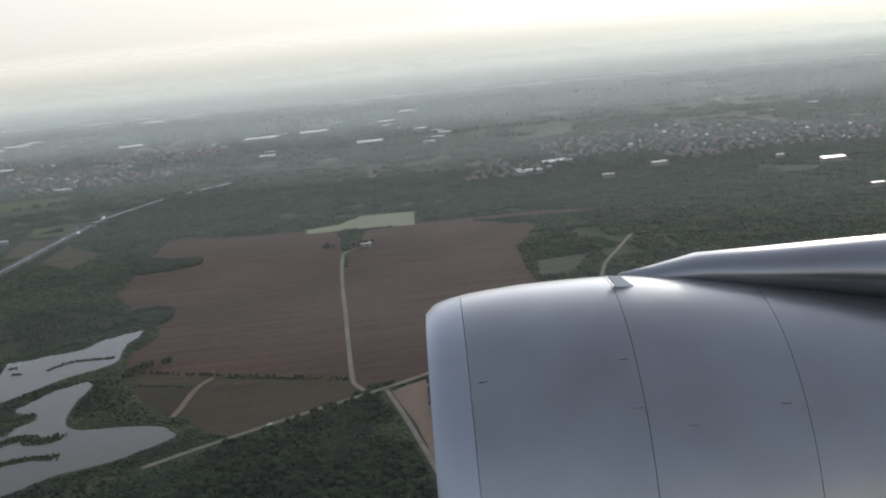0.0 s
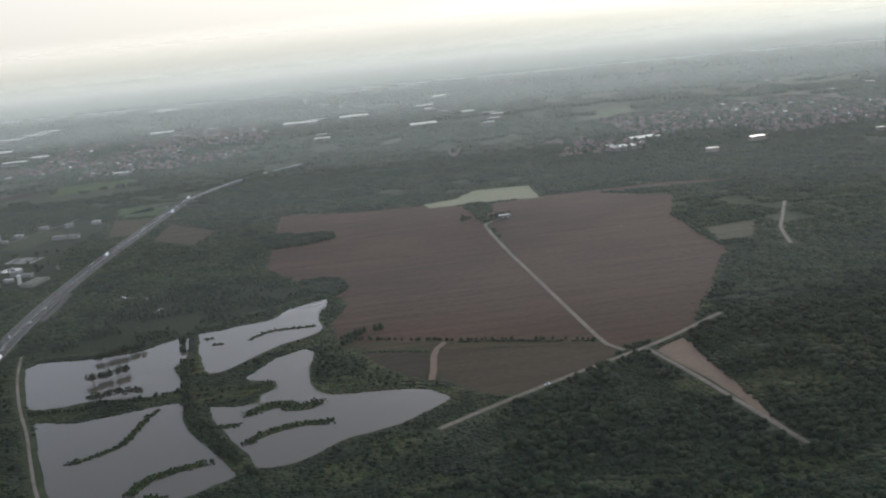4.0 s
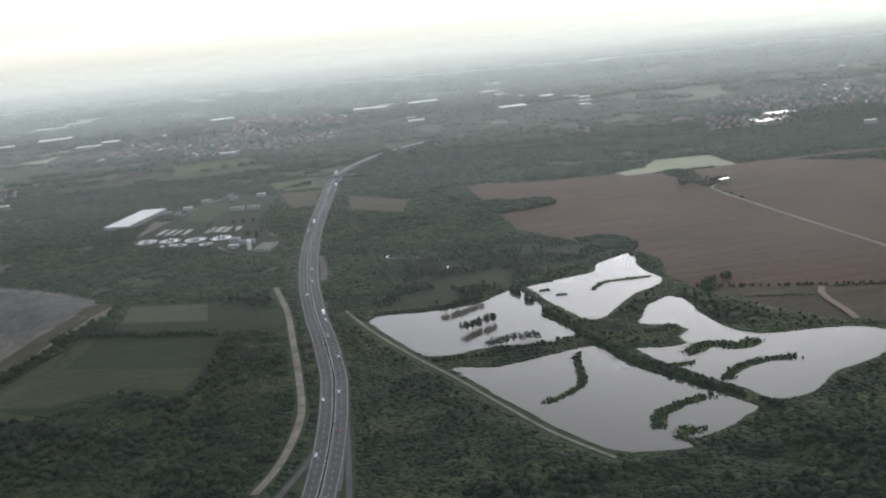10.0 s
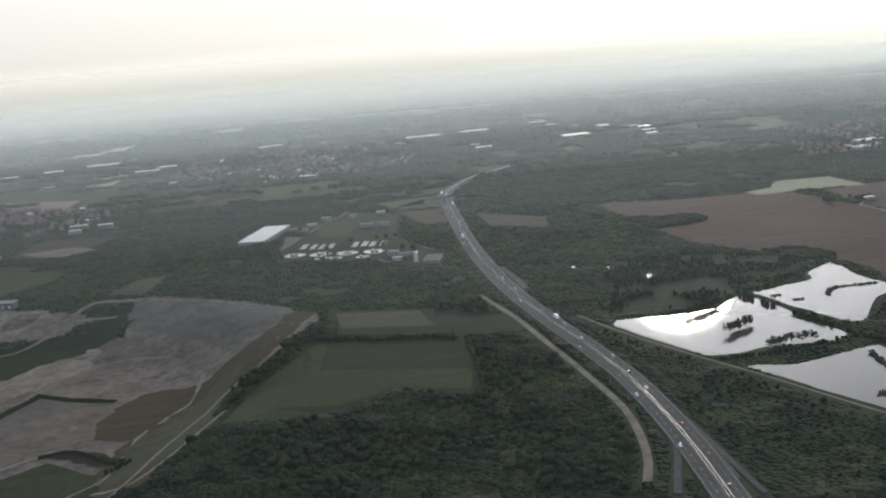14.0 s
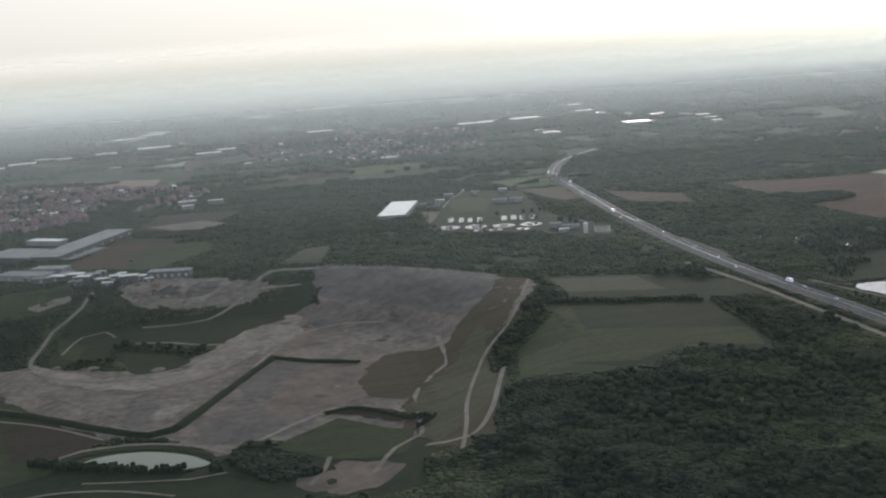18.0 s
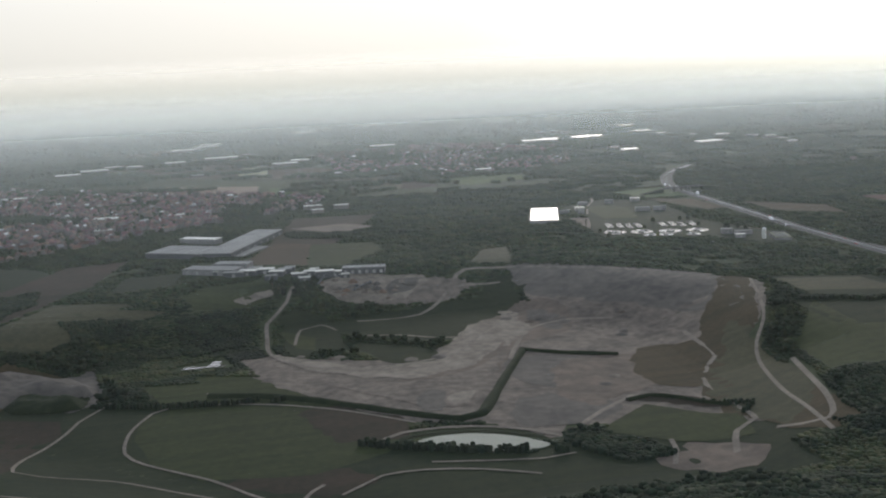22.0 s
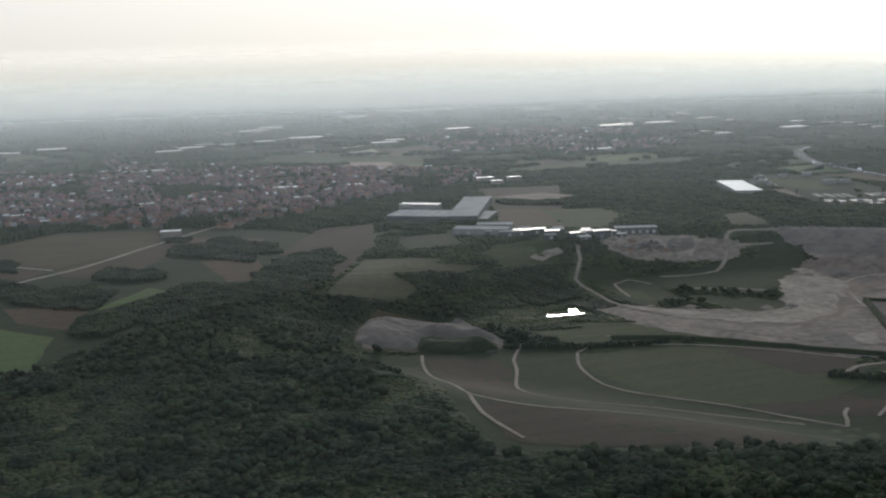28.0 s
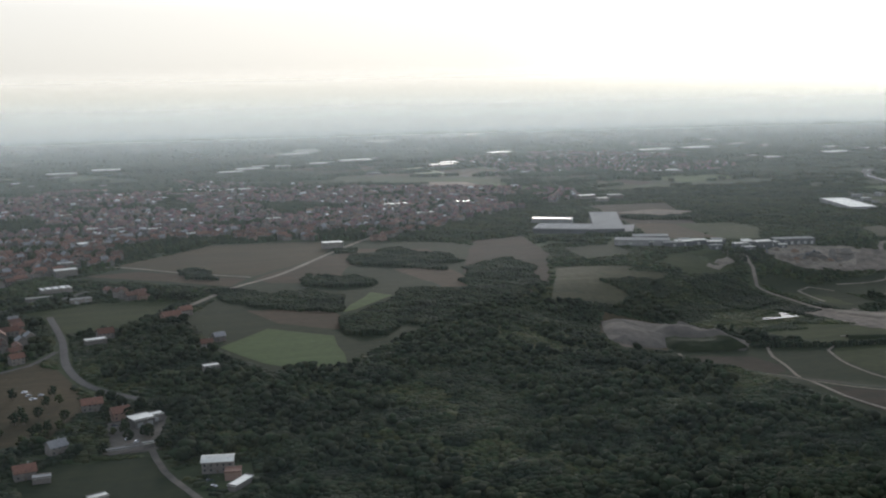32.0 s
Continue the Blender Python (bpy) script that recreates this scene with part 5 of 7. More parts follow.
def make_car(paint, name="car", length=2.3, width=0.98, height=0.78, label="", van=False):
    car = new(name)
    bm = bmesh.new()
    h = height
    prof = [(-0.5, 0.12), (-0.5, 0.5 * h), (-0.46, 0.58 * h), (0.5 - 0.24, 0.58 * h), (0.48, 0.48 * h), (0.5, 0.3 * h), (0.5, 0.12)]
    if van:
        prof = [(-0.5, 0.12), (-0.5, h), (0.28, h), (0.40, 0.6 * h), (0.5, 0.5 * h), (0.5, 0.12)]
    a, b = [bm.verts.new((x * length, -width / 2, z)) for x, z in prof], [bm.verts.new((x * length, width / 2, z)) for x, z in prof]
    n = len(prof)
    for i in range(n):
        bm.faces.new((a[i], a[(i + 1) % n], b[(i + 1) % n], b[i]))
    bm.faces.new(a)
    bm.faces.new(b[::-1])
    bmesh.ops.recalc_face_normals(bm, faces=bm.faces)
    part("body", bm, paint, car)
    if not van:
        ring0 = [(-0.40, -0.46), (0.20, -0.46), (0.20, 0.46), (-0.40, 0.46)]
        ring1 = [(-0.30, -0.38), (0.06, -0.38), (0.06, 0.38), (-0.30, 0.38)]
        for i, name_of in enumerate(("side_window", "windscreen", "side_window", "rear_window")):
            j = (i + 1) % 4
            bm = bmesh.new()
            bm.faces.new([bm.verts.new((x * length, y * width, z * h)) for (x, y), z in ((ring0[i], 0.58), (ring0[j], 0.58), (ring1[j], 0.97), (ring1[i], 0.97))])
            bm.normal_update()
            bmesh.ops.solidify(bm, geom=bm.faces[:], thickness=0.02)
            part(name_of, bm, M_glass, car)
        bm = bmesh.new()
        box(bm, -0.30 * length, 0.06 * length, -0.38 * width, 0.38 * width, 0.97 * h, 1.0 * h)
        part("roof_panel", bm, paint, car)
    else:
        part("windscreen", boxed(0.33 * length, 0.37 * length, -0.42 * width, 0.42 * width, 0.66 * h, 0.9 * h), M_glass, car)
    for sx in (-0.3, 0.32):
        for sy in (-0.46, 0.46):
            bm = tube(bmesh.new(), 0, 0, 0.17, -0.05, 0.05, 10)
            bmesh.ops.rotate(bm, verts=bm.verts, cent=(0, 0, 0), matrix=Matrix.Rotation(radians(90), 3, "X"))
            bmesh.ops.translate(bm, verts=bm.verts, vec=(sx * length, sy * width, 0.17))
            wheel = part("wheel", bm, M_rubber, car)
            bm = tube(bmesh.new(), 0, 0, 0.09, -0.056, 0.056, 8)
            bmesh.ops.rotate(bm, verts=bm.verts, cent=(0, 0, 0), matrix=Matrix.Rotation(radians(90), 3, "X"))
            bmesh.ops.translate(bm, verts=bm.verts, vec=(sx * length, sy * width, 0.17))
            part("rim", bm, M_metal, wheel)
    return tagged(car, label, "car" if name == "car" else "lorry", "motorway traffic")


PARKED = [(*(-1189.5, 626.5), 30), (*(-1186.8, 631.1), 35), (*(-1162.5, 580.7), 10), (*(-1192.8, 637.9), 30), (*(-1191.2, 632.2), 32), (*(-1138.9, 515.7), 15), (*(-1158.8, 564.6), 60), (*(-1156.4, 560.5), 60), (*(-1143.2, 558.2), -20), (*(-1140.1, 513.2), 15), (*(-1138.3, 510.5), 15), (*(-720.2, 831.4), 0), (*(-747.5, 845.7), 10), (*(-487.6, 1039.5), 0)]


def traffic():
    rng = random.Random(3)
    paints = [(material("white_car_paint", (0.8, 0.8, 0.8), (0.7, 0.7, 0.7), rough=0.25, spec=0.5), "white car on the motorway"),
              (material("silver_car_paint", (0.6, 0.6, 0.62), (0.5, 0.5, 0.52), rough=0.25, metal=0.5), "silver car on the motorway"),
              (material("dark_car_paint", (0.05, 0.055, 0.07), (0.03, 0.03, 0.04), rough=0.25, spec=0.5), "dark car on the motorway"),
              (material("red_car_paint", (0.4, 0.05, 0.04), (0.3, 0.03, 0.03), rough=0.25, spec=0.5), "red car on the motorway")]
    cars = [make_car(m, label=l) for m, l in paints]
    lorry = make_car(paints[0][0], "lorry", 5.6, 1.3, 1.9, "white box lorry on the motorway", True)
    first = set()
    s = 185.0
    while s < 1040:
        k = rng.choice([0, 0, 0, 1, 1, 2, 3, 4])
        lane = rng.choice([-4.4, -2.1, 2.1, 4.4])
        x, y, a = along(side_line(M_LINE, lane), s)
        src = lorry if k == 4 else cars[k]
        if lane > 0:
            a += math.pi
        m = pose(x, y, 0.58, 0, 0, math.degrees(a))
        if src in first:
            copy_thing(src, m)
        else:
            first.add(src)
            src.matrix_basis = m
        s += rng.uniform(12, 34)
    for k, (px, py, turn) in enumerate(PARKED):
        car = copy_thing(cars[(0, 1, 2)[k % 3]], pose(px, py, 0.02, 0, 0, turn))
        tagged(car, ("white car parked beside houses", "silver car parked beside houses", "dark car parked beside houses")[k % 3], "car", "parked cars")
    tagged(copy_thing(cars[0], pose(-83.0, 486.8, 0.34, 0, 0, 34)), "white car on a country road between field and woods", "car")
    for o in cars + [lorry]:
        if o not in first:
            x, y, a = along(side_line(M_LINE, 2.1), 330 + 40 * len(first))
            first.add(o)
            o.matrix_basis = pose(x, y, 0.58, 0, 0, math.degrees(a))


traffic()


def overpass():
    b = new("road_bridge")
    tagged(b, "concrete bridge over the motorway with its shade put into dark grey colours", "bridge")
    # dark deck and parapet colours stand in for the bridge's shade
    part("deck", boxed(-22, 22, -2.6, 2.6, 3.3, 4.0), M_asphalt, b)
    for y in (-2.5, 2.4):
        part("parapet", boxed(-22, 22, y, y + 0.15, 4.0, 4.5), M_shade, b)
    for x in (-8.5, 0, 8.5):
        part("pier", boxed(x - 0.5, x + 0.5, -2.0, 2.0, 0, 3.3), M_concrete, b)
    for s in (-1, 1):
        bm = bmesh.new()
        v = [bm.verts.new(c) for c in ((s * 22, -3, 0), (s * 22, 3, 0), (s * 48, 3, 0), (s * 48, -3, 0), (s * 22, -2.6, 3.9), (s * 22, 2.6, 3.9))]
        for f in ((0, 1, 5, 4), (4, 5, 2, 3), (0, 4, 3), (1, 2, 5)):
            bm.faces.new([v[i] for i in f])
        part("ramp", bm, M_dark, b)
    b.matrix_basis = pose(-347.5, 1112, 0, 0, 0, 8)
    TAKEN.append(("line", [(-395, 1106), (-300, 1118)], 5))


overpass()
road([(-378.5, 478.2), (-380.2, 457.8), (-382.9, 443.4), (-387.9, 429.7), (-392.9, 418.0), (-398.0, 404.6)], 2.6, M_asphalt, "motorway slip road", lift=0.4)
road([(-368.8, 480.8), (-369.9, 448.3), (-371.1, 422.7), (-372.3, 395.7)], 2.2, M_asphalt, "motorway slip road beside white hatching", lift=0.4)
sheet("road_marking", [(-371.1, 449.9), (-370.9, 445.4), (-373.1, 419.5), (-374.4, 408.8), (-375.6, 409.2), (-374.0, 421.3)], M_grey, 0.58, "pale hatched nose where the slip road leaves", "road marking")
sheet("road_marking", [(-381.2, 445.9), (-381.8, 440.8), (-384.5, 428.5), (-386.0, 425.6), (-385.1, 431.7)], M_grey, 0.58, "pale hatched nose at the slip road", "road marking")
road([(-370.4, 781.3), (-369.0, 754.8), (-369.1, 730.8), (-370.4, 713.4)], 4.0, M_asphalt, "paved lay-by beside the motorway", lift=0.3)


# ---- houses ----
def make_house(w, d, h, roof, wall, label, name="house", hip=0.42, chimney=True, group=""):
    """A house with its ridge along x: walls, pitched roof, windows, door, chimney. Rests at z = 0."""
    ob = new(name)
    part("wall", boxed(-w / 2, w / 2, -d / 2, d / 2, -0.3, h), wall, ob)
    rise = d * hip
    bm = gable(bmesh.new(), -w / 2, w / 2, -d / 2, d / 2, h + 0.02, h + rise, 0.15, 0.35)
    top = part("roof", bm, roof, ob)
    for x in (-w / 2, w / 2):
        s = 0.02 if x > 0 else -0.02
        bm = bmesh.new()
        f = [bm.verts.new((x + o, y, z)) for o in (0, -s * 5) for y, z in ((-d / 2, h), (d / 2, h), (0, h + rise - 0.2))]
        bm.faces.new(f[:3])
        bm.faces.new(f[3:])
        for i in range(3):
            bm.faces.new((f[i], f[(i + 1) % 3], f[3 + (i + 1) % 3], f[3 + i]))
        bmesh.ops.recalc_face_normals(bm, faces=bm.faces)
        part("gable_wall", bm, wall, ob)
    n = max(2, int(w / 1.7))
    floors = [0.9] if h < 2.4 else [0.8, 2.3]
    for z in floors:
        for i in range(n):
            x = -w / 2 + (i + 0.5) * w / n
            if z < 1 and i == n // 2:
                part("door", boxed(x - 0.28, x + 0.28, -d / 2 - 0.03, -d / 2 + 0.05, 0, 1.1), M_trunk, ob)
            else:
                part("window", boxed(x - 0.26, x + 0.26, -d / 2 - 0.03, -d / 2 + 0.05, z - 0.05, z + 0.62), M_glass, ob)
    for z in floors:
        for y in (-d / 5, d / 5):
            part("window", boxed(w / 2 - 0.05, w / 2 + 0.03, y - 0.24, y + 0.24, z, z + 0.6), M_glass, ob)
    if chimney:
        part("chimney", boxed(w / 5 - 0.16, w / 5 + 0.16, d / 8 - 0.16, d / 8 + 0.16, h + rise * 0.4, h + rise + 0.35), M_concrete, top)
    return tagged(ob, label, "house" if name == "house" else name.replace("_", " "), group)


def make_shed(w, d, h, roof, wall, label, name="warehouse", lights=0, doors=0, group=""):
    """A flat-roofed hall: walls, roof slab with a raised rim, roof lights, doors."""
    ob = new(name)
    part("wall", boxed(-w / 2, w / 2, -d / 2, d / 2, -0.3, h), wall, ob)
    top = part("roof", boxed(-w / 2 - 0.15, w / 2 + 0.15, -d / 2 - 0.15, d / 2 + 0.15, h, h + 0.25), roof, ob)
    for y in (-d / 2 - 0.15, d / 2 - 0.05):
        part("parapet", boxed(-w / 2 - 0.15, w / 2 + 0.15, y, y + 0.2, h + 0.25, h + 0.5), wall if wall != M_shade else roof, top)
    for i in range(lights):
        x = -w / 2 + (i + 0.5) * w / lights
        part("roof_light", boxed(x - 0.5, x + 0.5, -d * 0.4, d * 0.4, h + 0.25, h + 0.55), M_concrete, top)
    for i in range(doors):
        x = -w / 2 + (i + 0.5) * w / doors
        part("door", boxed(x - 1.0, x + 1.0, -d / 2 - 0.05, -d / 2 + 0.05, 0, min(2.2, h * 0.7)), M_roof_grey, ob)
    return tagged(ob, label, name.replace("_", " "), group)


def put(ob, x, y, turn=0.0, clear=3.0, size=None):
    ob.matrix_basis = pose(x, y, gz(x, y), 0, 0, turn)
    r = size or 5.0
    c, s = math.cos(radians(turn)), math.sin(radians(turn))
    TAKEN.append(("line", [(x - c * r * 0.7, y - s * r * 0.7), (x + c * r * 0.7, y + s * r * 0.7)], clear))
    return ob


def hall(rect, h, roof, label, wall=None, lights=0, doors=0, name="warehouse", group="", clear=3.0):
    """A flat-roofed hall over an oriented plan rectangle (centre, length, width, turn)."""
    x, y, w, d, turn = rect
    ob = make_shed(w, d, h, roof, wall or M_concrete, label, name, lights, doors, group)
    return put(ob, x, y, turn, d / 2 + clear, w / 2)


# the treatment works
field([(-513.9, 917.7), (-488.7, 989.2), (-486, 1064), (-433, 1096), (-399, 1058), (-415.3, 939.0), (-405.1, 879.7), (-392.0, 855.2), (-407.1, 806.3), (-427.3, 818.7), (-441.5, 856.2), (-513.8, 891.5)], M_dark, "grassy and partly paved yard of the water treatment works", 0.1)
field([(-470, 1053), (-445, 1053), (-437, 1029), (-455.4, 966.4), (-481.3, 977.8)], M_green, "lawn inside the treatment works", 0.2)
hall((-520.4, 1012.2, 73.9, 22.9, 71.6), 2.8, M_white, "large hall with a bright white sheet roof", lights=0, doors=4)


def round_tank(x, y, r):
    t = new("settling_tank")
    bm = bmesh.new()
    n = 28
    rings = [[bm.verts.new((rr * math.cos(i * math.tau / n), rr * math.sin(i * math.tau / n), z)) for i in range(n)] for rr, z in ((r, -0.2), (r, 0.7), (r - 0.3, 0.7), (r - 0.3, 0.1))]
    for a, b in zip(rings, rings[1:]):
        for i in range(n):
            bm.faces.new((a[i], a[(i + 1) % n], b[(i + 1) % n], b[i]))
    part("rim_wall", bm, M_concrete, t)
    bm = bmesh.new()
    v = [bm.verts.new(((r - 0.28) * math.cos(i * math.tau / n), (r - 0.28) * math.sin(i * math.tau / n), 0.5)) for i in range(n)]
    bm.faces.new(v)
    part("water_surface", bm, M_clear, t)
    part("hub", tube(bmesh.new(), 0, 0, r * 0.36, 0.1, 0.95, 18), M_shade, t, "dark round island in the middle of the tank")
    part("walkway", boxed(-r, -r * 0.3, -0.2, 0.2, 0.75, 0.9), M_metal, t)
    part("bridge_arm", boxed(r * 0.3, r, -0.25, 0.25, 0.75, 0.95), M_metal, t)
    put(t, x, y, random.uniform(0, 360), r + 1, 1)
    return tagged(t, "round concrete settling tank full of bright water", "water tank", "round settling tanks")


for p in [(-499.6, 906.8), (-481.0, 900.2), (-461.4, 892.9), (-441.7, 888.2)]:
    round_tank(p[0], p[1], 8.4)
for p in [(-481.5, 883.0), (-471.3, 879.1), (-452.2, 872.1)]:
    round_tank(p[0], p[1], 5.2)


def basin_tank(x, y, w, d, turn):
    t = new("aeration_basin")
    bm = bmesh.new()
    o, i = [(-w / 2, -d / 2), (w / 2, -d / 2), (w / 2, d / 2), (-w / 2, d / 2)], [(-w / 2 + .3, -d / 2 + .3), (w / 2 - .3, -d / 2 + .3), (w / 2 - .3, d / 2 - .3), (-w / 2 + .3, d / 2 - .3)]
    rings = [[bm.verts.new((*c, z)) for c in r] for r, z in ((o, -0.2), (o, 0.6), (i, 0.6), (i, 0.1))]
    for a, b in zip(rings, rings[1:]):
        for k in range(4):
            bm.faces.new((a[k], a[(k + 1) % 4], b[(k + 1) % 4], b[k]))
    part("rim_wall", bm, M_concrete, t)
    bm = bmesh.new()
    bm.faces.new([bm.verts.new((a * 0.999, b * 0.999, 0.45)) for a, b in i])
    part("water_surface", bm, M_clear, t)
    part("walkway", boxed(-0.2, 0.2, -d / 2, d / 2, 0.62, 0.72), M_concrete, t)
    put(t, x, y, turn, d / 2 + 1, w / 2)
    return tagged(t, "rectangular concrete basin full of bright water", "water basin", "aeration basins")


for p, w in zip([(-491.0, 940.8), (-483.8, 936.1), (-477.8, 932.1), (-470.6, 930.2), (-452.0, 926.6), (-444.8, 924.7), (-439.0, 920.8), (-431.1, 918.4)], (4.4, 4.0, 3.6, 4.0, 4.4, 4.4, 4.4, 4.4)):
    basin_tank(p[0], p[1], w, 20, -14)
SMALL = [((-479.5, 1037.3), 8, 5, 2.5, 0), ((-485.9, 1017.2), 5, 4, 2, 1), ((-441.0, 1065.7), 7, 6, 3, 1), ((-415.3, 1066.4), 8, 5, 3, 0), ((-434.4, 1005.1), 12, 5, 3, 1), ((-420.7, 1002.4), 10, 5, 3, 1),
         ((-430.2, 864.2), 8, 5, 3.5, 1), ((-421.4, 856.1), 12, 5, 2.5, 1), ((-430.2, 844.2), 7, 4, 2.5, 0), ((-496.8, 1028.3), 9, 4, 2, 1), ((-465.0, 1067.8), 9, 5, 2.5, 1)]
for p, w, d, h, k in SMALL:
    hall((p[0], p[1], w, d, -12), h, (M_white, M_roof_grey)[k], ("small works building with a white roof", "small works building with a grey roof")[k], name="works_building", doors=1, group="treatment works buildings")
hall((-406.9, 830.4, 22.4, 10.8, 72.0), 2.0, M_yellow, "low greenhouse with a yellowish roof", name="greenhouse", lights=6)
silo = new("silo")
part("tank", tube(bmesh.new(), 0, 0, 1.5, 0, 7, 20), M_white, silo)
part("cone_roof", tube(bmesh.new(), 0, 0, 1.6, 7, 8, 20, 0.2), M_metal, silo)
part("ladder", boxed(1.5, 1.6, -0.2, 0.2, 0, 7), M_metal, silo)
p = (-418.5, 832.0)
tagged(put(silo, p[0], p[1], 0, 3, 1), "white cylindrical silo at the works", "silo")

# the long factory and the works beside the quarry
hall((-770.9, 989.2, 111.4, 22.5, 65.7), 3.8, M_roof_grey, "very long factory hall with a pale grey roof", M_shade, doors=8)
hall((-815.6, 967.9, 46.6, 32.9, -32.6), 3.6, M_roof_grey, "broad factory hall with a grey sheet roof", M_shade, lights=6)
hall((-803.2, 1020.9, 32.4, 10.9, -34.1), 3.6, M_white, "white-roofed hall behind the factory")
hall((-769.2, 957.2, 44.4, 10.2, 59.6), 0.5, M_concrete, "paved loading yard beside the factory", name="loading_yard")
hall((-798.2, 880.3, 37.6, 14.3, -31.3), 3.5, M_roof_grey, "long low shed with a grey roof", doors=5)
hall((-783.9, 894.6, 24.7, 11.6, -24.8), 3.5, M_roof_grey, "low shed with a pale roof", doors=3)
WORKS = [((-793.0, 872.0), 9, 5, 2.5, 0), ((-748.0, 866.0), 7, 4, 2.5, 1), ((-733.5, 852.0), 6, 4, 2.5, 0), ((-715.5, 836.0), 6, 3.5, 2.2, 0), ((-784.7, 861.4), 14, 6, 3, 1), ((-775.5, 863.2), 12, 7, 3, 0), ((-770.5, 871.4), 9, 6, 3, 1), ((-764.3, 864.0), 12, 6, 3, 0), ((-757.9, 852.4), 10, 6, 3, 0), ((-751.9, 857.8), 9, 5, 3, 1),
         ((-744.3, 842.3), 10, 5, 3, 0), ((-737.5, 843.8), 7, 5, 3.5, 0), ((-728.1, 840.0), 12, 6, 4, 0), ((-721.0, 840.3), 8, 5, 3, 0), ((-762.3, 844.0), 8, 4, 2.5, 1), ((-741.4, 835.5), 7, 4, 2.5, 0)]
for p, w, d, h, k in WORKS:
    hall((p[0], p[1], w, d, random.uniform(-25, -5)), h, (M_white, M_roof_grey)[k], ("small workshop with a white roof", "small workshop with a grey roof")[k], M_shade, name="workshop", doors=1, group="workshops by the quarry")
hall((-702, 842, 28, 8, -15), 3.7, M_roof_grey, "long dark works hall with a pale roof", M_shade, lights=5, doors=6)


def heap(x, y, r, h, mat, label):
    bm = bmesh.new()
    n = 22
    rings = []
    for k in range(6):
        t = k / 6
        rings.append([bm.verts.new((r * (1 - t) * math.cos(i * math.tau / n) * (1 + 0.18 * noise.noise(Vector((i * 0.7, k, x)))), r * (1 - t) * math.sin(i * math.tau / n) * (1 + 0.18 * noise.noise(Vector((i * 0.7, k, y)))), h * (t ** 0.85) - 0.1)) for i in range(n)])
    for a, b in zip(rings, rings[1:]):
        for i in range(n):
            bm.faces.new((a[i], a[(i + 1) % n], b[(i + 1) % n], b[i]))
    bm.faces.new(rings[-1])
    ob = new("spoil_mound", mesh_of("spoil_mound", bm, mat, True))
    ob.location = (x, y, gz(x, y) + 0.1)
    TAKEN.append(("line", [(x - 1, y), (x + 1, y)], r + 1))
    return tagged(ob, label, "gravel heap", "gravel heaps")


for p, r, h, k in [((-725.2, 822.1), 4, 2.4, 0), ((-704.0, 819.2), 5, 3.2, 1), ((-698.2, 815.1), 4, 2.4, 1), ((-711.7, 827.0), 3.5, 2.6, 2), ((-720.2, 808.9), 4, 1.8, 0), ((-676.3, 819.7), 5, 1.8, 1),
                   ((-739.8, 698.6), 3.5, 1.5, 0), ((-705.1, 679.6), 4.5, 1.8, 0), ((-690.8, 678.5), 5, 1.6, 1), ((-586.9, 685.2), 4, 1.4, 1), ((-634.4, 745.4), 5, 1.3, 1), ((-629.0, 602.8), 4, 1.2, 1),
                   ((-744.1, 697.3), 2.5, 1.4, 3), ((-759.1, 707.4), 3, 1.2, 0), ((-616.3, 738.9), 7, 2.6, 1), ((-623.9, 732.8), 4, 1.8, 3), ((-583.5, 690.6), 3, 1.6, 1), ((-586.2, 685.5), 2.5, 1.2, 1), ((-573.9, 716.8), 3, 1.2, 3), ((-620.8, 613.1), 3.5, 1.4, 0)]:
    heap(p[0], p[1], r, h, (M_pale, M_grey, M_orange, M_earth)[k], ("rounded heap of pale gravel", "rounded heap of dark gravel", "heap of orange sand", "low heap of brown earth")[k])


def spoil_bank(outline, h, slope, mat, label, seed):
    """An uneven tipped bank of earth, gullied by rain, that rises from its outline."""
    xs, ys = [p[0] for p in outline], [p[1] for p in outline]
    gx, gy = np.arange(min(xs), max(xs), 0.9), np.arange(min(ys), max(ys), 0.9)
    x, y = (a.ravel() for a in np.meshgrid(gx, gy))
    on = inside(x, y, outline)
    edge = line_distance(x, y, outline + outline[:1])
    t = np.clip(edge / slope, 0, 1)
    z = h * t * (2 - t) * (0.55 + 0.75 * smooth_noise(x, y, 13, seed)) + t * (1.1 * smooth_noise(x, y, 4.2, seed + 1) + 0.5 * smooth_noise(x, y, 1.9, seed + 2) - 0.75)
    v = [(a, b, gz(a, b) + 0.12 + c) for a, b, c in zip(x.tolist(), y.tolist(), z.tolist())]
    n, f = len(gx), []
    for r in range(len(gy) - 1):
        for c in range(n - 1):
            q = (r * n + c, r * n + c + 1, (r + 1) * n + c + 1, (r + 1) * n + c)
            if all(on[k] for k in q):
                f.append(q)
    used = sorted({k for q in f for k in q})
    at = {k: i for i, k in enumerate(used)}
    ob = new("spoil_mound", raw_mesh("spoil_mound", [v[k] for k in used], [tuple(at[k] for k in q) for q in f], [mat], True))
    TAKEN.append(("area", outline, 0.5))
    return tagged(ob, label, "spoil heap", "spoil banks")


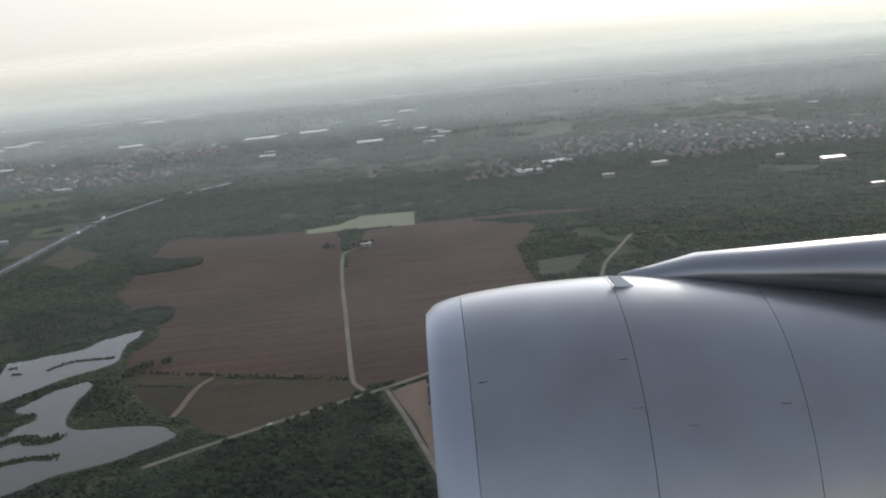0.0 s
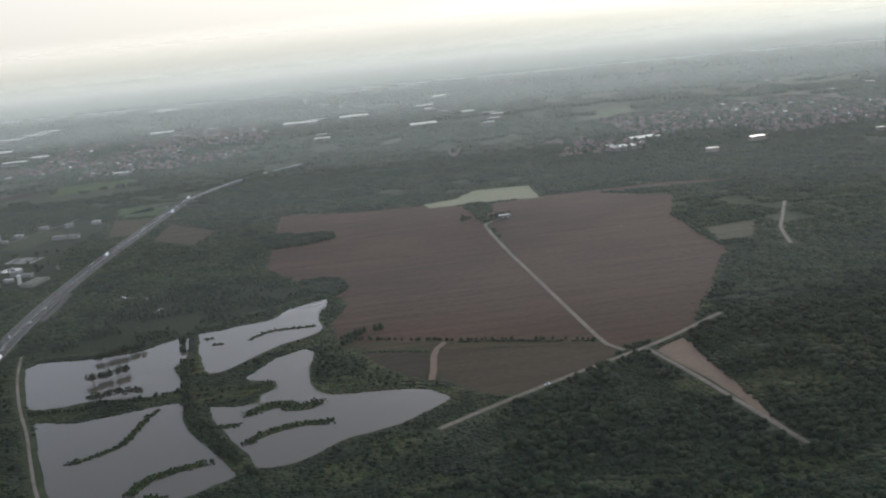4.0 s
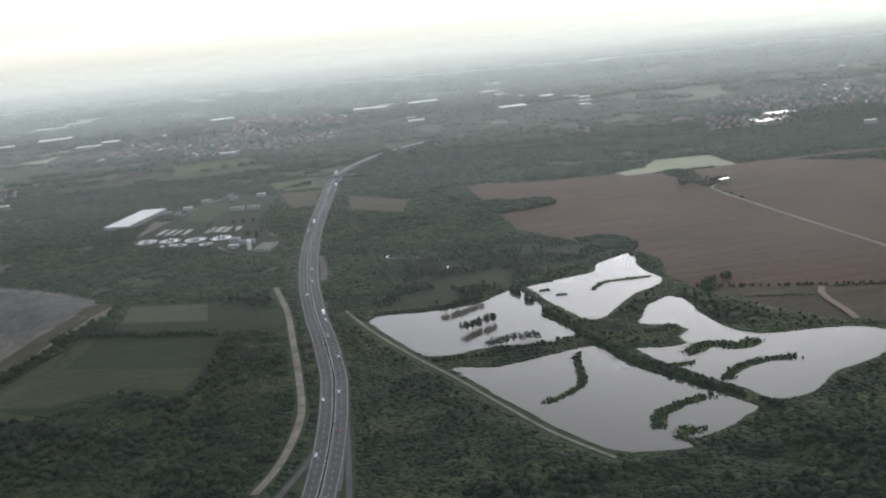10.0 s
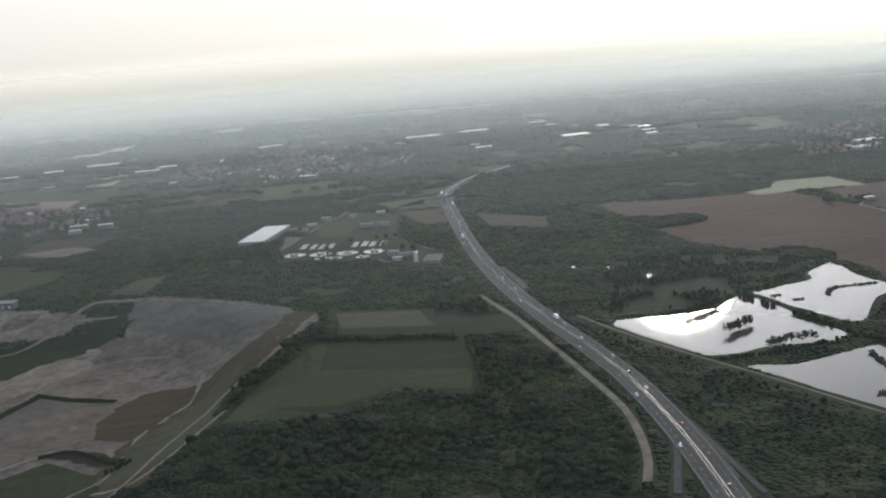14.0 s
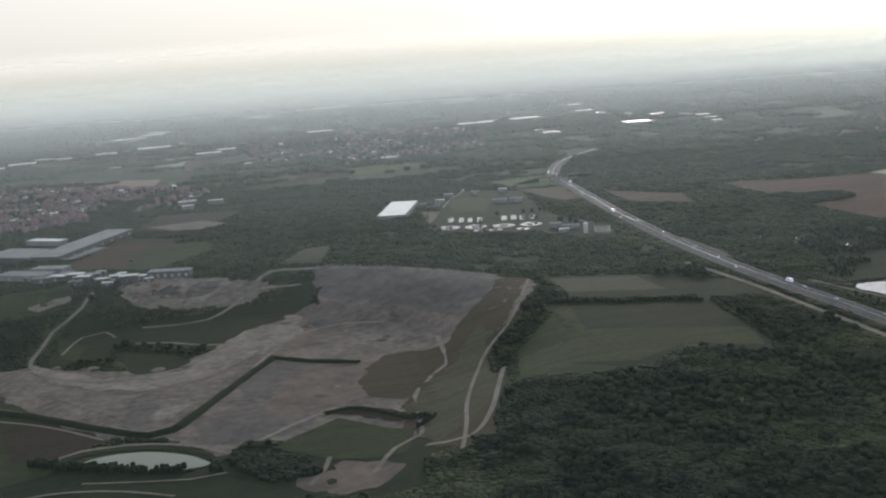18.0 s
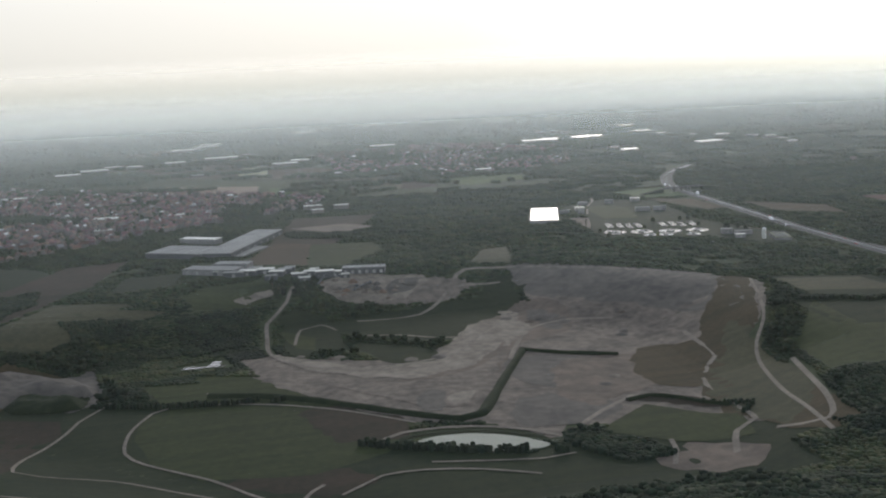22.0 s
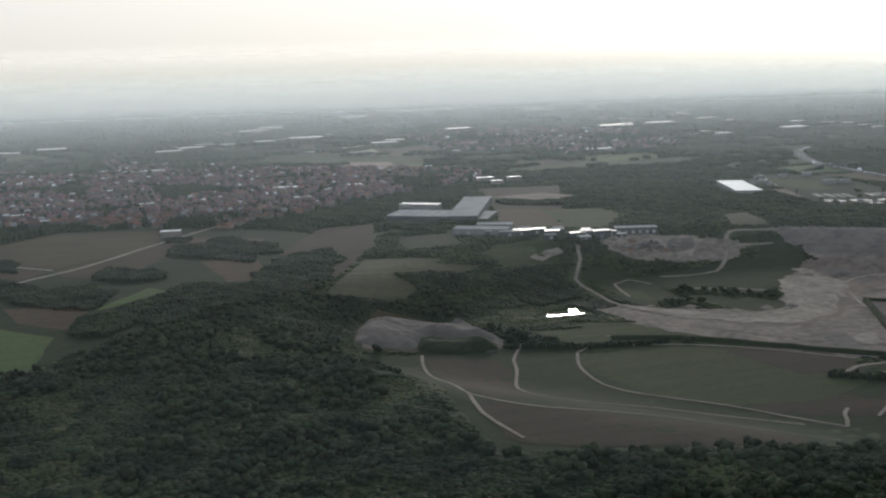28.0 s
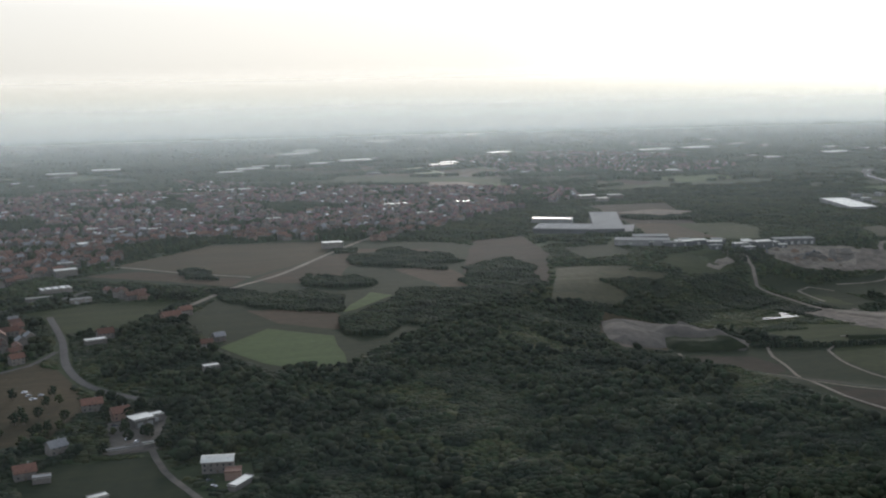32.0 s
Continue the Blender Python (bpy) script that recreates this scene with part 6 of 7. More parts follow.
spoil_bank([(-931, 671), (-924, 694), (-916, 711), (-905, 717), (-890, 713), (-871, 703), (-859, 686), (-860, 672), (-875, 675), (-889, 680), (-901, 668), (-915, 667)], 5.0, 13, M_grey, "broad grey-brown spoil bank at the wood's edge", 61)
spoil_bank([(-902, 667), (-899, 684), (-889, 687), (-873, 677), (-862, 664), (-865, 652), (-881, 653), (-896, 658)], 4.2, 10, M_dark, "green overgrown mound before the spoil bank", 64)
yard = [(-732.7, 833.3), (-675.1, 826.8), (-694.3, 798.0), (-729.7, 808.8)]
yard_rng = random.Random(31)
for i in range(26):
    u, v = yard_rng.random(), yard_rng.random()
    top = [yard[0][j] + (yard[1][j] - yard[0][j]) * u for j in (0, 1)]
    low = [yard[3][j] + (yard[2][j] - yard[3][j]) * u for j in (0, 1)]
    k = yard_rng.choice((0, 0, 1, 2, 3, 3))
    heap(top[0] + (low[0] - top[0]) * v, top[1] + (low[1] - top[1]) * v, yard_rng.uniform(1.6, 3.4), yard_rng.uniform(1.1, 2.2), (M_pale, M_grey, M_orange, M_earth)[k],
         ("small heap of pale gravel in a works yard", "small heap of dark gravel in a works yard", "small heap of orange sand in a works yard", "small heap of earth in a works yard")[k])


def conveyor(x, y, turn):
    c = new("conveyor")
    bm = boxed(-7, 7, -0.5, 0.5, -0.15, 0.15)
    bmesh.ops.rotate(bm, verts=bm.verts, cent=(0, 0, 0), matrix=Matrix.Rotation(radians(-16), 3, "Y"))
    bmesh.ops.translate(bm, verts=bm.verts, vec=(0, 0, 2.3))
    part("belt", bm, M_shade, c)
    for sx, z in ((-5, 0.8), (0, 2.2), (5, 3.6)):
        for sy in (-0.45, 0.45):
            part("leg", boxed(sx - 0.1, sx + 0.1, sy - 0.1, sy + 0.1, -0.2, z), M_shade, c)
    part("hopper", tube(bmesh.new(), 6.5, 0, 0.6, 2.6, 4.3, 12, 1.1), M_shade, c)
    return tagged(put(c, x, y, turn, 3, 6), "steel conveyor belt among gravel heaps", "conveyor", "conveyors")


for p, a in [((-708.0, 817.1), 20), ((-717.1, 816.7), -30), ((-731.1, 831.3), 60)]:
    conveyor(p[0], p[1], a)

# the farm on the brown fields
p = (-56.2, 872.4)
put(make_house(7, 5, 2.6, M_roof_red, M_wall, "farmhouse with a clay tile roof among brown fields"), p[0] - 3, p[1] + 4, 15)
put(make_shed(9, 5, 2.4, M_white, M_wall, "low farm barn with a pale roof", "barn", doors=2), p[0] + 6, p[1], 10)

# houses beside the woods at the end of the flight
MAUVE = material("worn_grey_tiles", (0.17, 0.165, 0.16), (0.11, 0.108, 0.105), grain=1.5, patch=0.1)
M_salmon = material("salmon_render_wall", (0.22, 0.145, 0.105), (0.17, 0.11, 0.085), grain=1.2, patch=0.1)
put(make_house(9.0, 6.2, 3.6, M_white, M_wall, "large pale house with a white sheet roof and salmon gable", hip=0.14), *(-1135.1, 524.5), -12, 5, 8)
put(make_shed(4.6, 4, 2.4, M_roof_red, M_salmon, "salmon-walled annex with a tile roof", "annex"), *(-1131.9, 515.9), -12)
put(make_shed(2.6, 9, 1.6, M_white, M_wall, "long narrow outbuilding with a white roof", "outbuilding"), *(-1130.9, 508.5), -42, 4)
put(make_shed(7, 7, 2.8, M_white, M_wall, "pale-roofed workshop by the lane", "workshop", doors=2), *(-1153.9, 579.2), 20)
put(make_shed(6, 3.5, 2.4, M_white, M_wall, "white-roofed garage beside the workshop", "garage", doors=1), *(-1149.6, 582.3), 20)
put(make_house(6, 4.5, 2.8, M_roof_red, M_salmon, "small house with an orange wall and tile roof"), *(-1160.2, 588.9), 15)
put(make_house(7, 4.5, 2.8, M_roof_red, M_wall, "house with a red tile roof among trees"), *(-1169.2, 603.7), 5)
put(make_house(5.5, 4.5, 2.8, MAUVE, M_wall, "pale house with a grey roof among trees"), *(-1180.5, 558.3), 25)
put(make_shed(12, 2.2, 1.3, M_roof_grey, M_wall, "long low row of garden sheds", "garden_shed"), *(-1160.9, 552.0), 8)
put(make_shed(9, 1.6, 1.3, M_white, M_wall, "long low row of pale sheds", "garden_shed"), *(-1155.6, 554.0), 8)
put(make_house(6, 4.5, 2.6, M_roof_red, M_wall, "house with a tile roof beside gardens"), *(-1189.1, 538.1), 10)
put(make_shed(5, 3, 1.8, M_roof_grey, M_wall, "small grey garden shed with flat roof", "garden_shed"), *(-1184.3, 532.6), 0)
put(make_shed(6, 4, 2.5, M_white, M_wall, "white-roofed shed in the woods", "garden_shed"), *(-1123.0, 642.7), 10)
put(make_shed(9, 5, 2.4, M_white, M_wall, "pale-roofed hall behind meadows", "warehouse"), *(-1165.7, 711.7), 12)
put(make_house(7, 5, 3, M_roof_red, M_wall, "red-roofed house behind a white shed"), *(-1161.2, 722.1), 12)
put(make_shed(5, 3, 2, M_white, M_wall, "white shed at the garden's edge", "garden_shed"), *(-1169.3, 509.8), 20)
put(make_house(9, 5, 3, M_roof_red, M_salmon, "long red-roofed farmhouse by the road"), *(-1129.6, 750.3), 18)
put(make_house(6, 4.5, 3, M_roof_red, M_wall, "red-roofed house by the straight road"), *(-1121.6, 761.7), 18)
put(make_house(5, 4, 2.6, MAUVE, M_wall, "small grey-roofed house by the wood"), *(-1113.3, 695.8), 18)
put(make_house(5, 4, 2.6, M_roof_red, M_wall, "small red-roofed house by the wood"), *(-1119.8, 684.2), 0)
put(make_shed(16, 9, 3, M_white, M_wall, "white-roofed market garden hall", "warehouse", lights=4), *(-1184.2, 854.7), 15)
put(make_shed(14, 3, 2, M_white, M_wall, "long narrow white glasshouse roof", "greenhouse"), *(-1192.8, 832.8), 5)
put(make_shed(11, 4, 2.5, M_roof_grey, M_wall, "grey-roofed farm shed beside gardens", "barn", doors=2), *(-1171.0, 817.4), 12)

# ---- towns ----
TOWN = [(-1247, 1443), (-1174, 1545), (-1076, 1440), (-977, 1440), (-890, 1430), (-805, 1380), (-714, 1326), (-669, 1248), (-695, 1188), (-769, 1139), (-813, 1110), (-855, 1070), (-888, 1041), (-953.6, 980.4), (-990.1, 989.0), (-1034, 1026), (-1067, 1029), (-1100.2, 990.7), (-1140.2, 961.7), (-1166.3, 916.3), (-1198.9, 898.3), (-1216.6, 875.8)]
EDGE = [(-1211.0, 772.7), (-1195.3, 765.6), (-1190.8, 684.4), (-1205.8, 675.6)]
ROW = [(-1158.7, 838.9), (-1125.3, 832.7), (-1119.8, 793.6), (-1143.7, 783.0)]
SHARED = []


def town_forms():
    out = []
    for w, d, h, roof, wall, label in ((4.6, 3.8, 2.7, M_roof_red, M_wall, "cream town house with a red tile roof"), (5.6, 4.2, 3.0, M_roof_red, M_wall, "broad town house with a red tile roof"), (6.2, 3.6, 2.8, M_roof_red, M_salmon, "salmon town house with a tile roof"),
                                       (4.4, 4.4, 3.8, MAUVE, M_wall, "tall pale house with a grey roof"), (7.5, 4.4, 4.0, M_roof_red, M_wall, "block of flats with a tile roof")):
        out.append((make_house(w, d, h, roof, wall, label, group="town houses"), w))
    return out


def houses_stuff(name, x, y, w, label, seed, flat=False):
    """Many far small houses in one mesh: walls and pitched roofs."""
    rng = np.random.RandomState(seed)
    n = len(x)
    a = rng.rand(n) * math.pi
    ww, d, h = w * (0.8 + 0.5 * rng.rand(n)), w * (0.65 + 0.2 * rng.rand(n)), 2.4 + 1.6 * rng.rand(n)
    r = h + (0.05 if flat else 0.4) * d
    c, s = np.cos(a), np.sin(a)
    corner = [(-.5, -.5, 0), (.5, -.5, 0), (.5, .5, 0), (-.5, .5, 0), (-.5, -.5, 1), (.5, -.5, 1), (.5, .5, 1), (-.5, .5, 1), (-.5, 0, 2), (.5, 0, 2)]
    v = np.zeros((n, 10, 3))
    for k, (u, t, z) in enumerate(corner):
        v[:, k, 0] = x + c * u * ww - s * t * d
        v[:, k, 1] = y + s * u * ww + c * t * d
        v[:, k, 2] = (0, h, r)[z] if z == 0 else (h if z == 1 else r)
    quads = np.array([(0, 1, 5, 4), (1, 2, 6, 5), (2, 3, 7, 6), (3, 0, 4, 7), (4, 5, 9, 8), (6, 7, 8, 9), (4, 8, 7, 7), (5, 6, 9, 9)])
    tri = []
    mat = []
    for q, m in zip(quads, (0, 0, 0, 0, 1, 1, 0, 0)):
        tri.append((q[0], q[1], q[2]))
        mat.append(m)
        if q[3] != q[2]:
            tri.append((q[0], q[2], q[3]))
            mat.append(m)
    tri = np.array(tri)
    f = (tri[None] + (np.arange(n) * 10)[:, None, None]).reshape(-1, 3)
    pick = (rng.rand(n) < (0.9 if flat else 0.06)).astype(int)
    idx = np.where(np.array(mat)[None] == 1, 1 + pick[:, None], 0).reshape(-1)
    ob = new(name, raw_mesh(name, v.reshape(-1, 3), f, [M_wall_far, M_roof_far, M_pale_far], False, idx))
    return tagged(ob, label, "houses", kind="stuff")


M_wall_far = material("far_render_walls", (0.115, 0.098, 0.086), (0.068, 0.060, 0.054), grain=0.3, patch=0.02, rnd=-0.3)
M_roof_far = material("far_tile_roofs", (0.122, 0.062, 0.046), (0.066, 0.040, 0.033), grain=0.3, patch=0.02, rnd=-0.35)
M_pale_far = material("far_pale_roofs", (0.36, 0.35, 0.33), (0.20, 0.195, 0.185), grain=0.3, patch=0.02, rnd=-0.4, rough=0.8, spec=0.1)


def town():
    forms = town_forms()
    x, y = jitter_grid(-1900, -300, 600, 2000, 8.0, 21)
    rng = np.random.RandomState(4)
    ok = inside(x, y, TOWN) | inside(x, y, EDGE) | inside(x, y, ROW)
    ok &= free(x, y, 3.0) & (rng.rand(len(x)) < 0.75) & (smooth_noise(x, y, 45, 31) > 0.27)
    x, y = x[ok], y[ok]
    far = np.hypot(x + 1172, y - 207)
    order = np.argsort(far)
    x, y = x[order], y[order]
    near = 280
    used = set()
    for i in range(min(near, len(x))):
        k = rng.randint(0, 5) if rng.rand() < 0.8 else rng.randint(0, 2)
        ob, w = forms[k]
        m = pose(x[i], y[i], 0, 0, 0, 20 + 90 * rng.randint(0, 2) + rng.uniform(-12, 12))
        if k in used:
            copy_thing(ob, m)
        else:
            used.add(k)
            ob.matrix_basis = m
    houses_stuff("town_houses", x[near:], y[near:], 4.8, "crowded red-roofed houses of a small town", 5)
    TAKEN.append(("dots", list(zip(x.tolist(), y.tolist())), 3.6))


town()


def far_towns():
    areas = [[(-624, 1532), (-616, 1816), (-444, 1882), (-331, 1843), (-293, 1589), (-348, 1422), (-452, 1409), (-542, 1411)], [(44, 1145), (145, 1418), (272, 1417), (411, 1345), (231.3, 999.1), (151, 1013), (125, 1087)], [(177, 1148), (237, 1419), (386, 1448), (528, 1229), (427.8, 997.2), (358, 1073), (233, 1029)],
             [(-1071, 1469), (-1051, 1627), (-976, 1519), (-885, 1446), (-897, 1362), (-1003, 1387)], [(-558, 1455), (-425, 1723), (-269, 1708), (-424, 1467)]]
    x, y = jitter_grid(-2400, 1400, 1150, 2900, 10.5, 22)
    ok = np.zeros(len(x), bool)
    for a in areas:
        ok |= inside(x, y, a)
    ok &= (smooth_noise(x, y, 60, 33) > 0.3) & free(x, y, 2)
    houses_stuff("distant_town", x[ok], y[ok], 5.2, "distant red-roofed town in haze", 6)
    for a in areas:
        SHARED.append(a)
    rng = np.random.RandomState(9)
    x, y = rng.uniform(-2300, 1200, 1100), rng.uniform(1350, 2800, 1100)
    ok = (smooth_noise(x, y, 190, 35) > 0.55) & (smooth_noise(x, y, 60, 36) > 0.4) & free(x, y, 3.0)
    houses_stuff("distant_sheds", x[ok], y[ok], 13, "distant pale-roofed sheds scattered over the plain", 7, True)


far_towns()

FAR_HALLS = [(-15, 2043, 23), (-50, 1888, 29), (-48, 1812, 15), (-69, 1602, 38), (6, 1708, 19), (42, 1624, 18), (30, 1572, 18), (17, 1525, 16), (-257, 1816, 55), (-234, 1837, 22), (-216, 1603, 13), (-214, 1554, 22),
             (107, 1176, 10), (116, 1161, 25), (187, 1080, 12), (-306, 1744, 12), (400, 1042, 22), (364, 1090, 8), (249, 1125, 16), (153, 1211, 32), (380, 893, 11), (-170, 1832, 47), (-225, 1840, 19), (-670, 1167, 14), (-696, 1177, 17), (-695, 1145, 11),
             (-1042, 1455, 20), (-1020, 1432, 19), (-1112, 1105, 10), (-1159, 1128, 9), (-1142, 1118, 9), (-1087, 1061, 11), (-1180, 1245, 10), (-1160, 1039, 22), (-1179, 945, 10), (-1179, 916, 13), (-822, 1183, 14), (-883, 1112, 15), (-1012, 1132, 12), (-1000, 962, 14), (-886, 1193, 22),
             (-968, 1713, 33), (-936, 1761, 38), (-913, 1807, 25), (-883, 1790, 22), (-825, 1819, 29), (-757, 1860, 50), (-808, 2088, 52), (-774, 2147, 45), (-675, 1683, 35), (-650, 1724, 26), (-1000, 1432, 30),
             (-568, 2412, 53), (-496, 1911, 40), (-416, 2564, 55), (-325, 2590, 80), (-1187, 1814, 40), (-1127, 1860, 40), (-764, 2201, 40), (-468, 1415, 30)]
for x, y, w in FAR_HALLS:
    d = min(24.0, w * (0.40 + 0.3 * random.random()))
    ob = make_shed(w, d, 4.0, M_white, M_wall, "distant industrial hall with a bright white roof", group="distant white halls")
    put(ob, x, y, random.uniform(-8, 12), d / 2 + 2, w / 2)


# ---- the airliner's engine and wing, where they are as the flight begins ----
def nacelle():
    eye = Vector((0.0, 0.0, 182.2))
    turn = pose(0, 0, 0, ROWS[0][4], ROWS[0][5], ROWS[0][6]).to_3x3()

    def seen(u, v, depth):
        """A place in the engine's own lay-out: across, down and away from the eye, in metres."""
        return eye + turn @ Vector((u, -v, -depth))
    skin = material("pale_blue_grey_aircraft_paint", (0.185, 0.184, 0.188), (0.145, 0.144, 0.148), rough=0.3, metal=0.8, grain=2.0, patch=0.7, spec=0.5)
    lipm = material("polished_inlet_lip", (0.225, 0.23, 0.25), (0.185, 0.19, 0.205), rough=0.36, metal=0.8, grain=3, patch=0.5)
    dark = material("panel_gap_dark", (0.16, 0.16, 0.17), (0.12, 0.12, 0.13), rough=0.7)
    jet = new("jet_engine")
    tagged(jet, "pale blue-grey airliner engine cowling hung under a wing", "jet engine")
    start, axis = seen(0.0, 1.47, 6.3), (seen(3.12, 1.19, 6.31) - seen(0.0, 1.47, 6.3)).normalized()
    side = axis.cross(Vector((0, 0, 1))).normalized()
    up = side.cross(axis).normalized()
    prof = [(0.0, 1.10), (0.01, 1.12), (0.05, 1.145), (0.12, 1.17), (0.21, 1.19), (0.35, 1.205), (0.55, 1.22), (0.8, 1.225), (1.05, 1.225), (1.4, 1.20), (1.8, 1.15), (2.2, 1.08), (2.7, 0.98), (3.3, 0.86)]

    def radius(s):
        for (a, ra), (b, rb) in zip(prof, prof[1:]):
            if s <= b:
                return ra + (rb - ra) * (s - a) / (b - a)
        return prof[-1][1]

    def band(name, s0, s1, mat, label="", inset=0.0):
        bm = bmesh.new()
        n, k = 72, max(3, int((s1 - s0) / 0.05))
        rows = []
        for i in range(k + 1):
            s = s0 + (s1 - s0) * i / k
            r = radius(s) - inset - (0.002 if i in (0, k) else 0)
            rows.append([bm.verts.new(start + axis * s + (side * math.cos(j * math.tau / n) + up * math.sin(j * math.tau / n)) * r) for j in range(n)])
        for a, b in zip(rows, rows[1:]):
            for j in range(n):
                bm.faces.new((a[j], b[j], b[(j + 1) % n], a[(j + 1) % n]))
        bmesh.ops.recalc_face_normals(bm, faces=bm.faces)
        bm.normal_update()
        bmesh.ops.solidify(bm, geom=bm.faces[:], thickness=0.02)
        bmesh.ops.recalc_face_normals(bm, faces=bm.faces)
        bm.normal_update()
        for e in bm.edges:
            e.smooth = len(e.link_faces) == 2 and e.calc_face_angle() < 0.7
        return part(name, bm, mat, jet, label, True)
    band("inlet_lip", 0.0, 0.20, lipm, "smooth metal inlet lip")
    band("inlet_cowl", 0.203, 1.03, skin)
    band("fan_cowl", 1.033, 1.82, skin)
    band("rear_cowl", 1.823, 3.3, skin)
    band("inner_sleeve", 0.02, 3.28, dark, "dark gap between cowl panels", 0.06)
    for s, deg in ((0.27, 54), (0.97, 56), (1.0, 43), (1.25, 38), (1.72, 42)):
        a, bm = radians(deg), bmesh.new()
        out = side * math.cos(a) + up * math.sin(a)
        turned = Matrix((axis, out, axis.cross(out))).transposed().to_4x4()
        turned.translation = start + axis * s + out * (radius(s) + 0.001)
        bmesh.ops.create_cube(bm, size=1.0, matrix=turned @ Matrix.Diagonal((0.05, 0.006, 0.009, 1)))
        part("latch", bm, dark, jet, "small dark cowl latch")
    # pylon: a rounded beam rising from the cowl to the wing
    bm = bmesh.new()
    rows = []
    for u, top, bot, depth, half in ((1.02, 0.14, 0.22, 6.35, 0.02), (1.2, 0.095, 0.23, 6.33, 0.12), (1.45, 0.02, 0.24, 6.3, 0.20), (1.75, -0.01, 0.26, 6.25, 0.24), (2.4, -0.075, 0.30, 6.2, 0.28), (3.2, -0.15, 0.34, 6.15, 0.30)):
        c, h = (top + bot) / 2, (bot - top) / 2
        rows.append([bm.verts.new(seen(u, c - h * math.sin(j * math.tau / 20), depth - half * math.cos(j * math.tau / 20))) for j in range(20)])
    for a, b in zip(rows, rows[1:]):
        for j in range(20):
            bm.faces.new((a[j], b[j], b[(j + 1) % 20], a[(j + 1) % 20]))
    bm.faces.new(rows[0])
    bm.faces.new(rows[-1])
    bmesh.ops.recalc_face_normals(bm, faces=bm.faces)
    part("pylon", bm, skin, jet, "", True)
    bm = bmesh.new()
    v = [bm.verts.new(seen(*p)) for p in ((0.90, 0.15, 6.0), (0.97, 0.155, 6.0), (1.06, 0.22, 5.98), (0.96, 0.225, 5.98))]
    f = bm.faces.new(v)
    bm.normal_update()
    bmesh.ops.solidify(bm, geom=[f], thickness=0.02)
    part("strake_fairing", bm, material("white_paint_mark", (0.45, 0.44, 0.43), (0.35, 0.34, 0.33), rough=0.4), jet, "small white fairing at the pylon's foot")
    return jet


nacelle()


# ---- single trees ----
def make_tree(seed, h, w, leaf, label, slim=False):
    rng = random.Random(seed)
    t = new("tree")
    bm = tube(bmesh.new(), 0, 0, h * 0.035, -0.2, h * 0.55, 8, h * 0.018)
    part("trunk", bm, M_trunk, t)
    for i in range(4):
        a = i * math.tau / 4 + rng.uniform(-0.4, 0.4)
        bm = tube(bmesh.new(), 0, 0, h * 0.016, 0, h * 0.34, 6, h * 0.007)
        bmesh.ops.transform(bm, matrix=Matrix.Translation((0, 0, h * (0.3 + 0.06 * i))) @ Matrix.Rotation(a, 4, "Z") @ Matrix.Rotation(radians(20 if slim else 48), 4, "Y"), verts=bm.verts)
        part("limb", bm, M_trunk, t)
    bm = bmesh.new()
    for i in range(34):
        a, k = rng.uniform(0, math.tau), rng.random() ** 0.5
        z = rng.uniform(0.28, 0.95) * h
        spread = w * 0.5 * math.sin(min(1.0, (z / h - 0.18) / 0.8) * math.pi) ** 0.6 if not slim else w * 0.4
        r = w * rng.uniform(0.09, 0.17)
        c = Vector((k * spread * math.cos(a), k * spread * math.sin(a), z))
        for v in bmesh.ops.create_icosphere(bm, subdivisions=1, radius=r)["verts"]:
            v.co = c + Vector((v.co.x, v.co.y, v.co.z * 0.85)) * rng.uniform(0.7, 1.3)
    part("crown", bm, leaf, t, smooth=True)
    return tagged(t, label, "tree", "single trees")


def single_trees():
    forms = [make_tree(1, 4.6, 3.6, M_leaf, "dark green broadleaf tree with a rounded crown"), make_tree(2, 3.8, 3.4, M_leaf_light, "light green broadleaf tree with an uneven crown"),
             make_tree(3, 6.5, 1.9, M_leaf, "tall slim dark poplar tree", True), make_tree(4, 2.6, 2.8, M_leaf_light, "low round bush of light leaves")]
    rng = np.random.RandomState(12)
    spots = []
    for cx, cy, sx, sy, n, kinds in TREE_SPOTS:
        for i in range(n):
            spots.append((cx + rng.uniform(-sx, sx), cy + rng.uniform(-sy, sy), kinds[rng.randint(len(kinds))]))
    xs, ys = np.array([s[0] for s in spots]), np.array([s[1] for s in spots])
    ok = free_of_built(xs, ys)
    used = set()
    for (x, y, k), good in zip(spots, ok):
        if not good:
            continue
        m = pose(x, y, gz(x, y) + 0.1, 0, 0, rng.uniform(0, 360))
        if k in used:
            copy_thing(forms[k], m)
        else:
            used.add(k)
            forms[k].matrix_basis = m
    for k, f in enumerate(forms):
        if k not in used:
            f.matrix_basis = pose(-60 + 5 * k, 925, 0)


def free_of_built(x, y):
    ok = np.ones(len(x), bool)
    for kind, pts, m in TAKEN:
        if kind == "line":
            ok &= line_distance(x, y, pts) > m - 0.5
    return ok


hx, hy = (-1160.2, 571.7)
wx, wy = (-752.8, 825.6)
fx, fy = (-65.8, 878.1)
mx, my = (-278.4, 696.9)
gx, gy = (-1185.1, 588.7)
TREE_SPOTS = [(hx, hy, 28, 22, 40, (0, 1, 3)), (wx, wy, 12, 10, 14, (2, 2, 0)), (fx, fy, 22, 6, 14, (0, 0, 1)), (mx, my, 60, 25, 26, (1, 3)), (gx, gy, 25, 40, 30, (0, 1, 3)), (-470, 905, 60, 40, 26, (0, 1, 2))]
single_trees()

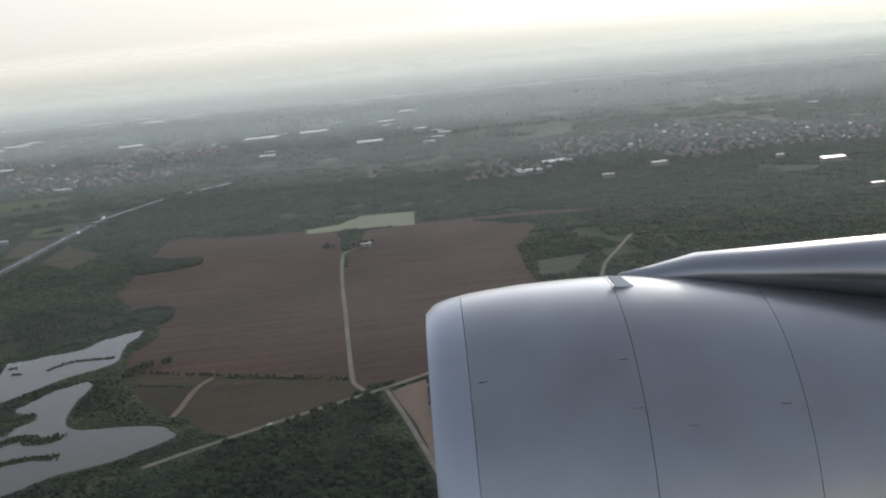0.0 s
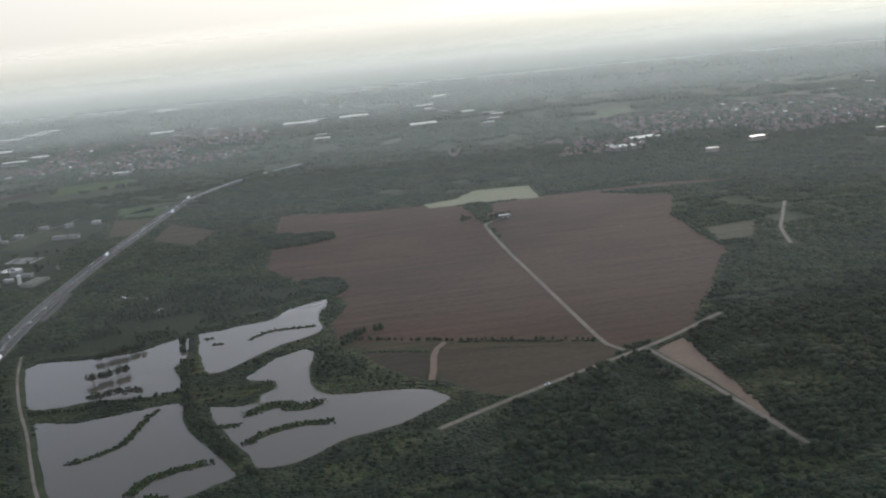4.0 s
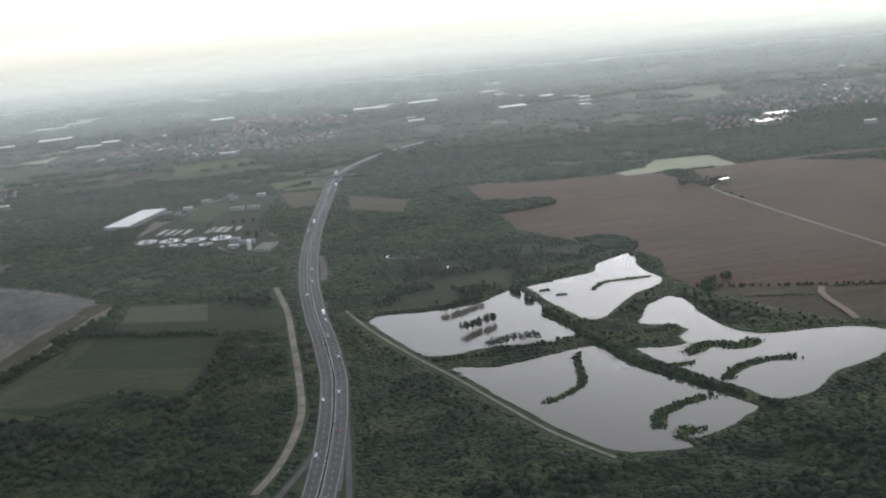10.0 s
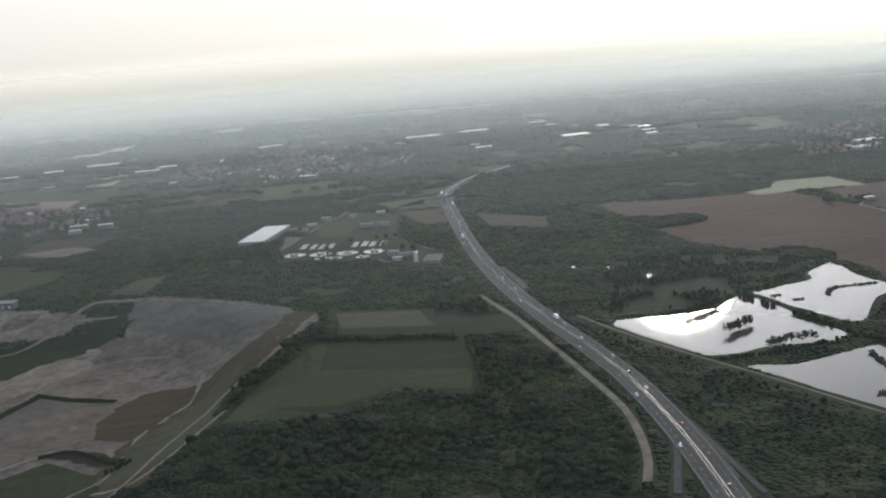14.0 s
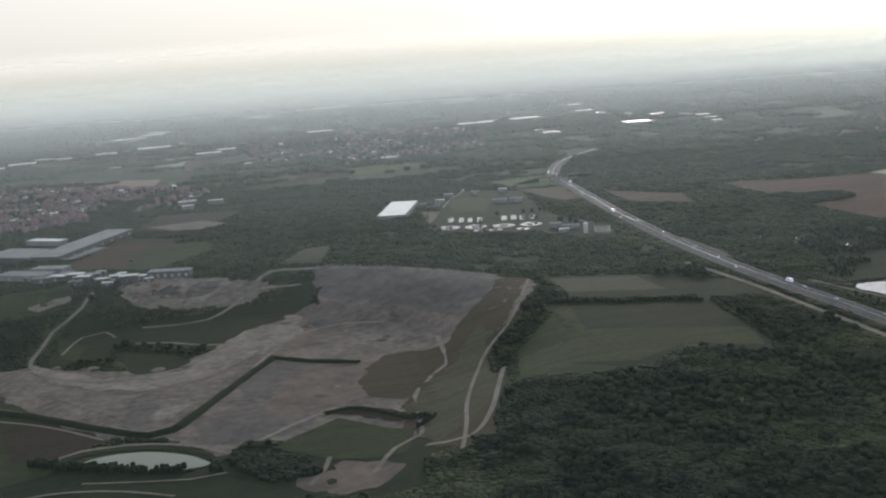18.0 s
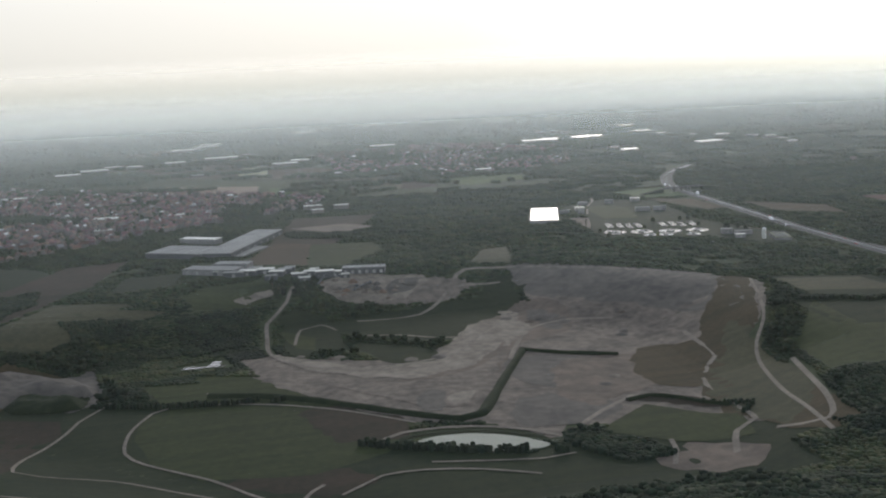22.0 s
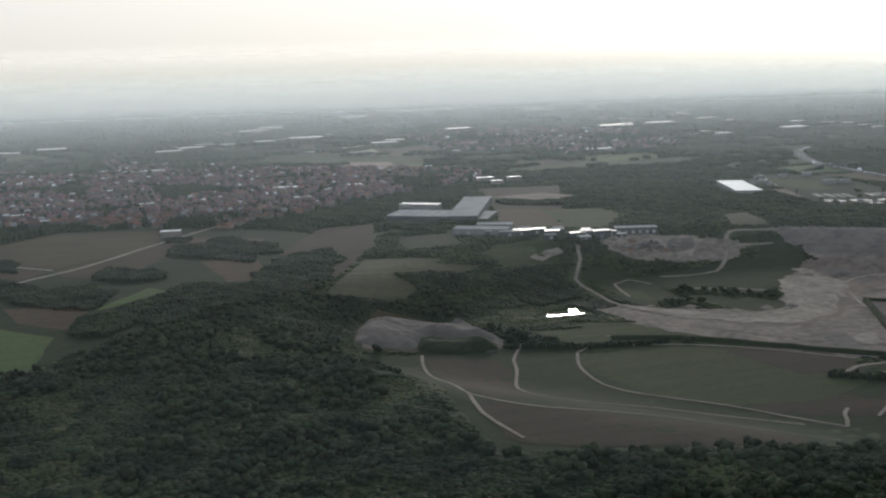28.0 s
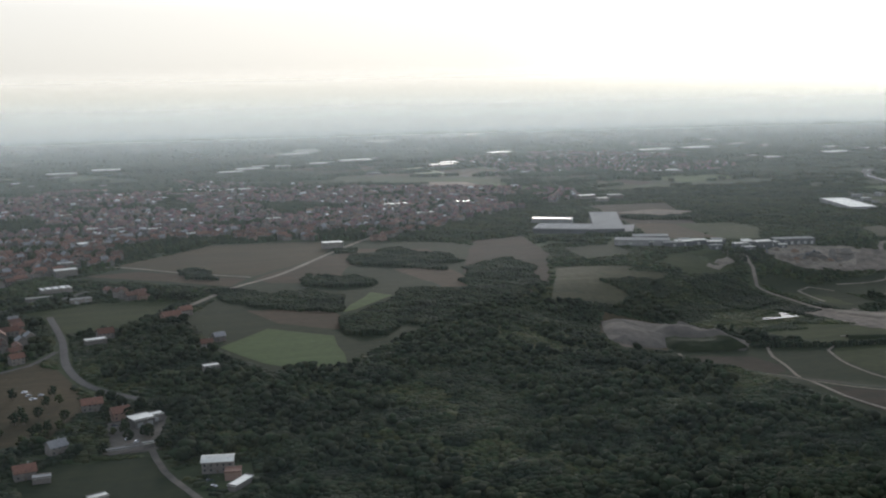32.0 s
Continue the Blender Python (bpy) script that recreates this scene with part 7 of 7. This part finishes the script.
def drowned_trees():
    """Rows of thin, half-bare trees that stand in the shallow pond."""
    rng = random.Random(77)
    forms = []
    for k in range(3):
        t = new("drowned_tree")
        h = 3.6 + 0.8 * k
        part("trunk", tube(bmesh.new(), 0, 0, 0.09, -0.2, h, 6, 0.03), M_trunk, t)
        for j in range(5):
            bm = tube(bmesh.new(), 0, 0, 0.045, 0, h * 0.42, 5, 0.015)
            bmesh.ops.transform(bm, matrix=Matrix.Translation((0, 0, h * (0.25 + 0.11 * j))) @ Matrix.Rotation(j * 2.4 + k, 4, "Z") @ Matrix.Rotation(radians(44), 4, "Y"), verts=bm.verts)
            part("limb", bm, M_trunk, t)
        bm = bmesh.new()
        for j in range(26):
            a, z = rng.uniform(0, math.tau), rng.uniform(0.42, 1.0) * h
            out = 1.5 * math.sqrt(rng.random()) * math.sqrt(max(0.12, 1 - ((z / h - 0.68) / 0.36) ** 2))
            c = Vector((out * math.cos(a), out * math.sin(a), z))
            for v in bmesh.ops.create_icosphere(bm, subdivisions=1, radius=rng.uniform(0.2, 0.42))["verts"]:
                v.co = c + v.co
        part("crown", bm, M_leaf, t, smooth=True)
        forms.append(tagged(t, "thin half-bare tree standing in pond water", "tree", "drowned trees"))
    used = set()
    for (x1, y1), (x2, y2), n in DROWNED:
        for j in range(n):
            u = (j + rng.uniform(-0.4, 0.4)) / n
            k = rng.randrange(3)
            m = pose(x1 + (x2 - x1) * u + rng.uniform(-1.0, 1.0), y1 + (y2 - y1) * u + rng.uniform(-1.4, 1.4), 0.2, 0, 0, rng.uniform(0, 360))
            if k in used:
                copy_thing(forms[k], m)
            else:
                used.add(k)
                forms[k].matrix_basis = m


DROWNED = [((-312.1, 606.6), (-287.2, 622.4), 30), ((-306.1, 569.2), (-288.0, 581.4), 26), ((-300.3, 539.3), (-286.4, 543.6), 12), ((-286.4, 543.6), (-272.0, 542.1), 10)]
drowned_trees()

# ---- woods over all the land that nothing else takes ----
NEAR_FORMS = [dome(s) for s in range(9)]
OLD_FORMS = [clump(60 + s, 6, 1) for s in range(6)]
MID_FORMS = [dome(20 + s) for s in range(7)]
FAR_FORMS = [dome(40 + s) for s in range(5)]


# rough banks where only low bushes grow
LOW = [[(-866.0, 757.7), (-820.3, 793.7), (-769.6, 808.1), (-766.5, 768.5), (-791.9, 652.1), (-820.4, 645.2), (-844.6, 660.5), (-856.8, 699.3)], [(-826.6, 727.3), (-789.3, 761.7), (-773.7, 796.7), (-757.4, 821.2), (-809.6, 806.2), (-856.5, 757.6), (-860.5, 716.5)]]


def plant_woods():
    def flight(x, y):
        return y + 0.1772 * x          # metres out from the flight line, roughly
    def open_view(x, y):
        """The land that lies open to the flight line; beyond it the woods are thinner."""
        return (x > -1232) & (x < 165 + 0.43 * (y - 349)) & (flight(x, y) > np.maximum(250, 366 + 0.19 * (x - 150)))
    def crowns(x, y):
        """Height of the leaf canopy: single crowns, groups of old trees and lower young growth."""
        return 0.7 + 2.4 * smooth_noise(x, y, 8.0, 13) ** 1.5 + 1.6 * smooth_noise(x, y, 30, 3)
    def edge_growth(x, y):
        """Bushes and young trees, lower than the wood behind them, stand along roads, ponds and fields."""
        grown = np.where(free(x, y, 4.0), np.where(free(x, y, 9.0), 1.0, 0.72), 0.42)
        for outline in LOW:
            grown = np.where(inside(x, y, outline), 0.34, grown)
        return grown
    for x0, x1, grid, wide in ((-1240, 12, 1.9, 2.7), (12, 420, 3.2, 4.0)):
        x, y = jitter_grid(x0, x1, 330, 1000, grid, 5)
        keep = (flight(x, y) < 600) & open_view(x, y)
        x, y = x[keep], y[keep]
        keep = free(x, y, 0.8)
        x, y = x[keep], y[keep]
        keep = smooth_noise(x, y, 38, 1) * 0.6 + smooth_noise(x, y, 12, 2) * 0.4 > 0.14
        x, y = x[keep], y[keep]
        h = crowns(x, y) * edge_growth(x, y)
        ponds = (x > -372) & (x < -110) & (y > 395) & (y < 700)
        h[ponds] *= 0.42
        light = smooth_noise(x, y, 22, 8) + 0.25 * smooth_noise(x, y, 5, 9) > 0.74
        size = wide * (0.75 + 0.6 * smooth_noise(x, y, 9, 17))
        wood("woods", x[~light], y[~light], size[~light], NEAR_FORMS, M_leaf, "dense dark green broadleaf woods", 1, height=h[~light])
        wood("woods", x[light], y[light], size[light], NEAR_FORMS, M_leaf_light, "lighter green bushes and young trees among woods", 2, height=h[light] * 0.8)
        # old trees that stand out of the canopy
        x, y = jitter_grid(x0, x1, 330, 1000, 5.4, 45)
        keep = (flight(x, y) < 620) & open_view(x, y)
        x, y = x[keep], y[keep]
        keep = free(x, y, 3.5) & (smooth_noise(x, y, 24, 46) > 0.36)
        for outline in LOW:
            keep &= ~inside(x, y, outline)
        x, y = x[keep], y[keep]
        h = 2.6 + 3.2 * smooth_noise(x, y, 11, 47)
        ponds = (x > -372) & (x < -110) & (y > 395) & (y < 700)
        h[ponds] *= 0.45
        wood("woods", x, y, h * (0.85 + 0.5 * smooth_noise(x, y, 6, 48)), OLD_FORMS, M_leaf, "tall old broadleaf trees standing out of the woods", 49, height=h)
    x, y = jitter_grid(-2000, 900, 250, 1240, 9.0, 26)
    x, y = x[~open_view(x, y)], y[~open_view(x, y)]
    keep = free(x, y, 1.5) & (smooth_noise(x, y, 60, 31) > 0.4)
    wood("woods", x[keep], y[keep], np.full(keep.sum(), 6.5), FAR_FORMS, M_leaf, "woods beyond the open land", 31, 0.6)
    x, y = jitter_grid(-1800, 900, 500, 1260, 2.9, 6)
    d = flight(x, y)
    keep = (d >= 600) & (y < 1240) & open_view(x, y)
    x, y = x[keep], y[keep]
    keep = free(x, y, 0.8)
    cover = smooth_noise(x, y, 70, 4) * 0.65 + smooth_noise(x, y, 16, 2) * 0.35
    keep &= cover > 0.25
    x, y = x[keep], y[keep]
    wood("woods", x, y, np.full(len(x), 3.5), MID_FORMS, M_leaf_mid, "green woods and tree belts", 3, height=crowns(x, y) * edge_growth(x, y) * np.where(inside(x, y, SCRUB), 0.3, 0.9))
    x, y = jitter_grid(-2600, 1500, 1240, 2700, 9.5, 7)
    cover = smooth_noise(x * 0.5, y, 70, 11) * 0.55 + smooth_noise(x, y, 30, 12) * 0.45
    some = np.zeros(len(x), bool)
    for outline in WOODED:
        some |= inside(x, y, outline)
    keep = np.where(some, smooth_noise(x * 0.35, y, 26, 19) > 0.62, cover > 0.42) & free(x, y, 1.0)
    x, y = x[keep], y[keep]
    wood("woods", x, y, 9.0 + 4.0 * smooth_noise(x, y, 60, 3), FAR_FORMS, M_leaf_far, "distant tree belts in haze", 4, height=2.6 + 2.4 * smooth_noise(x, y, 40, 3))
    # belts and hedges
    bx, by = jitter_grid(-1500, 100, 400, 1250, 2.0, 15)
    on = np.zeros(len(bx), bool)
    for outline in BELTS:
        edge = line_distance(bx, by, outline + outline[:1])
        on |= inside(bx, by, outline) & (edge > 5 * smooth_noise(bx, by, 10, 44) - 1)
    wood("woods", bx[on], by[on], np.full(on.sum(), 2.7), NEAR_FORMS, M_leaf, "dark tree belts between fields", 10, height=0.75 * crowns(bx[on], by[on]))
    bx, by = jitter_grid(-1500, 100, 400, 1150, 1.9, 16)
    size = np.zeros(len(bx))
    for line, w in HEDGES:
        near = line_distance(bx, by, line) < w / 2
        size[near] = 1.1 + 0.22 * w
    on = (size > 0) & (smooth_noise(bx, by, 9, 41) > 0.25)
    wood("hedges", bx[on], by[on], size[on], FAR_FORMS, M_leaf, "dark bushy hedges along ditches and ponds", 11)
    # low scrub over the rough meadow by the ponds
    bx, by = jitter_grid(-360, -180, 610, 770, 3.0, 61)
    on = inside(bx, by, SCRUB) & (smooth_noise(bx, by, 17, 62) * 0.6 + smooth_noise(bx, by, 6, 63) * 0.4 > 0.5)
    for c in ((-326, 754), (-308, 743), (-294, 706)):
        on &= np.hypot(bx - c[0], by - c[1]) > 7
    wood("bushes", bx[on], by[on], 1.0 + 1.3 * smooth_noise(bx[on], by[on], 5, 64), FAR_FORMS, M_leaf, "low dark scrub on a rough meadow", 65)
    # garden and street trees between the houses
    tx, ty = jitter_grid(-1900, -300, 600, 2000, 4.4, 51)
    on = (inside(tx, ty, TOWN) | inside(tx, ty, EDGE) | inside(tx, ty, ROW)) & (smooth_noise(tx, ty, 14, 52) > 0.32)
    tx, ty = tx[on], ty[on]
    on = free(tx, ty, -0.6)
    wood("garden_trees", tx[on], ty[on], 2.4 + 1.6 * smooth_noise(tx[on], ty[on], 9, 53), FAR_FORMS, M_leaf_mid, "garden and street trees between town houses", 54)
    ax, ay = jitter_grid(-2400, 1400, 1150, 2900, 11, 55)
    on = np.zeros(len(ax), bool)
    for a in SHARED:
        on |= inside(ax, ay, a)
    on &= smooth_noise(ax, ay, 22, 56) > 0.36
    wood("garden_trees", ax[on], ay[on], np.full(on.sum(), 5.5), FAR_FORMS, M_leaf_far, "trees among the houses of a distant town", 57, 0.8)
    # bushes on the pond islands
    rng = np.random.RandomState(8)
    px, py = [], []
    for line, w in SPITS:
        for a, b in line:
            for i in range(int(6 + 4.5 * w)):
                px.append(a + rng.uniform(-1.3, 1.3) + rng.uniform(-0.33, 0.33) * w)
                py.append(b + rng.uniform(-1.3, 1.3) + rng.uniform(-0.33, 0.33) * w)
    wood("bushes", np.array(px), np.array(py), 0.42 + 0.62 * rng.rand(len(px)) ** 3, NEAR_FORMS, M_leaf_mid, "low dark bushes and reeds on pond islands", 9)


plant_woods()
